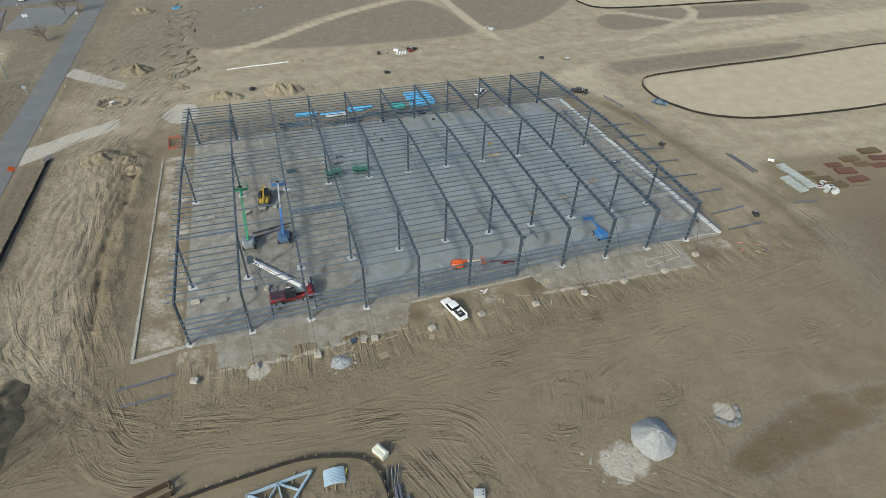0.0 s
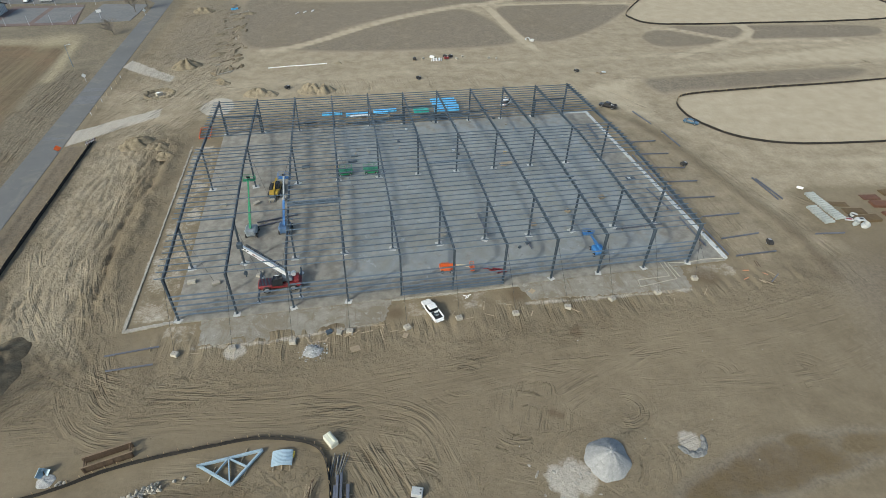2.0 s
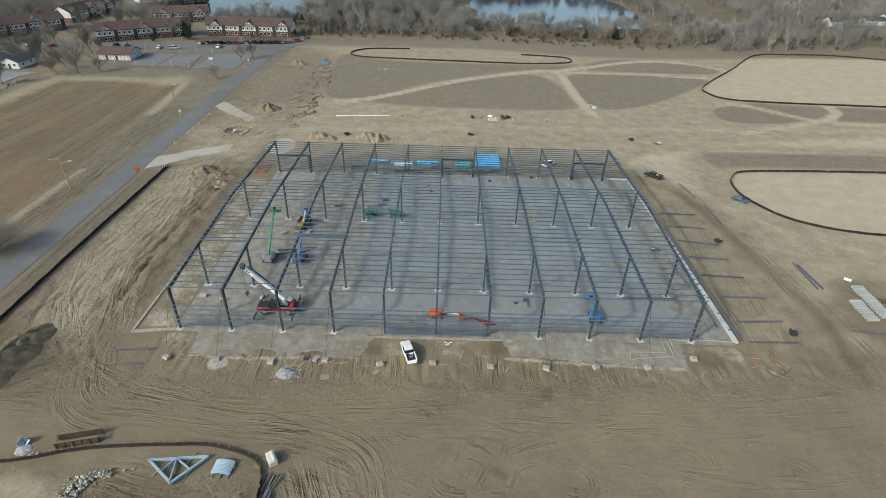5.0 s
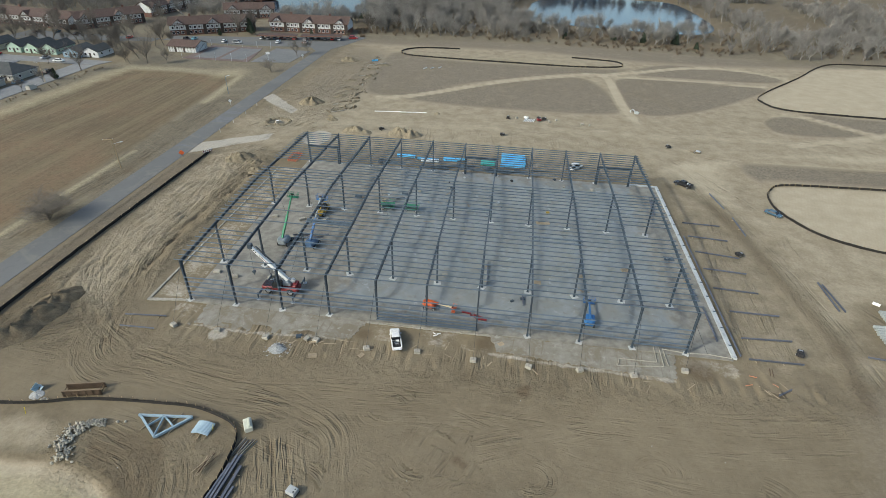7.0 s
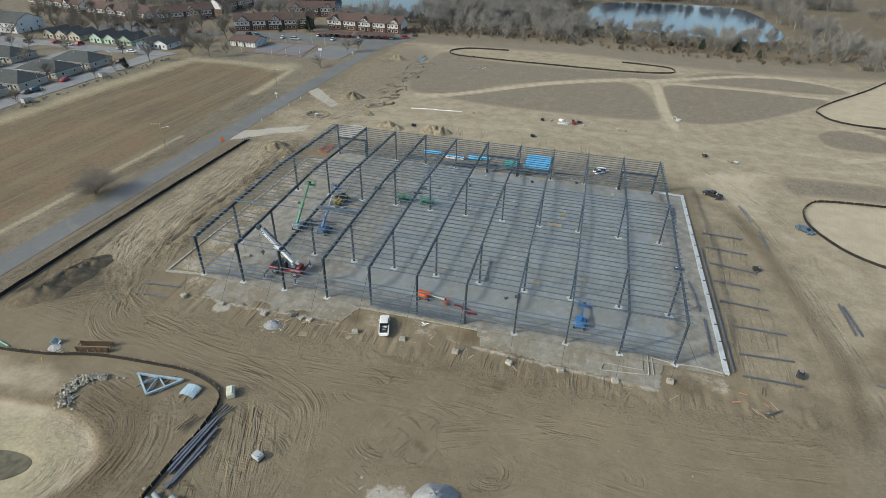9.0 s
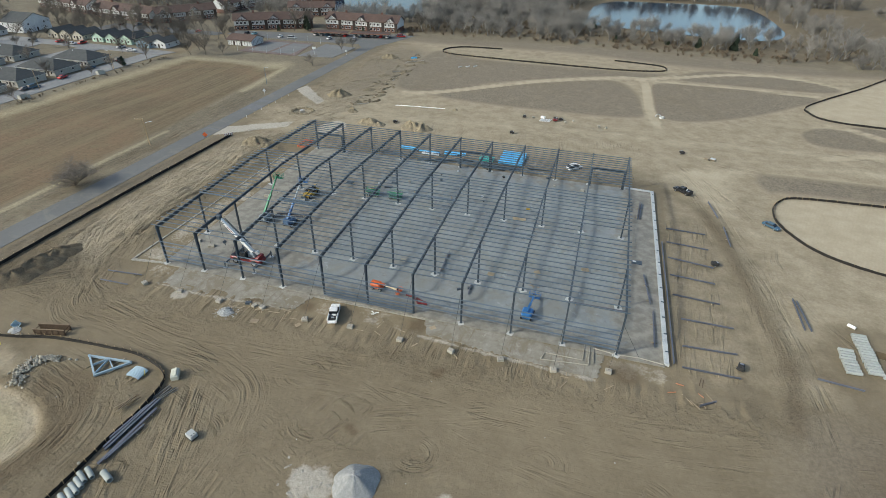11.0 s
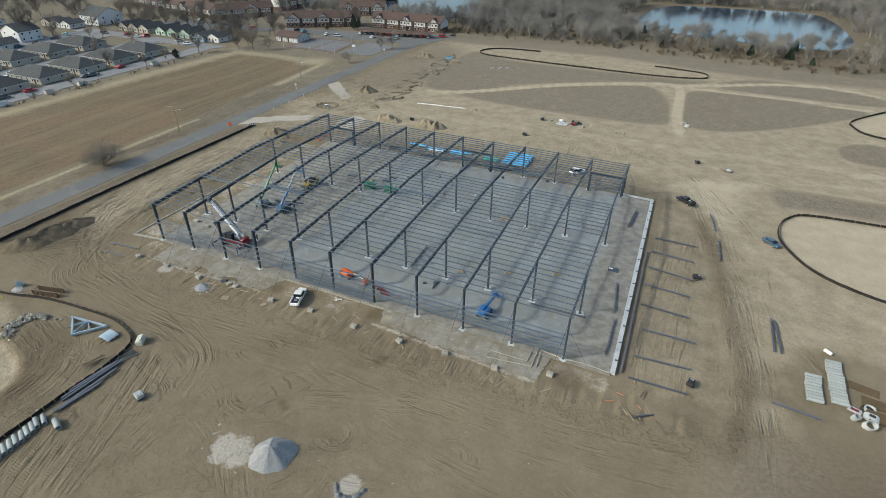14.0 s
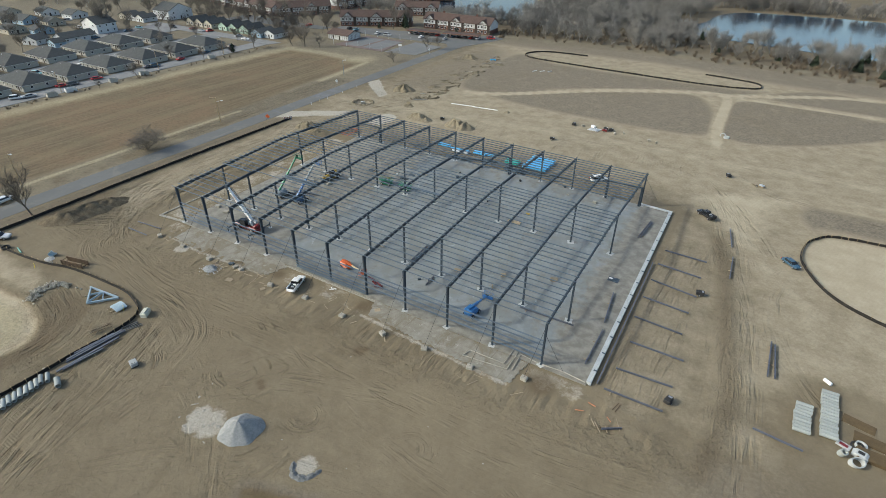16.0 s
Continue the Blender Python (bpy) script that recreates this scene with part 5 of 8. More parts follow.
def basket(parent, at, mat, turn=0.0):
    """A work platform: floor, corner posts and rails."""
    b = thing("platform", "", "")
    b.parent = parent
    b.matrix_basis = pose(*at, 0, 0, turn)
    part("platform_floor", box(-1.2, 1.2, -0.45, 0.45, 0, 0.08, 0.01), mat, b)
    bm = bmesh.new()
    for z in (0.55, 1.1):
        for p, q in (((-1.2, -0.45), (1.2, -0.45)), ((1.2, -0.45), (1.2, 0.45)), ((1.2, 0.45), (-1.2, 0.45)), ((-1.2, 0.45), (-1.2, -0.45))):
            tube((*p, z), (*q, z), 0.035, 6, bm=bm)
    for x in (-1.2, 0, 1.2):
        for y in (-0.45, 0.45):
            tube((x, y, 0.05), (x, y, 1.1), 0.035, 6, bm=bm)
    part("guardrail", bm, mat, b)
    part("control_box", box(-0.35, 0.35, 0.28, 0.5, 0.75, 1.1, 0.03), BLACK, b)
    return b


def boom_lift(name, label, m, mat, body, foot, tip, turn, boom_mat=None, joint=None, size=1.0):
    """A wheeled lift with its boom from foot to tip, given in the lift's own frame."""
    t = thing(name, label, "boom lift", "boom lifts", "", m @ Matrix.Scale(size, 4))
    part("chassis", loft([ring(-1.5, 1.9, 0.45, 0.85, 0.15), ring(-1.2, 2.1, 0.4, 0.95, 0.15), ring(1.2, 2.1, 0.4, 0.95, 0.15), ring(1.5, 1.9, 0.45, 0.85, 0.15)]), body, t)
    for x in (-1.15, 1.15):
        for sy in (-1, 1):
            wheel(t, x, sy * 1.02, 0.46, 0.36)
    part("turntable", loft([ring(-1.9, 1.5, 0.98, 1.8, 0.25), ring(-1.3, 2.2, 0.98, 1.95, 0.25), ring(0.6, 2.2, 0.98, 1.85, 0.25), ring(1.1, 1.6, 0.98, 1.5, 0.25)]), body, t, "grey moulded engine covers")
    foot, tip = Vector(foot), Vector(tip)
    mid = Vector(joint) if joint else foot + (tip - foot) * 0.52
    part("boom_base", bar(foot, mid, 0.42, 0.5), mat, t)
    part("boom_fly", bar(mid - (mid - foot) * 0.05, tip, 0.28, 0.34), boom_mat or mat, t)
    part("lift_ram", tube(foot + Vector((0, 0, -0.45)), foot + (mid - foot) * 0.7 + Vector((0, 0, -0.25)), 0.09, 8), RIM, t)
    part("jib", bar(tip, tip + Vector((0.5, 0, -0.55)), 0.2, 0.22), mat, t)
    basket(t, tip + Vector((0.7, 0, -0.75)), mat, turn)
    return t


boom_lift("boom_lift", "green boom lift with raised boom working at the steel frame", pose(9.9, 22.3, 0, 0, 0, 86), M_GREEN, M_GREY, (-0.9, 0, 1.9), (6.3, 0.2, 8.8), 90)
boom_lift("boom_lift", "blue boom lift with raised boom beside a column line", pose(16.3, 22.3, 0, 0, 0, 83), M_BLUE, M_SLATE, (-0.9, 0, 1.9), (6.1, 0.1, 8.9), 90, M_GREY)
boom_lift("boom_lift", "blue boom lift folded low on the slab", pose(75.3, 5.6, 0, 0, 0, 85), M_BLUE, M_BLUE, (-1.3, 0, 2.1), (5.6, 0, 1.25), 90, None, None, 0.9)
boom_lift("boom_lift", "orange boom lift with cream boom folded along the front wall", pose(45.6, 5.2, 0, 0, 0, -6), M_ORANGE, M_ORANGE, (-1.5, 0, 2.15), (5.6, 0, 1.3), 90, M_CREAM, None, 0.74)
for x, y, l, r in ((52.6, 4.6, 2.2, -8), (55.0, 3.9, 2.6, -20), (55.6, 3.1, 2.4, 4), (54.0, 3.7, 1.6, -30)):
    t = thing("spreader_bar", "red painted steel lifting bar lying on the slab", "lifting bar", "lifting bars", "", pose(x, y, 0, 0, 0, r) @ Matrix.Scale(0.75, 4))
    part("bar", box(-l / 2, l / 2, -0.18, 0.18, 0.06, 0.4, 0.04), M_RED, t)
    for s in (-1, 1):
        part("end_plate", box(s * l / 2 - 0.04, s * l / 2 + 0.04, -0.3, 0.3, 0, 0.5, 0.01), M_RED, t)


def mobile_crane():
    t = thing("mobile_crane", "red and white rough-terrain crane with raised white boom and outriggers out", "mobile crane", "", "", pose(16.1, 5.5, 0))
    part("carrier", loft([ring(-3.7, 2.0, 0.8, 1.45, 0.15), ring(-3.4, 2.3, 0.75, 1.55, 0.15), ring(3.3, 2.3, 0.75, 1.55, 0.15), ring(3.6, 2.0, 0.8, 1.45, 0.15)]), M_RED, t)
    for x in (-2.3, 2.1):
        for sy in (-1, 1):
            wheel(t, x, sy * 1.05, 0.72, 0.55)
    for k in range(9):
        part("grille_slat", box(-3.5 + k * 0.24, -3.4 + k * 0.24, -0.95, 0.95, 1.56, 1.64, 0.0), STEEL_DARK, t)
    part("deck", box(-1.2, -0.1, -1.05, 1.05, 1.55, 1.78, 0.03), STEEL_DARK, t)
    for y in (-0.8, 0.75):
        part("tool_box", box(-0.9, 0.3, y - 0.2, y + 0.2, 1.78, 2.15, 0.04), WHITE, t)
    part("counterweight", box(2.5, 3.3, -1.05, 1.05, 1.6, 2.2, 0.12), M_RED, t)
    part("turret", loft([ring(0.0, 1.0, 1.6, 2.4, 0.2), ring(0.4, 1.2, 1.6, 2.8, 0.2), ring(1.7, 1.2, 1.6, 2.7, 0.2), ring(2.1, 1.0, 1.6, 2.2, 0.2)]), M_GREY, t)
    part("cab", cabin([(-1.2, 1.0, 0.9, 1.7, 2.6), (-0.9, 1.0, 0.9, 1.7, 3.2), (0.5, 1.0, 0.9, 1.7, 3.2), (0.6, 1.0, 0.9, 1.7, 3.1)]), GLASS, t, "dark glazed operator's cab", pose(0, -1.0, 0))
    for y in (0.35, -0.35):
        bm = bmesh.new()
        bmesh.ops.create_cone(bm, cap_ends=True, segments=16, radius1=0.42, radius2=0.42, depth=0.5, matrix=pose(2.0 + 1.2 * y, 0.2, 2.75, 90, 0, 0))
        part("winch_drum", bm, GALV, t)
    for x in (-3.5, 3.4):
        part("outrigger_beam", box(x - 0.15, x + 0.15, -3.3, 3.3, 0.85, 1.1, 0.02), STEEL_DARK, t)
        for sy in (-1, 1):
            o = part("outrigger_leg", tube((x, sy * 3.2, 0.1), (x, sy * 3.2, 1.5), 0.11, 10), STEEL_DARK, t)
            part("outrigger_pad", tube((x, sy * 3.2, 0.0), (x, sy * 3.2, 0.1), 0.42, 14), GALV, o)
    foot, tip = Vector((1.5, 0.0, 2.9)), Vector((-5.1, 0.2, 9.8))
    d = tip - foot
    for k, (a, b, w) in enumerate(((0.0, 0.62, 0.62), (0.58, 0.84, 0.54), (0.82, 1.0, 0.46))):
        part("boom_section", bar(foot + d * a, foot + d * b, w, w * 1.05), WHITE, t)
    side = -d.cross(Vector((0, 0, 1))).normalized()
    for k in range(3):
        c = foot + d * (0.84 + 0.05 * k) + side * 0.24
        # black disc on the solid boom for the shade inside a hole
        part("boom_hole_shade", tube(c, c + side * 0.04, 0.15, 12), BLACK, t)
    for k in range(11):     # letters too small to read
        c = foot + d * (0.52 + 0.022 * k) + side * 0.32
        part("marking_bar", box(-0.04, 0.04, -0.006, 0.006, -0.13, 0.13), M_RED, t, "", Matrix.Translation(c) @ side.to_track_quat("Y", "Z").to_matrix().to_4x4())
    top = d.normalized().cross(side)
    # lattice jib folded along the far side of the boom
    lat = [foot + d * f + side * k + top * h for f in (0.12, 0.92) for k, h in ((-0.75, 0.1), (-0.4, 0.1), (-0.57, 0.45))]
    for p, q in zip(lat[:3], lat[3:]):
        part("jib_chord", bar(p, q, 0.09, 0.09), STEEL_DARK, t)
    for k in range(18):
        a, b = k / 18, (k + 1) / 18
        part("jib_lacing", bar(lat[k % 2].lerp(lat[3 + k % 2], a), lat[2].lerp(lat[5], b), 0.06, 0.06), STEEL_DARK, t)
    part("boom_head", box(-0.45, 0.45, -0.4, 0.4, -0.45, 0.55, 0.08), STEEL_DARK, t, "", Matrix.Translation(tip))
    part("boom_ram", tube(foot + Vector((-1.0, 0, -0.9)), foot + d * 0.42, 0.17, 10), RIM, t)
    part("hoist_rope", tube(tip + Vector((-0.2, 0, -0.3)), tip + Vector((-0.25, 0.1, -5.6)), 0.025, 5), BLACK, t)
    hook = part("hook_block", tube(tip + Vector((-0.25, -0.1, -6.0)), tip + Vector((-0.25, 0.3, -6.0)), 0.34, 14), STEEL_DARK, t)
    part("hook", tube(tip + Vector((-0.25, 0.1, -6.8)), tip + Vector((-0.25, 0.1, -6.2)), 0.09, 8), STEEL_DARK, hook)
    return t


mobile_crane()
t = thing("telehandler", "yellow telescopic handler with forks, dark engine side, on the slab", "telehandler", "", "", pose(13.7, 37.0, 0, 0, 0, 262))
part("chassis", loft([ring(-2.4, 1.7, 0.6, 1.3), ring(-2.1, 2.0, 0.5, 1.5), ring(2.0, 2.0, 0.5, 1.3), ring(2.4, 1.7, 0.6, 1.1)]), M_YELLOW, t)
for x in (-1.6, 1.6):
    for sy in (-1, 1):
        wheel(t, x, sy * 1.0, 0.6, 0.42)
part("engine_cover", box(-1.0, 1.3, -1.1, -0.35, 1.3, 1.9, 0.1), BLACK, t)
part("cab", cabin([(-0.9, 0.95, 0.8, 1.3, 2.3), (-0.7, 0.95, 0.8, 1.3, 2.5), (0.6, 0.95, 0.8, 1.3, 2.5), (0.8, 0.95, 0.8, 1.3, 1.6)]), GLASS, t, "", pose(0, 0.55, 0))
part("boom", bar((-2.2, -0.05, 2.1), (3.0, -0.05, 1.0), 0.4, 0.45), M_YELLOW, t)
part("carriage", box(3.0, 3.2, -0.7, 0.6, 0.2, 1.2, 0.02), STEEL_DARK, t)
for y in (-0.45, 0.35):
    part("fork", box(3.2, 4.5, y - 0.07, y + 0.07, 0.2, 0.27), STEEL_DARK, t)
for x, y, r in ((28.9, 42.3, 6), (35.0, 42.3, -4)):
    t = thing("scissor_lift", "dark green scissor lift with lowered railed platform on the slab", "scissor lift", "scissor lifts", "", pose(x, y, 0, 0, 0, r) @ Matrix.Scale(0.8, 4))
    part("chassis", box(-1.9, 1.9, -0.9, 0.9, 0.35, 0.8, 0.05), M_GREEN, t)
    for wx in (-1.4, 1.4):
        for sy in (-1, 1):
            wheel(t, wx, sy * 0.92, 0.4, 0.3)
    for k in range(3):
        part("scissor_arm", box(-1.7, 1.7, -0.7, 0.7, 0.85 + 0.22 * k, 0.97 + 0.22 * k, 0.01), STEEL_DARK, t)
    part("deck", box(-2.2, 2.2, -1.0, 1.0, 1.55, 1.68, 0.02), worn("green_deck", (0.03, 0.16, 0.1), (0.05, 0.22, 0.14), 0.6), t)
    bm = bmesh.new()
    for z in (2.2, 2.7):
        for p, q in (((-2.2, -1), (2.2, -1)), ((2.2, -1), (2.2, 1)), ((2.2, 1), (-2.2, 1)), ((-2.2, 1), (-2.2, -1))):
            tube((*p, z), (*q, z), 0.04, 6, bm=bm)
    for px in (-2.2, -0.75, 0.75, 2.2):
        for py in (-1, 1):
            tube((px, py, 1.6), (px, py, 2.7), 0.04, 6, bm=bm)
    part("guardrail", bm, M_GREEN, t)

# ---- wrapped bundles behind the frame ----
WRAP_BLUE = worn("blue_wrapping", (0.07, 0.38, 0.72), (0.13, 0.5, 0.82), 0.45, 0, 0.7, 0.3, 0.12, 0.03)
WRAP_GREEN = worn("green_wrapping", (0.02, 0.3, 0.26), (0.05, 0.42, 0.36), 0.45, 0, 0.7, 0.3, 0.1, 0.03)
WRAP_WHITE = worn("white_wrapping", (0.62, 0.66, 0.7), (0.75, 0.78, 0.8), 0.5, 0, 0.7, 0.3, 0.1, 0.03)


def bundle(x, y, l, w, h, r, mat, label):
    t = thing("panel_bundle", label, "wrapped bundle", "wrapped panel bundles", "", pose(x, y, -0.2, 0, 0, r))
    part("wrapping", box(-l / 2, l / 2, -w / 2, w / 2, 0.12, h, 0.06), mat, t)
    for k in range(3):
        px = (k - 1) * l * 0.36
        part("packer", box(px - 0.06, px + 0.06, -w / 2 - 0.1, w / 2 + 0.1, 0, 0.12, 0.01), WOOD, t)
        part("strap", box(px - 0.03 + 0.3, px + 0.03 + 0.3, -w / 2 - 0.012, w / 2 + 0.012, 0.1, h + 0.012, 0.0), BLACK, t)


for k in range(5):
    bundle(59.2 + 0.25 * (k % 2), 73.9 + k * 1.75, 7.2, 1.35, 0.9, rnd.uniform(-2, 2), WRAP_BLUE, "bright blue plastic-wrapped bundle of panels on packers")
for x, y, l, w, mat, lab in ((33.9, 74.3, 6.4, 1.0, WRAP_BLUE, "bright blue wrapped long bundle on packers"), (34.6, 73.2, 5.4, 0.7, WRAP_WHITE, "white wrapped long bundle beside blue ones"), (41.7, 75.6, 6.6, 1.0, WRAP_BLUE, "bright blue wrapped long bundle on packers"), (40.6, 74.5, 4.0, 0.8, WRAP_BLUE, "short blue wrapped bundle on packers"), (27.0, 75.4, 5.6, 0.9, WRAP_BLUE, "bright blue wrapped long bundle on packers"), (51.9, 73.8, 4.3, 1.1, WRAP_GREEN, "green wrapped bundle beside the blue stack"), (51.9, 75.1, 4.3, 1.1, WRAP_GREEN, "green wrapped bundle beside the blue stack")):
    bundle(x, y, l, w, 0.75, rnd.uniform(-2, 3), mat, lab)
for k in range(34):     # steel sections stacked behind the back wall
    x, y = rnd.uniform(18, 70), rnd.uniform(68.5, 72.6)
    tagged(part("steel_section", i_beam(rnd.uniform(3, 8), 0.25, 0.2), STEEL_DARK if k % 3 else STEEL, None, "", pose(x, y, -0.16, 0, 0, rnd.uniform(-6, 6))), "dark primed steel section lying behind the frame", "steel section", "stacked steel sections")
for k in range(16):
    s = rnd.uniform(0.2, 0.5)
    tagged(part("equipment_box", box(-s, s, -s * 0.7, s * 0.7, 0, s * 1.1, 0.05), (BLACK, STEEL_DARK, BLOCK, WOOD, GALV)[k % 5], None, "", pose(rnd.uniform(14, 84), rnd.uniform(45, 72), 0.0 if k % 2 == 0 else 0.001, 0, 0, rnd.uniform(0, 180))), "small box of fixings or tools on the slab", "box", "boxes on the slab")
for k in range(12):
    plank(rnd.uniform(20, 88), rnd.uniform(15, 60), rnd.uniform(0.8, 3.0), rnd.uniform(-30, 30) + rnd.choice((0, 90)), rnd.uniform(0.1, 0.3), 0.05, 0.002, "timber offcut lying on the slab", group="timber on the slab")
for x, y, l, w, r, mat in ((67.5, 41.5, 3.2, 1.2, 8, WOOD), (66.0, 16.5, 1.4, 0.9, 0, WOOD), (68.8, 47.0, 0.9, 0.5, 5, M_YELLOW), (75.0, 20.0, 1.1, 1.0, 30, WOOD), (20.0, 47.0, 1.8, 1.0, 5, STEEL_DARK), (31.0, 47.8, 2.2, 0.7, 12, STEEL_DARK), (31.6, 50.6, 1.6, 0.7, 0, STEEL_DARK), (84.5, 24.0, 1.5, 1.2, 20, WOOD), (47.0, 16.0, 1.2, 0.8, 20, BLOCK), (63.0, 10.6, 0.9, 0.6, 15, STEEL_DARK), (61.0, 9.6, 0.7, 0.4, 40, STEEL_DARK)):
    tagged(part("pallet_load", box(-l / 2, l / 2, -w / 2, w / 2, 0, 0.35, 0.03), mat, None, "", pose(x, y, 0, 0, 0, r)), "low stack of building material on the slab", "material stack", "stacks on the slab")

# ---- silt fences ----
STAKE = worn("stake_timber", (0.3, 0.22, 0.12), (0.42, 0.32, 0.19), 0.9, 0, 2.0)
stake_mesh = mesh("stake", box(-0.04, 0.04, -0.04, 0.04, 0, 0.95), STAKE)


def silt_fence(line, label, high=0.6, gap=2.4, closed=False, seed=1):
    """A strip of black fabric on timber stakes, with a fold of it on the ground at its foot."""
    pts = smooth_line(line, 10, closed)
    if closed:
        pts.append(pts[0])
    t = thing("silt_fence", label, "silt fence", "silt fences")
    r = random.Random(seed)
    bm = bmesh.new()
    rows = []
    since = gap
    for i, (x, y) in enumerate(pts):
        a, b = Vector(pts[max(i - 1, 0)]), Vector(pts[min(i + 1, len(pts) - 1)])
        n = (b - a).normalized()
        n = Vector((-n.y, n.x))
        h = high * r.uniform(0.8, 1.05)
        o = r.uniform(-0.06, 0.06)
        rows.append([bm.verts.new((x + n.x * k, y + n.y * k, z)) for k, z in ((-0.12, -0.2), (-0.04, -0.05), (o - 0.015, h), (o + 0.015, h), (0.03, -0.05), (0.12, -0.2))])
        if i:
            since += (Vector((x, y)) - Vector(pts[i - 1])).length
        if since >= gap:
            since = 0
            part("stake", stake_mesh, None, t, "", pose(x + n.x * 0.06, y + n.y * 0.06, -0.2, r.uniform(-5, 5), r.uniform(-5, 5), r.uniform(0, 90)))
    for p, q in zip(rows, rows[1:]):
        for k in range(5):
            bm.faces.new((p[k], p[k + 1], q[k + 1], q[k]))
    bmesh.ops.recalc_face_normals(bm, faces=bm.faces[:])
    part("fabric", bm, SILT, t)


silt_fence(BASIN_E, "black silt fence on timber stakes round a sand basin", 0.45, 1.3, True, 1)
silt_fence(BASIN_NE, "black silt fence on timber stakes round a wide sand basin", 0.5, 2.2, True, 2)
silt_fence([(85, 215)] + BASIN_N[5:] + BASIN_N[:4], "black silt fence on timber stakes round a long narrow basin", 0.5, 1.8, False, 3)
silt_fence(BASIN_S, "black silt fence on timber stakes curving round an embankment", 0.4, 1.3, False, 4)
silt_fence([(-32.3, -34), (-32.6, -10), (-32.9, 15), (-32.6, 45), (-32.2, 68)], "black silt fence on timber stakes along the road verge", 0.5, 2.4, False, 5)

# ---- heaps ----


def heap_material(name, a, b, scale):
    n = Nodes(name)
    f = n.noise(scale, 6, 0.68)
    c = n.mix(n.ramp(f, 0.35, 0.65), a, b)
    g = n.ramp(n.noise(scale * 6, 3, 0.7), 0.3, 0.7, 0.66, 1.25)
    hsv = n.add("ShaderNodeHueSaturation")
    n.put(g, hsv.inputs["Value"])
    n.put(c, hsv.inputs["Color"])
    return n.done(hsv.outputs[0], 0.95, 0, n.math("ADD", f, n.noise(scale * 6, 3, 0.7)), 0.08, Specular_IOR_Level=0.15)


EARTH = heap_material("heaped_earth", (0.15, 0.123, 0.083), (0.24, 0.203, 0.138), 0.9)
EARTH_DARK = heap_material("dark_heaped_earth", (0.118, 0.092, 0.06), (0.178, 0.144, 0.096), 0.9)
SANDHEAP = heap_material("heaped_sand", (0.20, 0.168, 0.115), (0.275, 0.235, 0.165), 1.2)
CRUSHED = heap_material("crushed_limestone", (0.25, 0.256, 0.254), (0.345, 0.348, 0.342), 2.5)
CRUSHED_DARK = heap_material("dark_crushed_stone", (0.12, 0.125, 0.125), (0.25, 0.255, 0.25), 2.5)
TRAMPLED = heap_material("trampled_stone_and_soil", (0.24, 0.218, 0.175), (0.4, 0.382, 0.34), 2.2)
CRUSHED_WHITE = heap_material("white_crushed_stone", (0.31, 0.305, 0.29), (0.50, 0.495, 0.475), 3.0)


def heap(name, label, category, x, y, rx, ry, h, mat, turn=0.0, rough=0.25, flat=0.0, seed=0, z=-0.3, group=""):
    """A tipped heap: a rough cone with its skirt run out into the ground."""
    bm = bmesh.new()
    rings_n, seg = 16, 44
    off = Vector((seed * 3.7, seed * 1.9, 0))
    c = bm.verts.new((0, 0, h * (1 - flat * 0.2)))
    prev = None
    for i in range(1, rings_n + 1):
        t = i / rings_n
        row = []
        for k in range(seg):
            a = 2 * math.pi * k / seg
            d = Vector((math.cos(a), math.sin(a), 0))
            edge = 1 + 0.22 * noise.noise(d * 1.3 + off)
            p = Vector((d.x * rx * t * edge, d.y * ry * t * edge, 0))
            prof = (1 - t) ** 1.0 if t > flat else (1 - flat) * (1.06 - 0.06 * t / max(flat, 0.01))
            z1 = h * prof * (1 + min(0.3, rough) * noise.noise(d * 1.7 + off))
            z1 += rough * h * (noise.noise(p * 0.8 + off) * 0.7 + noise.noise(p * 2.2 + off) * 0.35) * (1 - t) ** 0.5 * min(1, t * 3)
            p.z = max(z1, -0.05) if i < rings_n else -0.1
            row.append(bm.verts.new(p))
        for k in range(seg):
            if prev is None:
                bm.faces.new((c, row[k], row[(k + 1) % seg]))
            else:
                bm.faces.new((prev[k], row[k], row[(k + 1) % seg], prev[(k + 1) % seg]))
        prev = row
    return tagged(part(name, bm, mat, None, "", pose(x, y, z, 0, 0, turn), True), label, category, group)


heap("gravel_mound", "grey cone of crushed stone tipped on the soil", "gravel mound", 59.2, -35.1, 3.3, 3.1, 2.7, CRUSHED, 20, 0.04, 0.22, 1)
heap("gravel_mound", "lower crescent of grey crushed stone against the cone", "gravel mound", 58.5, -35.8, 2.3, 2.3, 2.0, CRUSHED, 60, 0.05, 0.4, 15)
for k in range(16):
    x, y = rnd.gauss(54.0, 2.0), rnd.gauss(-36.8, 1.1)
    heap("gravel_mound", "low crust of trampled pale stone beside the cone", "gravel mound", x, y, rnd.uniform(0.3, 0.8), rnd.uniform(0.15, 0.4), rnd.uniform(0.06, 0.13), TRAMPLED, rnd.uniform(0, 180), 1.0, 0.3, k + 60, -0.25, "crusts of trampled stone")
heap("gravel_mound", "small heap of white crushed stone by the apron", "gravel mound", 21.4, -10.0, 1.8, 1.6, 0.95, CRUSHED, 0, 0.3, 0.2, 3)
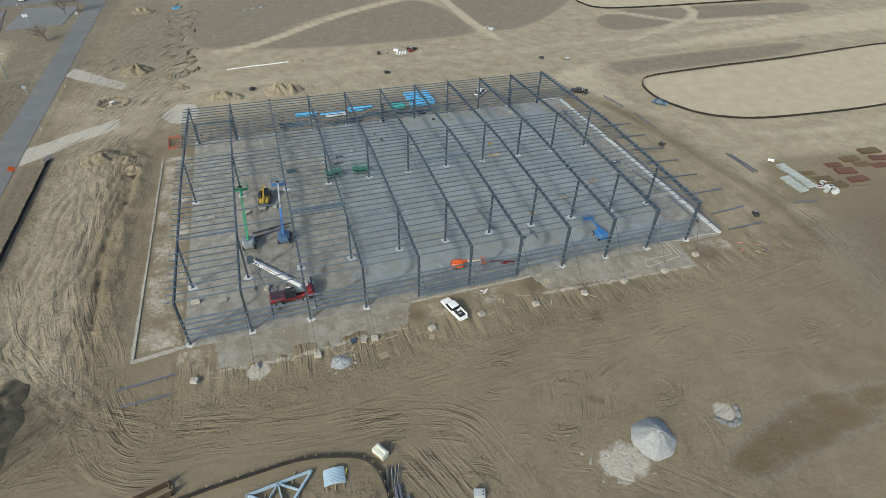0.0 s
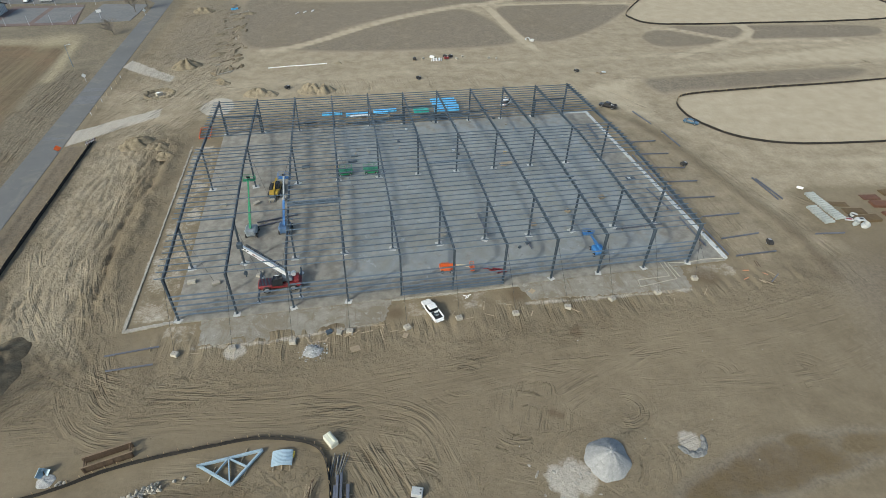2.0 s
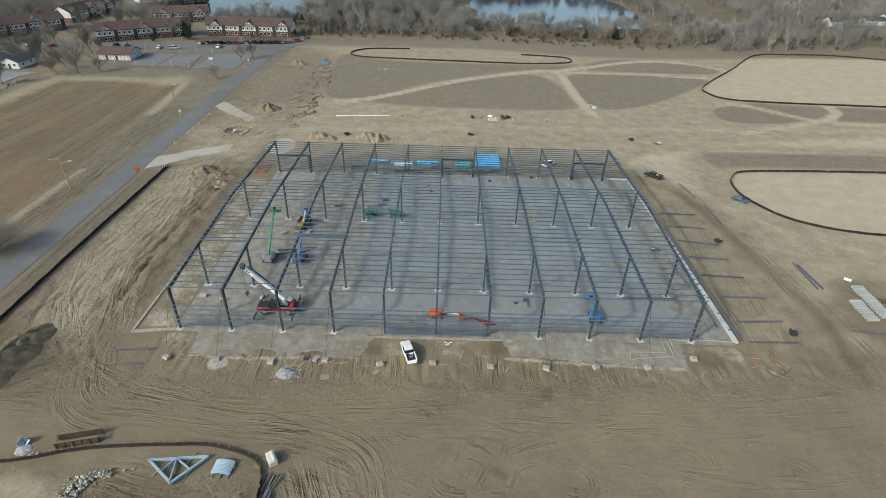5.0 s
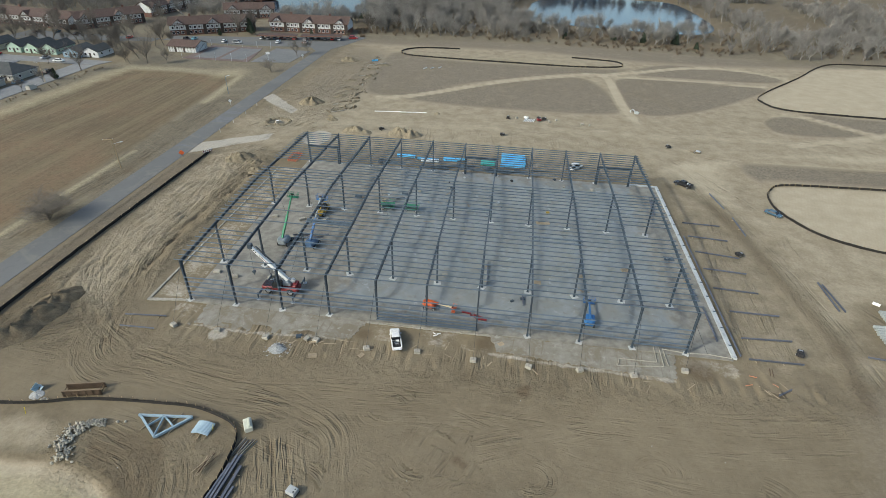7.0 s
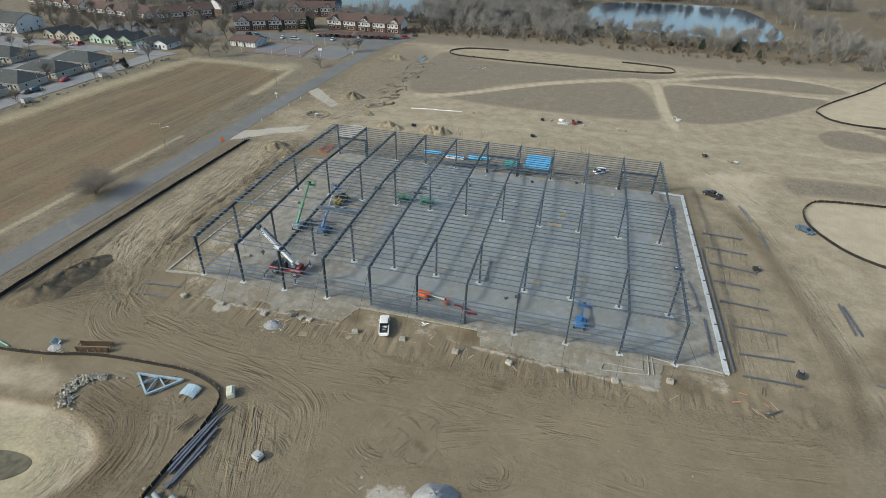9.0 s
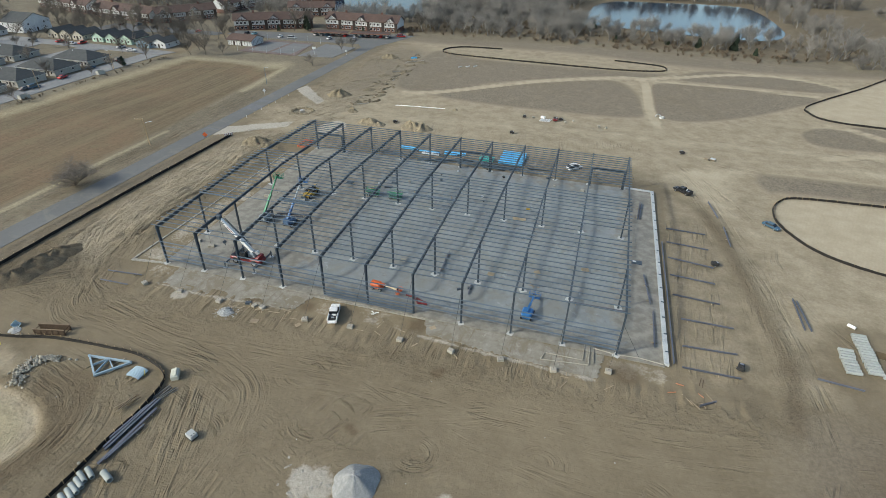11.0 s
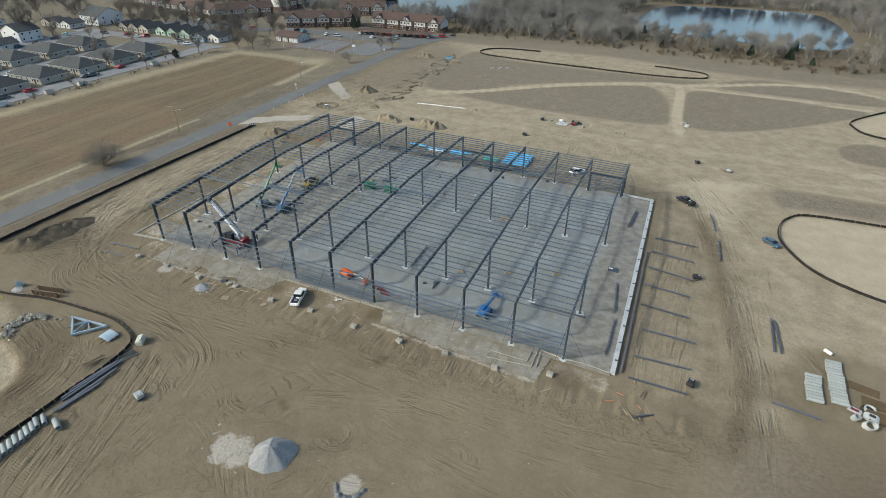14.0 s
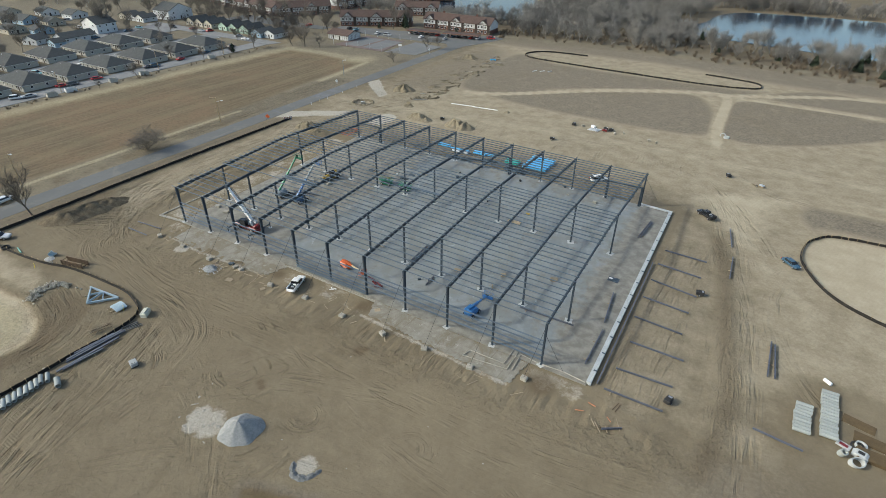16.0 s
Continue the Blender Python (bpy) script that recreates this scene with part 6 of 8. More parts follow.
for k, (x, y, rx, ry, turn) in enumerate(((70.0, -35.6, 1.0, 0.5, 120), (70.9, -36.4, 1.1, 0.55, 165), (72.0, -36.3, 1.0, 0.6, 20), (73.0, -35.4, 1.0, 0.5, 60), (73.4, -34.5, 0.7, 0.4, 80))):
    heap("gravel_mound", "low dark ridge of crushed stone round a scooped hollow", "gravel mound", x, y, rx, ry, 0.38, CRUSHED_DARK, turn, 0.5, 0.2, 31 + k, -0.25, "ridge of a scooped heap")
for x, y, rx, ry, h, mat, turn, lab in ((-25.8, -13.4, 6.0, 4.2, 2.0, EARTH_DARK, 60, "long dark heap of dug earth beside the road fence"), (-25.2, -9.0, 6.5, 4.4, 2.4, EARTH_DARK, 80, "long dark heap of dug earth beside the road fence"), (-24.8, -4.5, 5.5, 3.6, 2.0, EARTH_DARK, 70, "dark heap of dug earth beside the road fence"), (-21.0, 65.0, 5.0, 3.6, 2.4, EARTH, 30, "rough heap of dug earth near the road entrance"), (-15.5, 62.5, 3.4, 2.6, 1.5, EARTH, 70, "rough heap of dug earth near the road entrance"), (-13.2, 58.0, 3.0, 2.2, 1.2, EARTH, 10, "low heap of dug earth near the road entrance"), (5.6, 93.4, 4.4, 3.2, 2.2, SANDHEAP, 10, "tan sand heap behind the steel frame"), (9.5, 92.6, 2.6, 2.4, 1.2, SANDHEAP, 0, "low tan sand heap behind the steel frame"), (21.2, 93.6, 4.2, 3.6, 2.8, SANDHEAP, 0, "tan sand heap behind the steel frame"), (25.3, 93.2, 3.6, 3.2, 2.4, SANDHEAP, 40, "tan sand heap behind the steel frame"), (-18.6, 119.5, 5.2, 3.8, 2.9, EARTH, 20, "pointed heap of dug earth beside a trench"), (-22.6, 184.5, 4.8, 3.6, 2.2, EARTH, 0, "heap of dug earth far along the road")) + \
        ((-5.0, 103.0, 2.6, 2.0, 0.7, EARTH, 0, "low spoil heap along a trench"), (-10.2, 130.0, 3.2, 1.8, 0.9, EARTH, 40, "low spoil heap along a trench"), (-3.0, 124.0, 3.2, 1.4, 0.7, EARTH, 70, "low spoil heap along a trench"), (-12.5, 152.0, 3.8, 2.0, 0.8, EARTH, 30, "low spoil heap along a trench"), (-6.0, 160.0, 4.0, 2.0, 0.8, EARTH, 60, "low spoil heap along a trench"), (-4.0, 180.0, 4.0, 2.2, 0.8, EARTH, 20, "low spoil heap along a trench"), (-8.0, 172.0, 3.0, 2.0, 0.6, EARTH, 50, "low spoil heap along a trench")):
    heap("earth_mound", lab, "earth mound", x, y, rx, ry, h, mat, turn, 0.3 if mat is EARTH_DARK else 0.55, 0.25, int(x * 3 + y) % 97, -0.35, "earth heaps")
MURK = Nodes("murky_water")
MURK.done(MURK.mix(MURK.ramp(MURK.noise(0.5, 5, 0.65), 0.4, 0.6), (0.05, 0.043, 0.022), (0.115, 0.098, 0.055)), 0.55, 0, MURK.noise(2.0, 3), 0.01)
tagged(part("puddle", prism(smooth_line(PUDDLE, 4, True), -1.1, -0.86), MURK.m), "murky olive puddle in the bottom of a sand pit", "puddle", "", "structure")

# ---- rock pile ----
STONE = worn("pale_field_stone", (0.27, 0.25, 0.205), (0.42, 0.39, 0.32), 0.95, 0, 1.8, 0.3, 0.25, 0.03)
GRIT = worn("loose_crushed_stone", (0.25, 0.26, 0.265), (0.5, 0.51, 0.51), 0.9, 0, 2.5, 0.3)
stones = []
for k in range(6):
    bm = bmesh.new()
    bmesh.ops.create_icosphere(bm, subdivisions=1, radius=0.5)
    for v in bm.verts:
        v.co *= 1 + 0.5 * noise.noise(v.co * 2 + Vector((k * 5, 0, 0)))
        v.co.z *= 0.75
    stones.append(mesh("stone", bm, STONE))
rubble = thing("rubble", "loose pale crushed stones over a small grey heap", "rubble", "", "stuff")
bits = bmesh.new()
for k in range(260):
    a, d = rnd.uniform(0, 6.283), min(2.3, abs(rnd.gauss(0, 1.05)))
    h = max(0.0, 0.62 * (1 - d / 1.7))
    bmesh.ops.create_icosphere(bits, subdivisions=1, radius=rnd.uniform(0.06, 0.17), matrix=pose(21.4 + d * math.cos(a), -10.0 + 0.9 * d * math.sin(a), -0.17 + h, rnd.uniform(0, 90), rnd.uniform(0, 90)) @ Matrix.Diagonal((1, 0.7, 0.6, 1)))
part("stones", bits, GRIT, rubble)
rocks = thing("rock_pile", "curved pile of pale broken field stones on the soil", "rock pile", "", "", pose(0, 0, 0))
pile_line = smooth_line([(1.5, -35.0), (-0.4, -33.8), (-0.8, -32.0), (-0.5, -30.6), (0.6, -29.4), (2.6, -28.8)], 8)
for k in range(270):
    px, py = rnd.choice(pile_line)
    w = 0.75 if py < -30 else 0.5
    dx, dy = rnd.gauss(0, w), rnd.gauss(0, w * 0.7)
    s = rnd.uniform(0.24, 0.56)
    o = part("stone", rnd.choice(stones), None, rocks, "", pose(px + dx, py + dy, -0.1 + max(0, 0.55 - 0.4 * math.hypot(dx, dy)) * rnd.random(), rnd.uniform(0, 360), rnd.uniform(0, 360), rnd.uniform(0, 360)) @ Matrix.Diagonal((s, s, s * 0.8, 1)))
for x, y in ((-9.5, -26.3), (-9.0, -26.5), (-8.6, -26.2), (22.2, -43.4), (4.5, -28.3), (5.6, -28.1), (-9.2, -26.0)):
    tagged(part("stone", rnd.choice(stones), None, None, "", pose(x, y, -0.1, 0, 0, rnd.uniform(0, 360)) @ Matrix.Scale(0.5, 4)), "single pale field stone on the soil", "stone", "loose stones")

# ---- things round the embankment ----
RAIL = worn("scraped_rusty_rail", (0.15, 0.11, 0.07), (0.22, 0.165, 0.11), 0.9, 0, 1.4)
t = thing("trench_box", "rusty brown steel trench box, open above, lying on the soil", "trench box", "", "", pose(-4.1, -23.8, -0.25, 0, 0, 13.5) @ Matrix.Scale(0.87, 4))
for sy in (-1, 1):
    w = part("side_wall", box(-3.3, 3.3, sy * 0.85 - 0.07, sy * 0.85 + 0.07, 0, 1.35, 0.02), RUST, t)
    for k in range(6):
        part("rib", box(-3.1 + k * 1.22, -2.98 + k * 1.22, sy * 0.96 - 0.04, sy * 0.96 + 0.04, 0.05, 1.3), RUST, w)
    part("top_rail", box(-3.35, 3.35, sy * 0.85 - 0.11, sy * 0.85 + 0.11, 1.35, 1.43, 0.02), RAIL, t, "scraped paler top rail")
for sx in (-1, 1):
    for z in (0.3, 1.05):
        part("spreader", tube((sx * 3.0, -0.8, z), (sx * 3.0, 0.8, z), 0.09, 8), RUST, t)
t = thing("concrete_bucket", "pale blue steel hopper tipped over on spilled stone", "hopper", "", "", pose(-11.6, -24.3, 0.1, 62, 0, 30))
t.scale = (0.72, 0.72, 0.72)
bm = bmesh.new()
bmesh.ops.create_cone(bm, cap_ends=False, segments=4, radius1=0.3, radius2=1.25, depth=1.5)
bmesh.ops.solidify(bm, geom=bm.faces[:], thickness=0.05)
part("hopper", bm, worn("pale_blue_steel", (0.32, 0.42, 0.47), (0.45, 0.55, 0.6), 0.5), t)
part("chute", tube((0, 0, -1.1), (0, 0, -0.7), 0.28, 10), GALV, t)
heap("gravel_mound", "small spill of pale stone under a hopper", "gravel mound", -11.0, -25.5, 1.1, 1.0, 0.3, CRUSHED_WHITE, 0, 0.5, 0.2, 8, -0.22)
t = thing("roof_truss", "pale primed steel roof trusses stacked flat on timber", "roof truss", "", "", pose(0, 0, -0.05))
A, Bp, C = Vector((7.2, -26.9, 0)), Vector((11.5, -30.2, 0)), Vector((14.95, -26.05, 0))
TRUSS = worn("pale_blue_primer", (0.23, 0.325, 0.39), (0.34, 0.43, 0.49), 0.5, 0, 1.0)
for lift in (0.1, 0.32):
    z = Vector((0.12 * lift, 0.1 * lift, lift))
    D = A.lerp(C, 0.46)
    for name, p, q, w in (("chord", A, Bp, 0.26), ("chord", Bp, C, 0.26), ("chord", A.lerp(C, -0.03), C, 0.24), ("web_member", D, Bp.lerp(A, 0.05), 0.14), ("web_member", D, A.lerp(Bp, 0.5), 0.12), ("web_member", D, Bp.lerp(C, 0.5), 0.14)):
        part(name, bar(p + z, q + z, w, 0.16), TRUSS, t)
for p in (A.lerp(Bp, 0.4), Bp.lerp(C, 0.5), A.lerp(C, 0.7)):
    part("packer", box(-1.0, 1.0, -0.06, 0.06, -0.12, 0.03, 0.01), WOOD, t, "", Matrix.Translation(p) @ pose(0, 0, 0, 0, 0, 70))
t = thing("curved_sheets", "stack of arched pale blue corrugated steel sheets on timber", "steel sheets", "", "", pose(17.5, -27.75, -0.1, 0, 0, -4) @ Matrix.Scale(0.86, 4))
for k in range(5):
    bm = bmesh.new()
    rows = []
    for i in range(15):
        a = (i / 14 - 0.5) * 0.9
        rows.append([bm.verts.new((3.5 * math.sin(a), (j / 40 - 0.5) * 2.2 + 0.06 * k, 3.5 * math.cos(a) - 3.0 + 0.05 * k + 0.03 * math.sin(j * 1.57))) for j in range(41)])
    for p, q in zip(rows, rows[1:]):
        for j in range(40):
            bm.faces.new((p[j], p[j + 1], q[j + 1], q[j]))
    part("sheet", bm, TRUSS, t, "", None, True)
for x in (-1.2, 0, 1.2):
    part("packer", box(x - 0.06, x + 0.06, -1.8, 1.6, -0.02, 0.1, 0.01), WOOD, t)
PLASTIC = worn("cream_plastic_wrap", (0.48, 0.48, 0.39), (0.6, 0.6, 0.5), 0.5, 0, 1.0, 0.3, 0, 0.04)
t = thing("wrapped_crate", "cream plastic-wrapped crate with a raised ridge, standing on soil", "crate", "", "", pose(23.7, -26.2, -0.2, 0, 0, -58))
t.scale = (0.7, 0.7, 0.72)
part("wrapping", loft([ring(-1.45, 1.5, 0.15, 1.15, 0.12), ring(-1.3, 1.7, 0.15, 1.3, 0.12), ring(1.3, 1.7, 0.15, 1.3, 0.12), ring(1.45, 1.5, 0.15, 1.15, 0.12)]), PLASTIC, t)
part("ridge", box(-1.2, 1.2, 0.05, 0.5, 1.28, 1.6, 0.05), PLASTIC, t)
part("pallet", box(-1.5, 1.5, -0.9, 0.9, 0, 0.14, 0.01), WOOD, t)
for s in (-1, 1):
    part("post", box(s * 0.9 - 0.05, s * 0.9 + 0.05, 1.0, 1.3, 0.1, 0.2), WOOD, t)
t = thing("water_tank", "pale grey box tank with two caps standing on a dark skid", "tank", "", "", pose(33.9, -35.2, -0.2, 0, 0, -18) @ Matrix.Scale(0.74, 4))
part("tank", box(-0.95, 0.95, -0.75, 0.75, 0.25, 1.15, 0.1), worn("pale_grey_plastic", (0.3, 0.31, 0.31), (0.4, 0.42, 0.42), 0.6), t)
part("skid", box(-1.0, 1.0, -0.8, 0.8, 0, 0.25, 0.03), BLACK, t)
for y in (-0.3, 0.25):
    part("cap", tube((0.55, y, 1.15), (0.55, y, 1.22), 0.13, 12), BLACK, t)
for x, y in ((18.9, -27.6), (-9.8, -29.0)):
    tagged(part("marker_stake", tube((0, 0, -0.2), (0.25, 0.1, 1.1), 0.045, 6), worn("yellow_stake", (0.6, 0.5, 0.02), (0.7, 0.6, 0.04), 0.6), None, "", pose(x, y, 0)), "leaning yellow marker stake in the soil", "stake", "marker stakes")
for k in range(9):
    tagged(part("timber_pole", tube((-1.6, 0, 0), (1.6, 0, 0.04 * k), 0.05, 6), RUST if k % 2 else WOOD, None, "", pose(20.7 + rnd.uniform(-0.5, 0.5), -33.2 + rnd.uniform(-0.5, 0.5), 0.02 + 0.05 * k, 0, 0, rnd.uniform(55, 95))), "brown timber pole in a crossed heap", "pole", "heap of poles")
for k in range(12):
    tagged(part("steel_rod", tube((-1.5, 0, 0), (1.5, 0, 0), 0.045, 6), (BLACK, BLOCK, STEEL_DARK)[k % 3], None, "", pose(23.6 + 0.16 * k + rnd.uniform(-0.1, 0.1), -29.7 + rnd.uniform(-0.3, 0.3), -0.1, 0, 0, 82 + rnd.uniform(-8, 8) - k)), "grey steel rod lying beside the silt fence", "steel rod", "steel rods")
for a, b, h, w in (((24.4, -31.2), (23.6, -40.5), 0.3, 0.3), ((24.9, -31.0), (24.1, -40.8), 0.3, 0.3), ((25.6, -32.6), (24.9, -42.8), 0.22, 0.4), ((26.0, -35.6), (25.2, -42.0), 0.18, 0.3), ((24.0, -32.5), (23.2, -39.0), 0.3, 0.25)):
    laid_beam(a, b, -0.02, h, w, "grey-blue primed steel section lying beside the silt fence", "sections by the fence")
CONCRETE_PIPE = worn("grey_green_concrete_pipe", (0.26, 0.282, 0.268), (0.35, 0.37, 0.352), 0.85, 0, 1.2, 0.3, 0.08)


def pipe_mesh(length, r, wall=0.09):
    bm = bmesh.new()
    rows = []
    for x, rr in ((-length / 2, r), (length / 2 - 0.15, r), (length / 2 - 0.13, r * 0.94), (length / 2, r * 0.94), (length / 2, r - wall), (-length / 2, r - wall)):
        rows.append([bm.verts.new((x, rr * math.cos(a * math.pi / 10), rr * math.sin(a * math.pi / 10))) for a in range(20)])
    rows.append(rows[0])
    for p, q in zip(rows, rows[1:]):
        for k in range(20):
            bm.faces.new((p[k], p[(k + 1) % 20], q[(k + 1) % 20], q[k]))
    bmesh.ops.recalc_face_normals(bm, faces=bm.faces[:])
    return mesh("pipe", bm, CONCRETE_PIPE)


pipe_a, pipe_b, pipe_c = pipe_mesh(2.0, 0.35), pipe_mesh(2.25, 0.32), pipe_mesh(2.0, 0.44)
for k in range(16):
    tagged(part("concrete_pipe", pipe_a, None, None, "", pose(24.9 + rnd.uniform(-0.1, 0.1) - (0.35 if k == 1 else 0), -44.2 - k * 0.8, 0.12, 0, 0, -24 + rnd.uniform(-3, 3))), "grey-green concrete pipe in a row along the fence", "concrete pipe", "pipes along the fence")
tagged(part("concrete_pipe", pipe_c, None, None, "", pose(27.6, -44.0, 0.24, 0, 0, -22)), "wider grey-green concrete pipe lying apart", "concrete pipe")
for k in range(9):
    tagged(part("concrete_pipe", pipe_b, None, None, "", pose(129.2 + (0.25 if k > 5 else 0) + rnd.uniform(-0.08, 0.08), 7.4 + k * 0.72, 0.12, 0, 0, 2 + rnd.uniform(-2, 2))), "grey-green concrete pipe in a short row", "concrete pipe", "short row of pipes")
for k in range(15):
    tagged(part("concrete_pipe", pipe_b, None, None, "", pose(132.6 + 0.02 * k + rnd.uniform(-0.08, 0.08), 8.3 + k * 0.7, 0.12, 0, 0, 2 + rnd.uniform(-2, 2))), "grey-green concrete pipe in a long row", "concrete pipe", "long row of pipes")


def hoop(name, label, x, y, r, h, mat, squash=1.0, lean=0.0, turn=0.0):
    bm = bmesh.new()
    rows = []
    for z, rr in ((0, r), (h, r), (h, r - 0.16), (0, r - 0.16)):
        rows.append([bm.verts.new((rr * math.cos(a * math.pi / 14), rr * squash * math.sin(a * math.pi / 14), z)) for a in range(28)])
    rows.append(rows[0])
    for p, q in zip(rows, rows[1:]):
        for k in range(28):
            bm.faces.new((p[k], p[(k + 1) % 28], q[(k + 1) % 28], q[k]))
    bmesh.ops.recalc_face_normals(bm, faces=bm.faces[:])
    return tagged(part(name, bm, mat, None, "", pose(x, y, -0.2, lean, 0, turn)), label, "concrete ring", "concrete rings")


hoop("hose_coil", "black coil of hose lying beside the silt fence", -23.3, -28.3, 0.85, 0.5, BLACK)
tagged(part("plastic_pipe", tube((-1.4, 0, 0.1), (1.4, 0, 0.1), 0.13, 8), worn("teal_pipe", (0.12, 0.36, 0.3), (0.18, 0.46, 0.38), 0.5), None, "", pose(-19.9, -27.2, -0.2, 0, 0, -12)), "teal plastic pipe lying beside the silt fence", "plastic pipe")
RINGWHITE = worn("pale_cast_concrete", (0.36, 0.375, 0.372), (0.48, 0.495, 0.488), 0.85, 0, 1.2)
hoop("concrete_ring", "pale concrete manhole ring on the soil", 136.6, 8.9, 0.75, 0.45, RINGWHITE)
hoop("concrete_ring", "black rubber gasket ring under a pale ring", 136.2, 8.7, 0.85, 0.25, BLACK)
hoop("concrete_ring", "large pale oval concrete ring tipped on its side", 135.8, 5.2, 0.98, 0.9, RINGWHITE, 0.75, 25, 30)
hoop("concrete_ring", "short pale concrete pipe stub standing on end", 134.1, 6.0, 0.5, 1.0, CONCRETE_PIPE, 1, 20, 40)
t = thing("catch_basin", "pale cast concrete catch basin with an opening", "catch basin", "", "", pose(136.4, 6.9, -0.2, 0, 0, -15))
part("body", loft([ring(-1.0, 1.2, 0, 0.5, 0.1), ring(-0.6, 1.3, 0, 0.75, 0.1), ring(0.6, 1.3, 0, 0.75, 0.1), ring(1.0, 1.2, 0, 0.5, 0.1)]), RINGWHITE, t)
# black plate on the closed body, for the dark of the hollow
part("opening", box(-0.4, 0.4, -0.3, 0.3, 0.75, 0.77), BLACK, t)
t = thing("pallet", "pale frame pallet with a red insert on the soil", "pallet", "", "", pose(134.5, 7.9, -0.18, 0, 0, -20))
part("frame", box(-0.9, 0.9, -0.55, 0.55, 0, 0.14, 0.01), RINGWHITE, t)
part("insert", box(-0.55, 0.55, -0.25, 0.25, 0.14, 0.2), M_RED, t)
tagged(part("pipe_roll", tube((-0.65, 0, 0.25), (0.65, 0, 0.25), 0.3, 16), WHITE, None, "", pose(132.6, 20.7, -0.2, 0, 0, -38)), "white plastic roll lying on the soil", "roll")
RUST_OCHRE = worn("ochre_rusted_mesh", (0.075, 0.05, 0.022), (0.13, 0.088, 0.04), 0.95, 0, 0.9, 0.3, 0.1, 0.04)
RUST_RED = worn("red_brown_mesh", (0.08, 0.036, 0.02), (0.135, 0.062, 0.036), 0.95, 0, 0.9, 0.3, 0.1, 0.04)
for k, (x, y, l, w, h) in enumerate(((136.7, 13.4, 5.0, 2.2, 0.12), (138.2, 10.4, 5.6, 2.4, 0.3), (138.6, 7.2, 6.2, 2.6, 0.75), (146.4, 11.6, 5.6, 2.6, 0.8), (146.2, 14.8, 5.0, 2.2, 0.3), (152.6, 15.8, 5.6, 2.4, 0.6), (153.6, 13.0, 5.0, 2.4, 0.4), (161.2, 17.5, 6.5, 2.6, 0.8), (146.2, 7.9, 5.8, 2.4, 0.6), (160.8, 14.1, 6.0, 2.4, 0.6), (157.6, 11.4, 5.0, 2.2, 0.5))):
    t = thing("mesh_stack", "stack of rusty reinforcing mats on the soil", "mesh stack", "rusty mesh stacks", "", pose(x, y, -0.2, 0, 0, -12 + 5 * (k % 3)) @ Matrix.Scale(0.84, 4))
    mat = RUST_RED if k in (3, 4, 8, 9, 10) else RUST_OCHRE
    layers = max(1, int(h / 0.14))
    for j in range(layers):
        o = rnd.uniform(-0.15, 0.15)
        part("mat", box(-l / 2 + o, l / 2 + o, -w / 2 - o * 0.5, w / 2 - o * 0.5, j * 0.14, j * 0.14 + 0.1, 0.0), mat, t)
    for px in (-l * 0.3, l * 0.3):
        part("packer", box(px - 0.08, px + 0.08, -w / 2 - 0.15, w / 2 + 0.15, -0.06, 0.0), WOOD, t)

# ---- small plant round the site ----


def generator(x, y, turn, mat, label):
    t = thing("generator", label, "generator", "generators", "", pose(x, y, -0.2, 0, 0, turn))
    t.scale = (0.75, 0.75, 0.75)
    part("housing", box(-1.0, 1.0, -0.65, 0.65, 0.35, 1.25, 0.08), mat, t)
    part("lamp_panel", box(-0.5, 0.1, -0.45, 0.45, 1.25, 1.4, 0.03), BLACK, t)
    part("hatch", box(0.35, 0.8, -0.4, 0.4, 1.25, 1.28), RIM, t)
    for sy in (-1, 1):
        wheel(t, -0.1, sy * 0.75, 0.33, 0.2)
    part("tow_bar", bar((1.0, 0, 0.45), (1.9, 0, 0.4), 0.1, 0.1), STEEL_DARK, t)


for x, y, r in ((111.3, 2.9, 75), (110.9, 34.7, 10), (14.2, 96.2, 40), (56.3, 116.3, 90), (55.0, 98.8, 10), (108.6, 98.4, 120), (67.3, 117.6, 0), (69.2, 117.4, 20)):
    generator(x, y, r, BLACK, "black towable generator standing on the soil")
generator(67.4, 115.8, 10, M_RED, "red towable generator beside white pipes")
for k in range(7):
    tagged(part("plastic_pipe", tube((-1.4, 0, 0.15), (1.4, 0, 0.15), 0.16, 8), WHITE, None, "", pose(62.3 + 0.55 * k, 115.6, -0.2, 0, 0, 78)), "short white plastic pipe in a row", "plastic pipe", "row of white pipes")
for x, y, w in ((62.8, 118.2, 0.8), (71, 115.4, 0.45), (73.5, 117.5, 0.4), (82.5, 114.8, 0.5), (85, 114.2, 0.35), (59.4, 117.0, 0.5)):
    tagged(part("supply_box", box(-w, w, -w * 0.6, w * 0.6, 0, 0.6, 0.05), WHITE if w > 0.7 else BLOCK, None, "", pose(x, y, -0.2, 0, 0, rnd.uniform(0, 180))), "pale box of supplies on the soil", "box", "supply boxes")
for a, b in (((7.4, 114.2), (17.0, 115.6)), ((16.4, 115.2), (26.4, 116.3))):
    tagged(part("white_pipe", tube((*a, -0.05), (*b, -0.05), 0.17, 10), WHITE), "long white plastic pipe lying on the haul road", "pipe", "long white pipes")
heap("earth_mound", "small tan heap with a pale rag on top", "earth mound", 30.3, 116.4, 1.4, 1.1, 0.8, SANDHEAP, 0, 0.3, 0.2, 5, -0.3, "earth heaps")
hoop("concrete_ring", "pale concrete manhole ring standing by the weeds", 102.7, 133.4, 0.9, 0.6, RINGWHITE, 1, 60, 10)
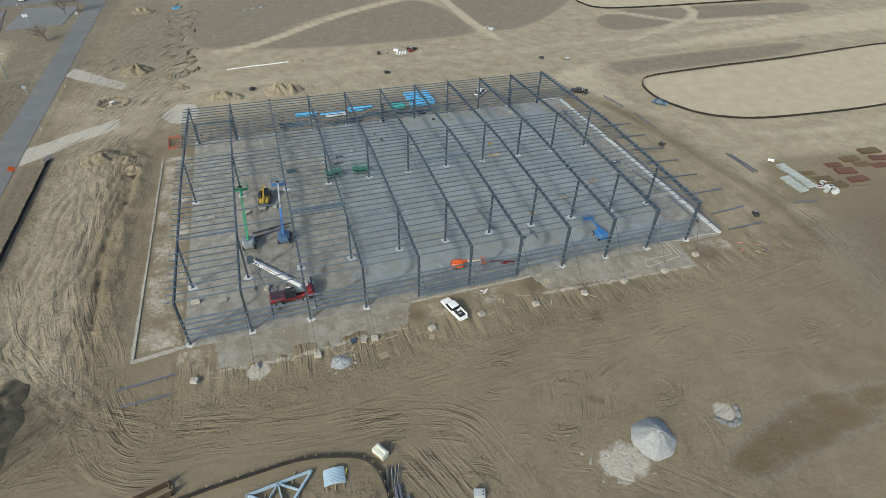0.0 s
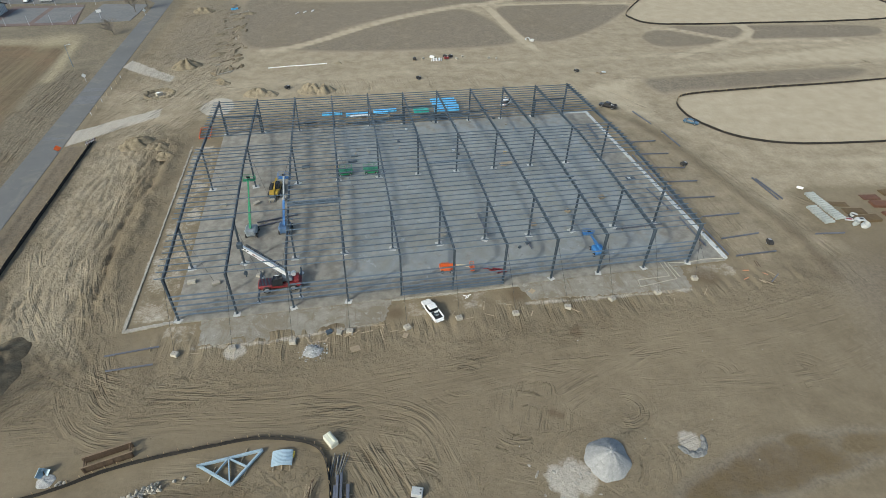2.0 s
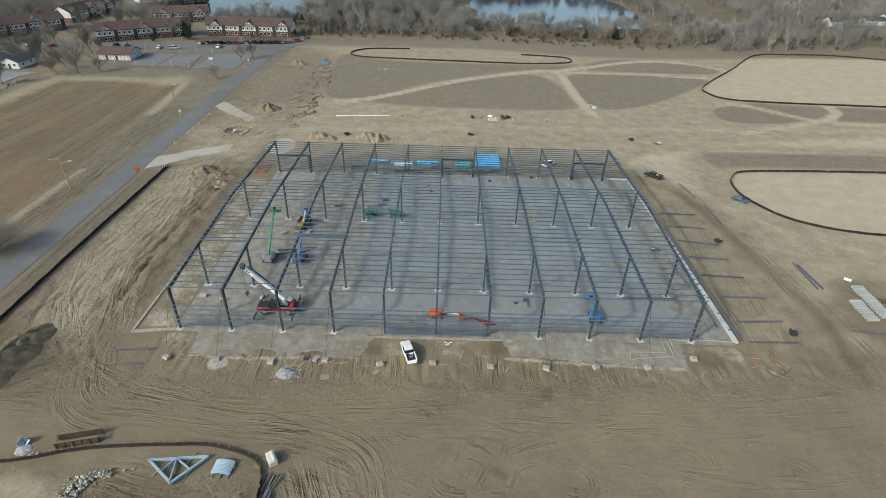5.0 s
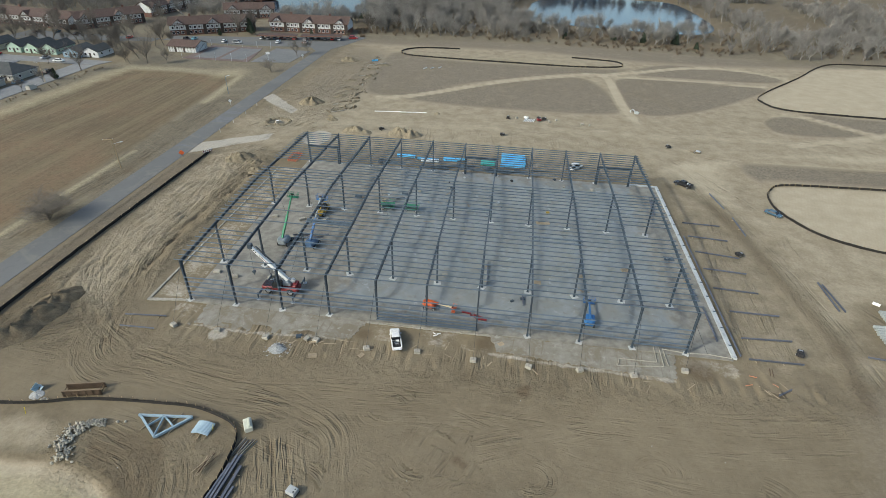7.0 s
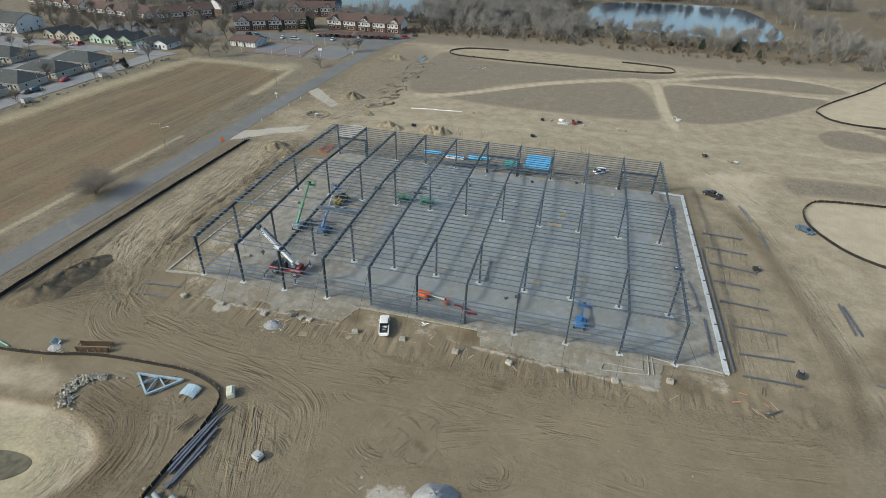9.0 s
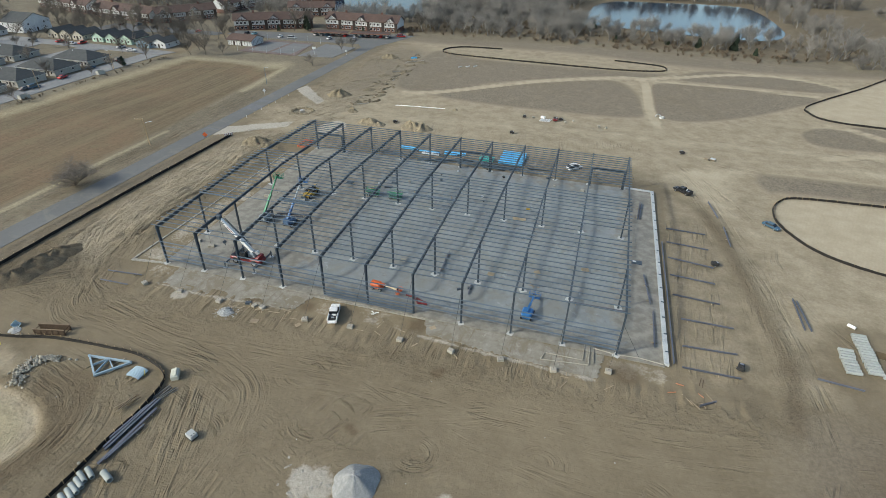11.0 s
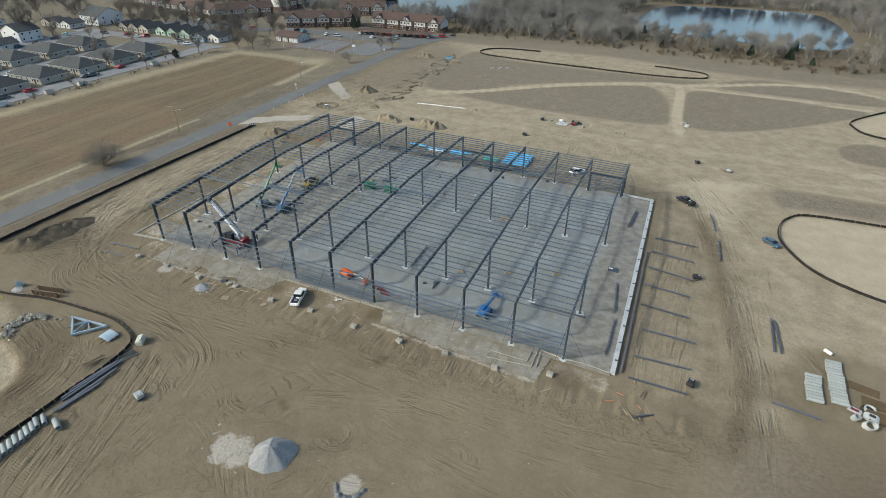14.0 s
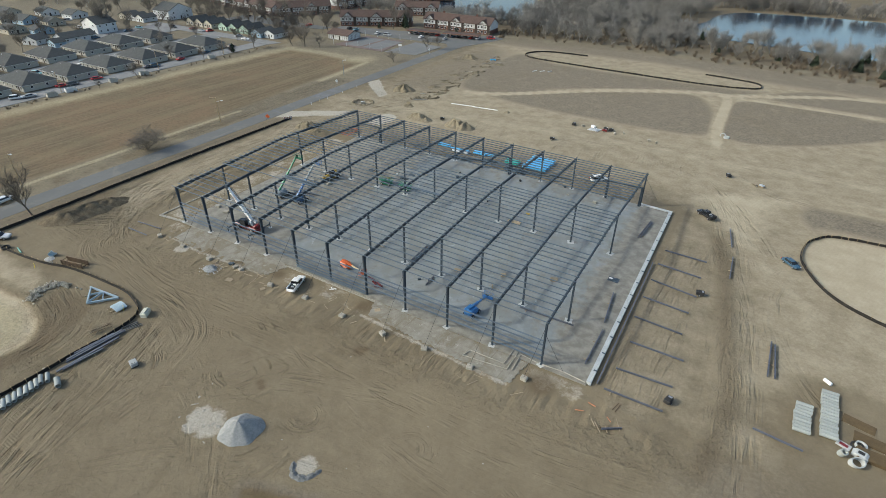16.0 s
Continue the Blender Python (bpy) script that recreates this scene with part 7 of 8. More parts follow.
hoop("concrete_ring", "pale concrete manhole ring lying by the weeds", 104.0, 131.8, 0.9, 0.6, RINGWHITE)
t = thing("trailer", "low tan utility trailer with a pale grey load", "trailer", "", "", pose(116.5, 96.2, -0.2, 0, 0, -25) @ Matrix.Scale(0.75, 4))
part("bed", box(-2.2, 2.2, -0.9, 0.9, 0.4, 0.6, 0.03), WOOD, t)
part("load", box(0.2, 2.0, -0.6, 0.6, 0.6, 1.0, 0.1), GALV, t)
for sy in (-1, 1):
    wheel(t, 0, sy * 0.95, 0.34, 0.22)
t = thing("manhole", "pale concrete box with white lid ringed by dug soil", "manhole", "", "", pose(-22.7, 97.3, -0.75, 0, 0, 40))
part("chamber", box(-0.9, 0.9, -0.55, 0.55, 0, 0.9, 0.05), BLOCK, t)
part("lid", box(-0.7, 0.2, -0.4, 0.4, 0.9, 0.96), WHITE, t)
for k in range(16):
    a = k / 16 * 2 * math.pi
    heap("earth_mound", "low ridge of soil round a manhole pit", "earth mound", -22.6 + 4.0 * math.cos(a), 97.2 + 3.6 * math.sin(a), 1.3, 0.8, 0.5, EARTH, math.degrees(a) + 90, 0.4, 0.2, k + 60, -0.32, "ridge round the pit")
for k in range(44):     # timbers, pipes and clods along the trench beside the road
    u = rnd.random()
    x, y = -4 - 6 * u + rnd.gauss(0, 2.2), 104 + 90 * u + rnd.gauss(0, 2)
    plank(x, y, rnd.uniform(1.2, 4.5), rnd.uniform(30, 100), rnd.uniform(0.15, 0.4), 0.2, -0.2, "timber shoring plank along a dug trench", mat=(WOOD, BLOCK, EARTH_DARK, EARTH)[k % 4], group="shoring timbers")
for k in range(26):
    u = rnd.random()
    heap("earth_mound", "dark clod of earth along a dug trench", "earth mound", -4 - 6 * u + rnd.gauss(0, 3.5), 102 + 92 * u, rnd.uniform(0.8, 2.2), rnd.uniform(0.5, 1.0), rnd.uniform(0.3, 0.8), EARTH_DARK if k % 2 else EARTH, rnd.uniform(0, 180), 0.6, 0.1, k + 200, -0.3, "clods along the trench")
t = thing("blue_trench_box", "pale blue steel trench shield standing by a trench", "trench box", "", "", pose(-10.6, 186.5, -0.2, 0, 0, 25) @ Matrix.Scale(0.62, 4))
part("panel", box(-2.4, 2.4, -0.5, 0.5, 0, 1.1, 0.05), WRAP_BLUE, t)
part("strut", bar((-1.0, -0.4, 1.1), (2.5, 0.8, 3.0), 0.3, 0.3), STEEL_DARK, t)
for k in range(3):
    tagged(part("plastic_pipe", tube((-1.3, 0, 0.2), (1.3, 0, 0.2), 0.16, 8), WHITE, None, "", pose(15.5 + 3.2 * k, 178 + k * 1.5, -0.2, 0, 0, 62)), "white plastic pipe standing among weeds", "plastic pipe", "white pipes in the weeds")
# pit with orange safety netting at the corner
NET = worn("orange_safety_net", (0.4, 0.085, 0.04), (0.54, 0.13, 0.06), 0.7)
t = thing("safety_fence", "orange plastic safety netting round a small pit", "safety fence", "", "", pose(-5.5, 68.4, -0.2, 0, 0, 3) @ Matrix.Diagonal((0.85, 0.85, 0.7, 1)))
for p, q in (((-1.6, -3.3), (1.6, -3.3)), ((1.6, -3.3), (1.6, 3.3)), ((1.6, 3.3), (-1.6, 3.3)), ((-1.6, 3.3), (-1.6, -3.3))):
    bm = bmesh.new()
    for z in (0.15, 0.35, 0.55, 0.75, 0.95):
        bar((*p, z), (*q, z), 0.03, 0.07, bm)
    d = (Vector(q) - Vector(p)).length
    for k in range(int(d / 0.35)):
        c = Vector(p).lerp(Vector(q), (k + 0.5) / int(d / 0.35))
        bar((c.x, c.y, 0.1), (c.x, c.y, 1.0), 0.05, 0.03, bm)
    part("netting", bm, NET, t)
    part("post", tube((*p, 0), (*p, 1.15), 0.04, 6), STAKE, t)
tagged(part("pit", box(-1.0, 1.0, -2.3, 2.3, 0, 0.06, 0.02), EARTH_DARK, None, "", pose(-5.5, 68.4, -0.2, 0, 0, 3)), "dark freshly dug pit floor inside safety netting", "pit")
t = thing("road_barricade", "red and white striped road barricade by the verge", "barricade", "", "", pose(-32.2, 66.6, -0.2, 0, 0, 60))
for z in (0.5, 0.95):
    b = part("board", box(-1.5, 1.5, -0.03, 0.03, z, z + 0.3), WHITE, t)
    for k in range(5):
        part("stripe", box(-1.4 + k * 0.62, -1.1 + k * 0.62, -0.036, 0.036, z + 0.004, z + 0.296), M_RED, b)
for x in (-1.2, 1.2):
    part("leg", bar((x, -0.4, 0), (x, 0.4, 0.05), 0.08, 0.08), STEEL_DARK, t)
    part("upright", box(x - 0.04, x + 0.04, 0.036, 0.09, 0, 1.3), STEEL_DARK, t)
t = thing("road_sign", "orange diamond roadworks sign on a low stand", "road sign", "", "", pose(-38.2, 62.8, -0.1, 0, 0, 20))
part("panel", box(-0.6, 0.6, -0.02, 0.02, -0.6, 0.6, 0.0), M_ORANGE, t, "", pose(0, 0, 1.25, 0, 45, 0))
for x in (-0.5, 0.5):
    part("leg", bar((x, -0.3, 0), (0, 0, 0.8), 0.06, 0.06), STEEL_DARK, t)
for y, x in ((109.2, -45.9), (181, -44.8)):
    t = thing("road_sign", "pale diamond road sign seen from behind on a post", "road sign", "road signs", "", pose(x, y, -0.1, 0, 0, 10))
    part("post", tube((0, 0, 0), (0, 0, 2.4), 0.04, 8), GALV, t)
    part("panel", box(-0.5, 0.5, -0.02, 0.02, -0.5, 0.5), GALV, t, "", pose(0, -0.06, 2.0, 0, 45, 0))
for k in range(7):
    tagged(part("traffic_post", tube((0, 0, 0), (0, 0, 1.0), 0.06, 8), STAKE if k % 2 else GALV, None, "", pose(-37.2 + 0.1 * k, 84 + k * 4.5, -0.1)), "short weathered delineator post at the road edge", "post", "delineator posts")


def lamp_post(x, y, h, arm, turn, wood=False):
    t = thing("street_lamp" if not wood else "utility_pole", "slender grey street lamp with one arm on the verge" if not wood else "tall timber utility pole with a short crossarm", "street lamp" if not wood else "utility pole", "poles along the road", "", pose(x, y, -0.2, 0, 0, turn))
    part("pole", tube((0, 0, 0), (0, 0, h), 0.13, 8, 0.08), STAKE if wood else STEEL, t)
    part("arm", tube((0, 0, h - 0.3), (arm, 0, h + 0.1), 0.05, 6), GALV, t)
    part("lamp_head", box(arm - 0.1, arm + 0.6, -0.15, 0.15, h, h + 0.16, 0.03), GALV, t)


t = thing("utility_pole", "weathered timber utility pole with a crossarm and a lamp arm", "utility pole", "poles along the road", "", pose(-50.9, 52.6, -0.2, 0, 0, 20))
part("pole", tube((0, 0, 0), (0, 0, 8.6), 0.15, 8, 0.1), STAKE, t)
part("crossarm", box(-2.4, 0.3, -0.07, 0.07, 8.35, 8.5, 0.01), STAKE, t)
for x in (-2.2, -1.2, 0.2):
    part("insulator", tube((x, 0, 8.5), (x, 0, 8.68), 0.05, 6), GALV, t)
part("arm", tube((0, 0, 7.1), (1.9, 0, 7.6), 0.05, 6), GALV, t)
part("lamp_head", box(1.8, 2.5, -0.15, 0.15, 7.52, 7.68, 0.03), GALV, t)
lamp_post(-54.0, 123.4, 7.0, 1.2, 0)
lamp_post(-47.6, -12.5, 11.5, 1.4, 0, True)
lamp_post(-133.5, 86, 8.0, 1.2, 180, True)
lamp_post(-133.0, 42, 8.0, 1.2, 180, True)
lamp_post(-132.0, 122, 8.0, 1.2, 180, True)

# ---- water ----
n = Nodes("pond_water")
WATER = n.done(n.mix(n.ramp(n.noise(0.02, 4, 0.6), 0.35, 0.65), (0.014, 0.027, 0.048), (0.022, 0.042, 0.07)), 0.1, 0, n.noise(1.6, 4, 0.6), 0.015)
for poly, lab in ((POND_E, "dark blue pond behind bare trees"), (POND_W, "dark blue pond behind the apartment houses")):
    tagged(part("water", prism(smooth_line(poly, 4, True), -0.75, -0.55), WATER), lab, "pond", "", "structure")

# ---- paving ----
PAVING = worn("worn_grey_paving", (0.165, 0.165, 0.163), (0.23, 0.228, 0.222), 0.9, 0, 0.08, 0.3)
COURT = worn("faded_court", (0.125, 0.13, 0.13), (0.17, 0.168, 0.16), 0.9, 0, 0.1, 0.3)
COURT_RED = worn("faded_red_court", (0.12, 0.085, 0.074), (0.16, 0.115, 0.098), 0.9, 0, 0.1, 0.3)
for name, poly, mat, lab in (
        ("pavement_street", [(-142.5, -60), (-132.5, -60), (-131, 150), (-141, 150)], PAVING, "grey paved street before the bungalows"),
        ("pavement_lane", [(-182, -40), (-168, -40), (-168, 150), (-182, 150)], PAVING, "pale paved lane between the bungalows"),
        ("pavement_cross", [(-240, 150.5), (-131, 150.5), (-128, 158), (-240, 160)], PAVING, "pale paved lane before the green cottages"),
        ("pavement_court", [(-67, 171.5), (-49, 174), (-47.5, 198), (-66, 200)], COURT, "pale paved yard beside the tennis court"),
        ("pavement_rear", [(-215, 190), (-135, 200), (-135, 208), (-190, 209), (-215, 212)], ASPHALT, "asphalt car park before the apartment houses"),
        ("pavement_green", [(-235, 88), (-206, 88), (-206, 150), (-235, 150)], PAVING, "pale paved drive among houses")):
    tagged(part(name, prism(poly, -0.3, -0.06), mat), lab, "pavement", "", "structure")
court = tagged(part("pavement_tennis", prism([(-101, 171), (-68, 171), (-73, 199), (-100, 199)], -0.3, -0.04), COURT_RED), "faded red tennis court surround", "tennis court", "", "structure")
for x0, x1 in ((-97, -85.5), (-83.5, -72)):
    tagged(part("playing_area", box(x0, x1, 174, 196, -0.04, -0.034), COURT, court), "faded grey playing area")
for x in (-101, -92, -84, -76, -68.5):
    for y in (171, 199):
        tagged(part("fence_post", tube((x, y, -0.1), (x, y, 3.4), 0.05, 6), GALV), "tall grey tennis court fence post", "post", "court fence posts")
t = thing("basketball_hoop", "pale basketball backboard on a bent pole", "basketball hoop", "", "", pose(-60.0, 176.0, -0.1, 0, 0, 200))
part("pole", tube((0, 0, 0), (0, 0, 3.2), 0.07, 8), GALV, t)
part("backboard", box(-0.9, 0.9, -0.5, -0.45, 2.7, 3.8), WHITE, t)

# ---- houses ----
ROOF_DARK = worn("dark_shingle", (0.036, 0.04, 0.04), (0.062, 0.066, 0.066), 0.9, 0, 0.5, 0.3, 0.12, 0.02)
ROOF_BROWN = worn("brown_shingle", (0.06, 0.038, 0.03), (0.095, 0.06, 0.048), 0.9, 0, 0.5, 0.3, 0.1, 0.02)
SIDING = worn("cream_siding", (0.34, 0.33, 0.29), (0.43, 0.415, 0.37), 0.8, 0, 0.4, 0.3, 0.1)
SIDING_WHITE = worn("white_siding", (0.5, 0.51, 0.51), (0.62, 0.63, 0.62), 0.8, 0, 0.4, 0.3, 0.1)
SIDING_GREEN = worn("mint_siding", (0.32, 0.44, 0.36), (0.4, 0.52, 0.43), 0.8, 0, 0.4, 0.3, 0.1)
SIDING_TAN = worn("tan_siding", (0.34, 0.31, 0.25), (0.42, 0.39, 0.32), 0.8, 0, 0.4, 0.3, 0.1)
SIDING_BLUE = worn("blue_siding", (0.2, 0.3, 0.38), (0.28, 0.38, 0.46), 0.8, 0, 0.4, 0.3, 0.1)
BRICK = worn("red_brown_brick", (0.12, 0.06, 0.045), (0.18, 0.09, 0.065), 0.9, 0, 0.8, 0.3, 0.1)
BEAM = worn("dark_timber_trim", (0.03, 0.022, 0.018), (0.05, 0.036, 0.03), 0.8, 0, 1.0)


def window(parent, x, y, z, w, h, face):
    """A window in a wall; face: the heading its outside looks to, in degrees."""
    b = part("window", box(-w / 2, w / 2, -0.06, 0.02, -h / 2, h / 2), WHITE, parent, "", pose(x, y, z, 0, 0, face + 90))
    part("pane", box(-w / 2 + 0.1, w / 2 - 0.1, -0.075, -0.06, -h / 2 + 0.1, h / 2 - 0.1), GLASS, b)


def hip_house(label, m, L, W, wall, roof_mat, h=2.7, rise=3.2, group="bungalows"):
    """A bungalow, its length along x, with a hipped roof and overhanging eaves."""
    t = thing("house", label, "house", group, "", m)
    part("wall", box(-L / 2, L / 2, -W / 2, W / 2, 0, h), wall, t)
    bm = bmesh.new()
    e = 0.6
    lo = [bm.verts.new((sx * (L / 2 + e), sy * (W / 2 + e), h - 0.05)) for sx, sy in ((-1, -1), (1, -1), (1, 1), (-1, 1))]
    hi = [bm.verts.new((sx * max(0.4, (L - W) / 2 + 0.6), 0, h + rise)) for sx in (-1, 1)]
    bm.faces.new(lo[::-1])
    for f in ((lo[0], lo[1], hi[1], hi[0]), (lo[1], lo[2], hi[1]), (lo[2], lo[3], hi[0], hi[1]), (lo[3], lo[0], hi[0])):
        bm.faces.new(f)
    part("roof", bm, roof_mat, t)
    part("fascia", box(-L / 2 - e, L / 2 + e, -W / 2 - e, W / 2 + e, h - 0.22, h - 0.06), SIDING_WHITE, t)
    k = int(L / 3.4)
    for i in range(k):
        x = (i + 0.5) / k * L - L / 2
        window(t, x, -W / 2, 1.5, 1.0, 1.1, -90)
    for y in (-W / 4, W / 5):
        window(t, L / 2, y, 1.5, 1.1, 1.1, 0)
    part("door", box(-0.5, 0.5, -W / 2 - 0.05, -W / 2 + 0.02, 0, 2.05), BEAM, t, "", pose(L * 0.32, 0, 0))
    for x, y in ((1.5, 1.2), (-2.0, -1.6)):
        part("vent_pipe", tube((x, y, h + 0.6), (x, y, h + rise * 0.75 + 0.6), 0.09, 6), GALV, t)
    return t


def gable_house(label, m, L, W, wall, roof_mat, h=2.7, rise=2.2, group="cottages", storeys=1):
    """A house with its ridge along y and a gable end with door and windows at -y."""
    t = thing("house", label, "house", group, "", m)
    outline = [(-W / 2, 0), (W / 2, 0), (W / 2, h), (0, h + rise), (-W / 2, h)]
    part("wall", loft([[(x, s * L / 2, z) for x, z in outline] for s in (-1, 1)]), wall, t)
    for s in (-1, 1):
        e, k = 0.45, rise / (W / 2)
        pts = [(0, h + rise + 0.02), (s * (W / 2 + e), h - e * k + 0.02), (s * (W / 2 + e), h - e * k + 0.2), (0, h + rise + 0.22)]
        part("roof", loft([[(x, yy * (L / 2 + 0.4), z) for x, z in pts] for yy in (-1, 1)]), roof_mat, t)
    for st in range(storeys):
        z = 1.5 + st * 2.7
        for x in (-W * 0.28, W * 0.28):
            window(t, x, -L / 2, z, 1.1, 1.2, -90)
        for i in range(int(L / 4)):
            y = (i + 0.5) / int(L / 4) * L - L / 2
            window(t, W / 2, y, z, 1.1, 1.1, 0)
            window(t, -W / 2, y, z, 1.1, 1.1, 180)
    part("door", box(-0.5, 0.5, -L / 2 - 0.05, -L / 2 + 0.02, 0, 2.05), BEAM, t)
    return t


for k in range(-3, 6):
    hip_house("single-storey cream bungalow with dark hipped roof beside a street", pose(-154.6, 40.2 + 17.35 * k, -0.1, 0, 0, 0), 20.5, 13.0, SIDING, ROOF_DARK)
for k in range(-3, 4):
    hip_house("single-storey cream bungalow with dark hipped roof on a back lane", pose(-194.4, 70.2 + 17.8 * k, -0.1), 20.5, 13.5, SIDING, ROOF_DARK)
for k, (x, mat) in enumerate(((-213, SIDING_TAN), (-204.5, SIDING_TAN), (-196, SIDING_TAN), (-182.5, SIDING_GREEN), (-173.5, SIDING_GREEN), (-164, SIDING_GREEN))):
    gable_house("small %s cottage with dark gabled roof in a row" % ("mint green" if mat is SIDING_GREEN else "tan"), pose(x, 170, -0.1), 13, 7.2, mat, ROOF_DARK)
for x, y, L, W, mat, st, r, lab in ((-240, 122, 12, 15, SIDING_WHITE, 2, 0, "white two-storey house with grey roof"), (-227, 100, 18, 10, SIDING_WHITE, 1, 0, "long white low house with grey roof"), (-249, 158, 10, 8, SIDING_WHITE, 1, 0, "pale terraced cottage with grey roof"), (-258, 158, 10, 8, SIDING_WHITE, 1, 0, "pale terraced cottage with grey roof"), (-267, 158, 10, 8, SIDING_TAN, 1, 0, "pale terraced cottage with grey roof"), (-246, 176, 16, 18, SIDING_WHITE, 2, 90, "large pale house behind the terrace"), (-219, 86, 6, 7, SIDING_BLUE, 1, 0, "small blue shed-like house"), (-236, 84, 9, 9, SIDING_WHITE, 1, 20, "white cottage with grey roof"), (-262, 100, 10, 10, SIDING_BLUE, 1, 80, "blue-grey house with dark roof"), (-278, 92, 11, 10, SIDING_TAN, 1, 90, "tan house with dark roof"), (-285, 118, 12, 10, SIDING_TAN, 1, 85, "tan house with dark roof"), (-304, 112, 12, 11, SIDING_BLUE, 1, 95, "grey-blue house with dark roof")) + \
        ((-318, 108, 12, 11, SIDING_TAN, 1, 80, "tan house with dark roof"), (-300, 140, 12, 11, SIDING_WHITE, 1, 90, "white house with dark roof"), (-270, 70, 11, 10, SIDING_TAN, 1, 90, "tan house with dark roof"), (-252, 64, 11, 10, SIDING_WHITE, 1, 0, "white house with dark roof"), (-325, 135, 13, 11, SIDING_WHITE, 1, 80, "white house with dark roof"), (-345, 120, 13, 11, SIDING_TAN, 1, 90, "tan house with dark roof"), (-250, 44, 11, 10, SIDING_TAN, 1, 90, "tan house with dark roof"), (-150, 166, 12, 8, SIDING_BLUE, 1, 0, "small blue-grey cottage with pale porch"), (-142, 168, 11, 8, SIDING_WHITE, 1, 0, "small white cottage with dark roof")):
    gable_house(lab, pose(x, y, -0.1, 0, 0, r), L, W, mat, ROOF_DARK, 2.7 * st, W * 0.22, "far houses", st)


def apartment(label, a, b, units, brick=True):
    """A two-storey row in half-timber style from a to b: gables, dark panels for shaded stair recesses, brick below and
    pale plaster above.
    """
    a, b = Vector((*a, 0)), Vector((*b, 0))
    d = b - a
    L = d.length
    t = thing("apartment_building", label, "apartment building", "half-timbered apartment houses", "", Matrix.Translation((*((a + b) / 2).xy, -0.1)) @ pose(0, 0, 0, 0, 0, math.degrees(math.atan2(d.y, d.x))))
    D, h = 11.0, 5.6
    part("lower_wall", box(-L / 2, L / 2, 0, D, 0, 2.6), BRICK if brick else SIDING_WHITE, t, "red-brown brick lower storey")
    part("upper_wall", box(-L / 2 - 0.1, L / 2 + 0.1, -0.25, D + 0.1, 2.6, h), SIDING_WHITE, t, "white plastered upper storey")
    for s, y in ((-1, -0.9), (1, D + 0.9)):
        pts = [(D / 2, h + 3.1), (y, h - 0.25), (y, h - 0.05), (D / 2, h + 3.35)]
        part("roof", loft([[(xx * (L / 2 + 0.6), yy, z) for yy, z in pts] for xx in (-1, 1)]), ROOF_BROWN, t)
    for s in (-1, 1):
        part("end_gable", loft([[(s * (L / 2 - 0.02 + o), yy, z) for yy, z in ((0, h - 0.1), (D, h - 0.1), (D / 2, h + 3.0))] for o in (0, 0.15)]), SIDING_WHITE, t)
    w = L / units
    for u in range(units):
        x = -L / 2 + (u + 0.5) * w
        if u % 2 == 0:
            g = part("front_gable", loft([[(x - 3.2, yy, h - 0.3), (x + 3.2, yy, h - 0.3), (x, yy, h + 2.3)] for yy in (-0.55, 3.6)]), SIDING_WHITE, t)
            for s in (-1, 1):
                part("gable_roof", loft([[(x, yy, h + 2.35), (x + s * 3.8, yy, h - 0.6), (x + s * 3.8, yy, h - 0.38), (x, yy, h + 2.6)] for yy in (-1.0, 4.2)]), ROOF_BROWN, g)
            part("timber", box(x - 0.1, x + 0.1, -0.6, -0.5, h - 0.3, h + 2.1), BEAM, g)
            part("timber", box(x - 2.0, x + 2.0, -0.61, -0.52, h + 0.5, h + 0.68), BEAM, g)
        # a dark panel on the wall gives the shade of a stair recess
        part("stair_shade", box(x + w / 2 - 0.9 - (0.9 if u == units - 1 else 0), x + w / 2 + 0.9 - (0.9 if u == units - 1 else 0), -0.3, 0.2, 0.1, h - 0.35), BEAM, t, "dark panel for the shade of an open stair recess")
        for k in range(int(w / 2.4)):
            xx = x - w / 2 + 1.6 + k * 2.3
            if abs(xx - (x + w / 2)) < 1.6:
                continue
            window(t, xx, -0.25, 4.1, 1.2, 1.3, -90)
            window(t, xx, 0.0, 1.4, 1.4, 1.4, -90)
            part("timber", box(xx + 1.0, xx + 1.16, -0.29, -0.25, 2.65, h - 0.3), BEAM, t)
        part("timber", box(x - w / 2 + 0.1, x + w / 2 - 1.0, -0.3, -0.25, 2.6, 2.82), BEAM, t)
    for u in range(2):
        x = (u - 0.5) * L * 0.5
        part("chimney", box(x - 0.5, x + 0.5, D / 2 - 0.4, D / 2 + 0.4, h + 2.2, h + 4.4), BRICK, t)
    return t


apartment("two-storey half-timbered apartment house with brown roof beside the car park", (-133, 215), (-94, 238), 5)
apartment("two-storey half-timbered apartment house with brown roof at the road's end", (-86, 240), (-40, 241), 5)
apartment("two-storey half-timbered apartment house with brown roof behind trees", (-246, 224), (-194, 216), 6)
apartment("two-storey half-timbered apartment house with brown roof behind trees", (-190, 217), (-168, 246), 4)
apartment("two-storey half-timbered apartment house with brown roof behind trees", (-174, 262), (-170, 312), 6)
apartment("two-storey half-timbered apartment house with brown roof farther back", (-310, 240), (-254, 227), 6)
apartment("two-storey half-timbered apartment house with brown roof farther back", (-162, 320), (-128, 352), 5)
apartment("two-storey half-timbered apartment house with brown roof farther back", (-128, 268), (-100, 280), 3)
# clubhouse and carports
t = thing("clubhouse", "white clubhouse with brown gabled roof on the grass", "clubhouse", "", "", pose(-107.0, 187.2, -0.1, 0, 0, 0))
part("wall", loft([[(x, yy, z) for yy, z in ((-5.5, 0), (5.5, 0), (5.5, 2.8), (0, 4.6), (-5.5, 2.8))] for x in (-7.2, 7.2)]), SIDING_WHITE, t)
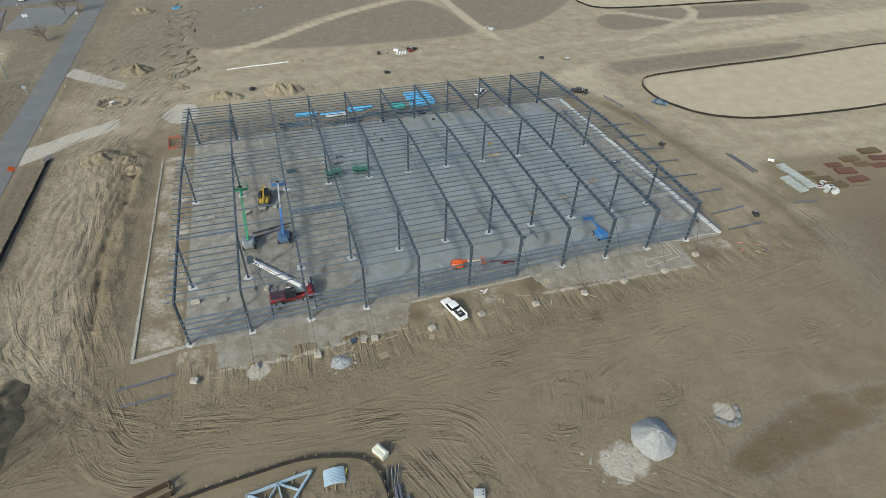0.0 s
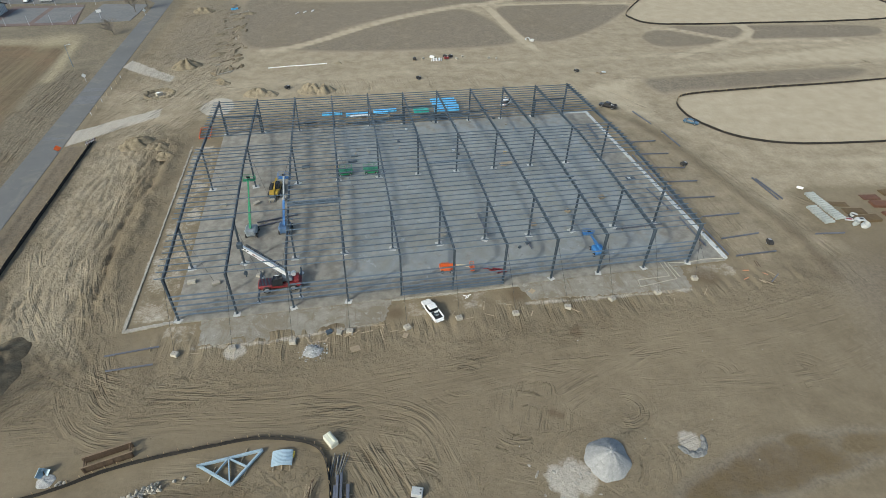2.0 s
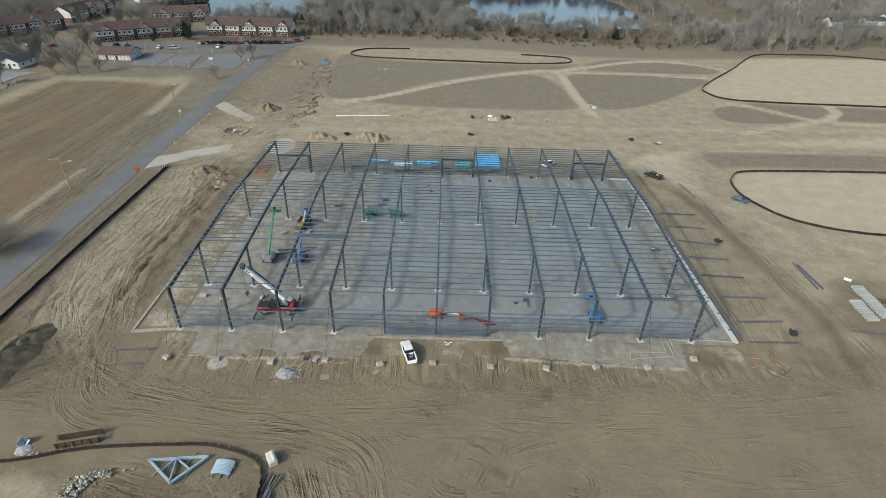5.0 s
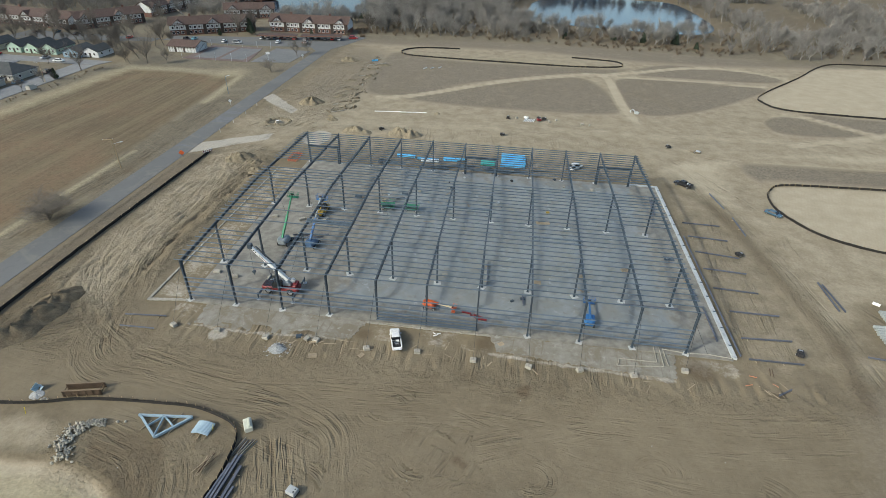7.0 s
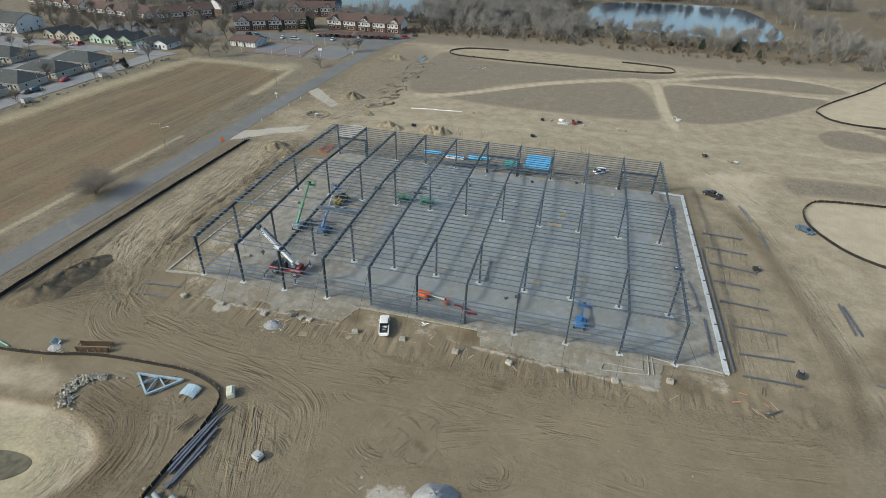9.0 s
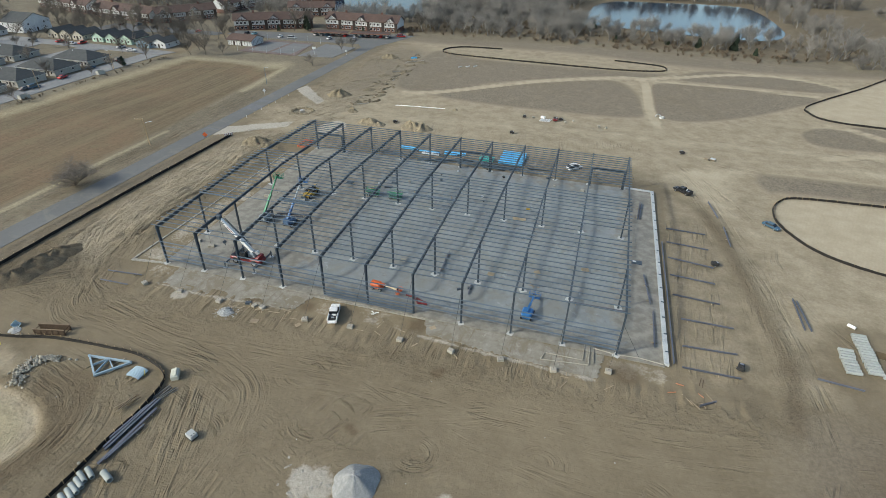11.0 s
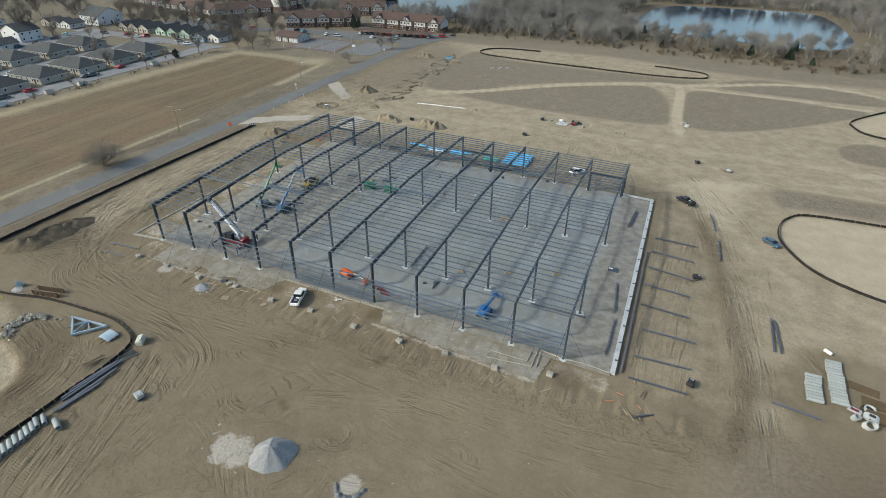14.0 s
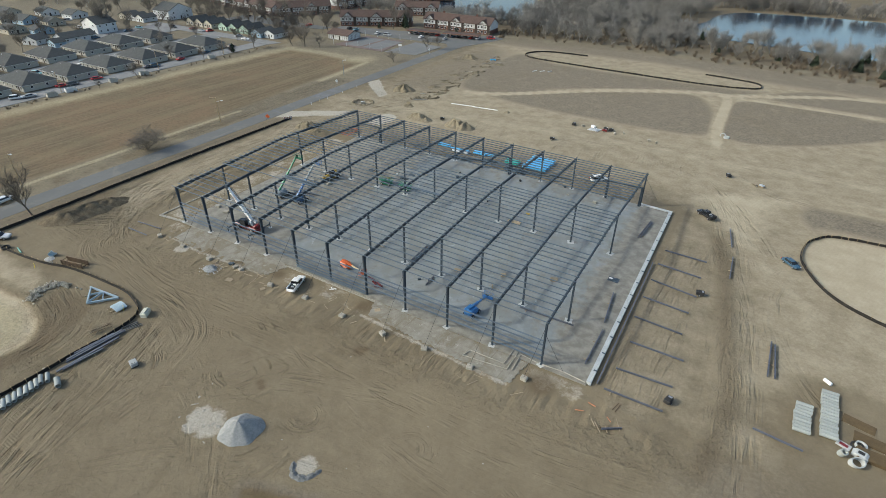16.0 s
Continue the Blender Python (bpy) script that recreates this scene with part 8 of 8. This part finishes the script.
for s in (-1, 1):
    part("roof", loft([[(x, yy, z) for yy, z in ((0, 4.65), (s * 6.2, 2.6), (s * 6.2, 2.8), (0, 4.9))] for x in (-7.8, 7.8)]), ROOF_BROWN, t)
for k in range(9):
    part("timber", box(-6.6 + k * 1.6, -6.45 + k * 1.6, -5.56, -5.5, 0.1, 2.7), BEAM, t)
    part("timber", box(7.2, 7.26, -4.8 + k * 1.2, -4.66 + k * 1.2, 0.1, 2.8), BEAM, t)
for x in (-4, 0.5):
    part("door", box(x, x + 1.1, -5.57, -5.5, 0, 2.1), BEAM, t)
for a, b in (((-84, 219), (-63, 222.5)), ((-61, 223), (-39, 227))):
    d = Vector(b) - Vector(a)
    t = thing("carport", "long low brown carport over parked cars", "carport", "carports", "", pose((a[0] + b[0]) / 2, (a[1] + b[1]) / 2, -0.1, 0, 0, math.degrees(math.atan2(d.y, d.x))))
    part("roof", box(-d.length / 2, d.length / 2, -3.5, 2.9, 2.4, 2.6, 0.03), ROOF_BROWN, t)
    part("fascia", box(-d.length / 2, d.length / 2, -3.56, -3.5, 2.2, 2.62), BRICK, t)
    for k in range(7):
        part("post", tube((-d.length / 2 + 0.5 + k * (d.length - 1) / 6, 1.5, 0), (-d.length / 2 + 0.5 + k * (d.length - 1) / 6, 1.5, 2.4), 0.08, 6), BEAM, t)
    for k in range(6):
        c = (WHITE_C, RED_C, GREY_C, BLACK_C, BLUE_C, SILVER_C)[(k * 5 + int(a[0])) % 6]
        m = Vector(a).lerp(Vector(b), (k + 0.5) / 6)
        car("parked_car", "%s car parked under a carport" % c[0], "car", pose(m.x, m.y, -0.08, 0, 0, 100), c, group="parked cars")
CARS = [(-137.6, 27.6, 60), (-135.8, 31.6, 75), (-140.3, 46.1, 80), (-138.9, 50.0, 85), (-139.1, 60.2, 80), (-139.1, 84.3, 95), (-138.1, 87.4, 85), (-139.5, 102.2, 100), (-141.0, 118.4, 90), (-140.6, 134.3, 95), (-171.8, 73.4, 10), (-166.5, 68.2, 5), (-169.4, 50.8, 20), (-150, 152, 10), (-160, 156, 80), (-186, 157, 90), (-190, 154, 5), (-200, 156, 80), (-214, 152, 10), (-226, 130, 90), (-223, 118, 80), (-222, 108, 85), (-214, 126, 95), (-230, 140, 10), (-120, 208, 100)] + \
    [(-116, 209, 95), (-98, 207, 100), (-90, 206, 5), (-70, 212, 95), (-56, 215, 100), (-34, 231, 20), (-36, 234, 20), (-150, 204, 90), (-160, 203, 85), (-172, 203, 80), (-182, 205, 90), (-196, 208, 90), (-206, 205, 95), (-178, 270, 90), (-178, 280, 85), (-178, 290, 90), (-260, 120, 0), (-290, 130, 40)]
for k, (x, y, r) in enumerate(CARS):
    c = (WHITE_C, BLACK_C, GREY_C, SILVER_C, TEAL_C, BLUE_C, RED_C)[(k * 3 + (k // 4)) % 7] if k != 7 else RED_C
    car("parked_car", "%s car parked on paving among the houses" % c[0], "car", pose(x, y, -0.06, 0, 0, r), c, "suv" if k % 3 == 0 else "sedan", "parked cars")
for x, y, l, w, h, mat in ((-130.5, 44.5, 4, 2, 1.6, SIDING_WHITE), (-130.3, 37, 3.5, 2, 1.5, SIDING), (-130.0, 62, 3, 2, 1.5, SIDING), (-129.6, 76.0, 3.5, 2, 1.5, SIDING), (-130.4, 113.0, 3, 2, 1.5, SIDING)):
    t = thing("bin_enclosure", "pale fenced bin enclosure at the street edge", "bin enclosure", "bin enclosures", "", pose(x, y, -0.1, 0, 0, 82))
    for p in ((-l / 2, l / 2, -w / 2, -w / 2 + 0.12), (-l / 2, l / 2, w / 2 - 0.12, w / 2), (-l / 2, -l / 2 + 0.12, -w / 2 + 0.121, w / 2 - 0.121)):
        part("panel", box(*p, 0, h), mat, t)

# ---- bare trees ----
BARK = worn("grey_brown_bark", (0.10, 0.085, 0.068), (0.17, 0.145, 0.118), 0.95, 0, 1.2, 0.3, 0.2)
TWIG = worn("grey_twigs", (0.105, 0.09, 0.075), (0.17, 0.15, 0.126), 0.95, 0, 1.0, 0.3, 0.2)
NEEDLE = worn("dark_conifer", (0.018, 0.03, 0.016), (0.04, 0.055, 0.03), 0.95, 0, 1.0, 0.3, 0.2)


def grow(seed, height, spread, levels, kids, thin=1.0, sides=5, stems=1, low=0.25):
    """Limbs of a bare tree as (start, end, radius, radius, level)."""
    r = random.Random(seed)
    out = []

    def limb(p, d, length, rad, level):
        bits = 3 if level < 2 else 2
        q, dd = p, d
        pts = [p]
        for b in range(bits):
            dd = (dd + Vector((r.gauss(0, 0.16), r.gauss(0, 0.16), r.gauss(0.05, 0.1)))).normalized()
            q = q + dd * (length / bits)
            pts.append(q)
        for b in range(bits):
            out.append((pts[b], pts[b + 1], rad * (1 - 0.25 * b), rad * (1 - 0.25 * (b + 1)), level))
        if level + 1 < levels:
            for k in range(kids[level]):
                f = r.uniform(low if level == 0 else 0.2, 1.0)
                i = min(int(f * bits), bits - 1)
                c = pts[i].lerp(pts[i + 1], f * bits - i)
                a = r.uniform(0, 6.283)
                out_way = Vector((math.cos(a), math.sin(a), r.uniform(0.1, 0.9)))
                nd = (dd * 0.55 + out_way * spread).normalized()
                limb(c, nd, length * r.uniform(0.5, 0.75), max(rad * 0.5, 0.012 * thin), level + 1)

    for s in range(stems):
        lean = Vector((r.gauss(0, 0.12 if stems == 1 else 0.35), r.gauss(0, 0.12 if stems == 1 else 0.35), 1)).normalized()
        limb(Vector((0, 0, -0.2)), lean, height * (0.62 if stems == 1 else 0.55), height * 0.026 * thin / (1 if stems == 1 else 1.5), 0)
    return out


def limbs_to_arrays(limbs, sides):
    verts, faces = [], []
    for a, b, ra, rb, lv in limbs:
        n = sides if lv < 2 else 3
        d = (b - a).normalized()
        u = d.orthogonal().normalized()
        v = d.cross(u)
        k0 = len(verts)
        for c, rr in ((a, ra), (b, rb)):
            for i in range(n):
                an = 2 * math.pi * i / n
                verts.append(tuple(c + u * (rr * math.cos(an)) + v * (rr * math.sin(an))))
        for i in range(n):
            faces.append((k0 + i, k0 + (i + 1) % n, k0 + n + (i + 1) % n, k0 + n + i))
    return verts, faces


def limb_mesh(name, limbs, mat, sides=5):
    v, f = limbs_to_arrays(limbs, sides)
    me = bpy.data.meshes.new(name)
    me.from_pydata(v, [], f)
    me.materials.append(mat)
    me.update()
    return me


KINDS = {"wide": [], "tall": [], "shrub": []}
for k in range(3):
    for key, args in (("wide", (7.0, 0.95, 5, (8, 6, 4, 4), 0.75, 6, 1, 0.3)), ("tall", (11.0, 0.6, 5, (10, 6, 4, 3), 0.75, 6, 1, 0.3)), ("shrub", (5.6, 0.95, 4, (9, 7, 7), 0.55, 5, 7, 0.12))):
        limbs = grow(10 * k + len(key), *args)
        KINDS[key].append((limb_mesh("trunk", [l for l in limbs if l[4] < 2], BARK, 6), limb_mesh("crown", [l for l in limbs if l[4] >= 2], TWIG, 4)))


def tree(x, y, key, scale, label, k=0, turn=0.0):
    t = thing("bare_tree", label, "tree", "bare trees", "", pose(x, y, -0.15, 0, 0, turn))
    t.scale = (scale, scale, scale)
    tm, cm = KINDS[key][k % 3]
    part("trunk", tm, None, t)
    part("crown", cm, None, t, "fine leafless twigs")
    return t


tree(-49.0, 23.0, "shrub", 1.5, "wide leafless tree with many stems on the road verge", 0, 20).scale = (2.2, 2.2, 1.25)
tree(-34.6, -17.4, "tall", 1.1, "leafless young tree standing between road and silt fence", 1, 0)
tree(-50.3, 156.5, "wide", 0.85, "low wide leafless tree beside the road", 0, 50).scale = (1.5, 1.5, 0.9)
tree(-49.8, 186.5, "wide", 1.35, "leafless shade tree beside the road", 0, 10)
tree(-46.0, 192.0, "wide", 1.1, "leafless shade tree beside the road", 2, 80)
tree(-63.0, -30, "shrub", 1.1, "leafless tree on the verge", 2, 80)
for k, (x, y, s, key) in enumerate(((-102.5, 161, 1.1, "wide"), (-110.3, 158, 1.2, "tall"), (-117.5, 156, 1.3, "wide"), (-122.5, 159.5, 1.0, "wide"), (-129.5, 140, 1.0, "tall"), (-132, 127, 0.6, "shrub"), (-132.8, 122, 1.0, "wide"), (-131, 109, 0.9, "wide"), (-127.8, 72, 1.1, "wide"), (-127, 54, 0.6, "wide"), (-123, 192, 1.2, "tall"), (-128, 192, 1.3, "tall"), (-145.8, 190, 1.3, "wide"), (-157.5, 185, 1.2, "wide"), (-168, 188, 1.2, "tall"), (-180, 186, 1.3, "tall"), (-192, 190, 1.4, "wide"), (-205, 196, 1.3, "wide"), (-138, 180, 1.0, "tall"), (-220.8, 69.4, 1.5, "wide"), (-212, 58, 1.0, "wide"), (-200, 140, 0.9, "tall"), (-178, 142, 0.8, "tall"), (-210, 140, 1.0, "wide"), (-240, 110, 1.2, "wide")) + \
        ((-255, 130, 1.4, "wide"), (-265, 85, 1.3, "wide"), (-275, 140, 1.2, "tall"), (-290, 100, 1.4, "wide"), (-310, 125, 1.3, "wide"), (-230, 184, 1.4, "wide"), (-245, 196, 1.3, "tall"), (-262, 200, 1.5, "wide"), (-280, 180, 1.4, "wide"), (-300, 200, 1.4, "tall"), (-320, 160, 1.3, "wide"), (-100, 226, 1.2, "tall"), (-92, 232, 1.3, "tall"), (-160, 250, 1.4, "wide"), (-150, 235, 1.3, "tall"), (-140, 262, 1.4, "wide"), (-120, 258, 1.3, "wide"), (-205, 250, 1.4, "wide"), (-215, 240, 1.3, "tall"), (-230, 255, 1.4, "wide"), (-34, 262, 1.2, "wide"), (-30, 250, 1.1, "tall"), (-152, 148, 0.8, "tall"), (-146, 100, 0.7, "tall"), (-176, 118, 0.7, "tall")) + \
        ((-178, 96, 0.7, "wide"), (-186, 180, 1.1, "wide"), (-198, 182, 1.2, "tall"), (-210, 184, 1.2, "wide"), (-222, 190, 1.3, "tall"), (-236, 206, 1.3, "wide"), (-252, 210, 1.3, "wide"), (-270, 214, 1.3, "tall"), (-150, 208, 1.1, "tall"), (-162, 210, 1.2, "wide"), (-174, 209, 1.2, "tall"), (-184, 211, 1.1, "wide"), (-120, 166, 0.9, "tall"), (-148, 176, 1.0, "wide"), (-134, 170, 0.9, "tall"), (-226, 152, 0.9, "tall"), (-216, 164, 1.0, "wide"), (-240, 140, 1.0, "tall"), (-290, 160, 1.2, "wide"), (-265, 176, 1.2, "wide"), (-310, 178, 1.2, "tall"), (-340, 140, 1.3, "wide"), (-232, 60, 1.1, "wide"), (-246, 92, 1.0, "tall"))):
    tree(x, y, key, s, "leafless %s tree among the houses" % ("tall" if key == "tall" else "spreading"), k, (k * 67) % 360)
rt = random.Random(31)
for k in range(46):     # more trees between the houses and before the apartments
    x0, x1, y0, y1 = ((-250, -150, 203, 213), (-225, -140, 178, 188), (-300, -205, 30, 140), (-165, -120, 160, 205), (-320, -240, 150, 215))[k % 5]
    key = ("tall", "wide", "wide")[k % 3]
    tree(rt.uniform(x0, x1), rt.uniform(y0, y1), key, rt.uniform(0.85, 1.35), "leafless %s tree among the houses" % ("tall" if key == "tall" else "spreading"), k, rt.uniform(0, 360))
for x, y, s in ((-93, 229, 2.4), (-60, 236, 1.0), (-108, 222, 1.1), (-132, 127.8, 1.2)):
    t = thing("evergreen", "dark green conifer beside the houses", "tree", "evergreens", "", pose(x, y, -0.1))
    bm = bmesh.new()
    for k in range(160):
        u = rnd.random()
        rr, a = (1 - u) * 1.1 * rnd.uniform(0.5, 1), rnd.uniform(0, 6.28)
        c = Vector((rr * math.cos(a), rr * math.sin(a), 0.4 + u * 3.0)) * s
        bmesh.ops.create_cone(bm, segments=4, radius1=0.28 * s, radius2=0.02, depth=0.5 * s, cap_ends=False, matrix=Matrix.Translation(c) @ pose(0, 0, 0, rnd.uniform(50, 130), 0, math.degrees(a)))
    part("crown", bm, NEEDLE, t)
    part("trunk", tube((0, 0, 0), (0, 0, 1.2 * s), 0.12 * s, 6), BARK, t)

# ---- woods round the ponds, far trees: one sheet of many ----


def stand_of(name, label, spots, kinds, mat):
    """Joins many copies of a few trees into one mesh."""
    V, F, base = [], [], 0
    for i, (x, y, s, k) in enumerate(spots):
        v, f = kinds[k % len(kinds)]
        a = i * 2.399
        ca, sa = math.cos(a) * s, math.sin(a) * s
        V.append(np.stack([v[:, 0] * ca - v[:, 1] * sa + x, v[:, 0] * sa + v[:, 1] * ca + y, v[:, 2] * s - 0.3], 1))
        F.append(f + base)
        base += len(v)
    V, F = np.concatenate(V), np.concatenate(F)
    me = bpy.data.meshes.new(name)
    me.vertices.add(len(V))
    me.vertices.foreach_set("co", V.ravel())
    w = F.shape[1]
    me.loops.add(F.size)
    me.loops.foreach_set("vertex_index", F.ravel())
    me.polygons.add(len(F))
    me.polygons.foreach_set("loop_start", np.arange(0, F.size, w))
    me.polygons.foreach_set("loop_total", np.full(len(F), w))
    me.update()
    me.materials.append(mat)
    return tagged(new(name, me), label, "woods", "", "stuff")


def wood_material(name, a, b):
    n = Nodes(name)
    c = n.mix(n.ramp(n.noise(0.045, 4, 0.6), 0.35, 0.65), a, b)
    hsv = n.add("ShaderNodeHueSaturation")
    n.put(n.ramp(n.island(), 0, 1, 0.75, 1.25), hsv.inputs["Value"])
    n.put(c, hsv.inputs["Color"])
    return n.done(hsv.outputs[0], 0.95)


WOODS = wood_material("bare_woods", (0.172, 0.162, 0.147), (0.268, 0.255, 0.234))
WOODS_RUST = wood_material("brown_brush", (0.15, 0.115, 0.08), (0.2, 0.155, 0.105))
pieces = []
for k in range(5):
    limbs = grow(100 + k, 8.5 + k, 0.8, 4, (7, 6, 6), 1.25, 3, 2 if k % 2 else 1, 0.25)
    v, f = limbs_to_arrays(limbs, 3)
    pieces.append((np.array(v), np.array([q for q in f])))
brush = []
for k in range(3):
    limbs = grow(200 + k, 3.0, 1.0, 3, (8, 7), 1.4, 3, 5, 0.1)
    v, f = limbs_to_arrays(limbs, 3)
    brush.append((np.array(v), np.array(f)))


def in_poly(x, y, poly):
    c = False
    for (ax, ay), (bx, by) in zip(poly, poly[1:] + poly[:1]):
        if (ay > y) != (by > y) and x < (bx - ax) * (y - ay) / (by - ay) + ax:
            c = not c
    return c


def scatter(poly, count, seed, avoid=()):
    r = random.Random(seed)
    xs, ys = [p[0] for p in poly], [p[1] for p in poly]
    out = []
    while len(out) < count:
        x, y = r.uniform(min(xs), max(xs)), r.uniform(min(ys), max(ys))
        if in_poly(x, y, poly) and not any(in_poly(x, y, a) for a in avoid):
            out.append((x, y, r.uniform(0.65, 1.1), r.randrange(9)))
    return out


ponds = (POND_E, POND_W)
spots = scatter([(-28, 250), (60, 252), (66, 300), (58, 330), (50, 350), (60, 420), (-50, 420), (-46, 300)], 620, 1, ponds)
spots += scatter([(66, 262), (150, 252), (165, 245), (172, 285), (120, 298), (70, 306)], 70, 2, ponds)
spots += scatter([(165, 232), (300, 250), (420, 300), (420, 420), (262, 420), (262, 345), (240, 298), (175, 284)], 420, 3, ponds)
spots += scatter([(60, 440), (260, 450), (260, 475), (60, 465)], 110, 4, ponds)
spots += scatter([(-300, 262), (-190, 268), (-200, 340), (-320, 330)], 170, 5, ponds)
spots += scatter([(-160, 260), (-130, 262), (-132, 300), (-165, 305)], 24, 6, ponds)
spots += scatter([(-420, 150), (-330, 170), (-320, 240), (-420, 240)], 60, 7, ponds)
spots += scatter([(-95, 262), (-45, 260), (-42, 296), (-95, 296)], 44, 8, ponds)
spots += scatter([(300, 250), (380, 240), (400, 300), (310, 290)], 60, 9, ponds)
spots += scatter([(186, 300), (215, 300), (215, 440), (180, 440)], 60, 15, ponds)
spots += scatter([(40, 436), (260, 442), (260, 456), (40, 450)], 120, 16, ponds)
spots += scatter([(-420, 245), (-190, 345), (-160, 420), (-420, 420)], 200, 10, ponds)
stand_of("bare_woods", "leafless grey-brown woods round the ponds", spots, pieces, WOODS)
low = scatter([(-28, 244), (60, 247), (150, 240), (300, 250), (300, 275), (160, 300), (60, 310), (-40, 300)], 380, 11, ponds)
low += [(x, y, s * 0.9, k) for x, y, s, k in scatter([(66, 244), (170, 232), (175, 250), (70, 262)], 60, 12, ponds)]
low += [(x, y, s * 0.8, k) for x, y, s, k in scatter([(-38, 232), (-26, 236), (-30, 262), (-46, 262)], 40, 13, ponds)]
low += [(x, y, s * 0.4, k) for x, y, s, k in scatter([(-131, -20), (-127.6, -20), (-123.5, 148), (-127, 148)], 90, 14, ponds)]
stand_of("brushwood", "low brown leafless brush along the wood's edge", low, brush, WOODS_RUST)
for k, (x, y) in enumerate([(-46 + 1.1 * i + (i % 3), 292 + 9 * i) for i in range(12)] + [(84, 262), (112, 266), (128, 262), (146, 262), (155, 252), (70, 300), (135, 290), (150, 284)]):
    t = thing("evergreen", "dark green cedar at the edge of the pond", "tree", "cedars", "", pose(x, y, -0.3, 0, 0, k * 40))
    if k == 0:
        bm = bmesh.new()
        for j in range(260):
            u = rnd.random()
            rr, a = (1 - u * 0.9) * 2.1 * rnd.uniform(0.5, 1), rnd.uniform(0, 6.28)
            bmesh.ops.create_cone(bm, segments=4, radius1=0.5, radius2=0.04, depth=0.9, cap_ends=False, matrix=Matrix.Translation((rr * math.cos(a), rr * math.sin(a), 0.5 + u * 4.6)) @ pose(0, 0, 0, rnd.uniform(50, 130), 0, math.degrees(a)))
        cedar = mesh("crown", bm, NEEDLE)
        cedar_stem = mesh("trunk", tube((0, 0, 0), (0, 0, 2.0), 0.16, 6), BARK)
    s = 0.7 + 0.13 * (k % 4)
    t.scale = (s, s, s)
    part("crown", cedar, None, t)
    part("trunk", cedar_stem, None, t)
for x, y in ((318, 330), (348, 338), (372, 352), (400, 340)):
    gable_house("distant white building beyond the ponds", pose(x, y, -0.1, 0, 0, 90), 14, 9, SIDING_WHITE, ROOF_DARK, 3.2, 2.0, "distant buildings")
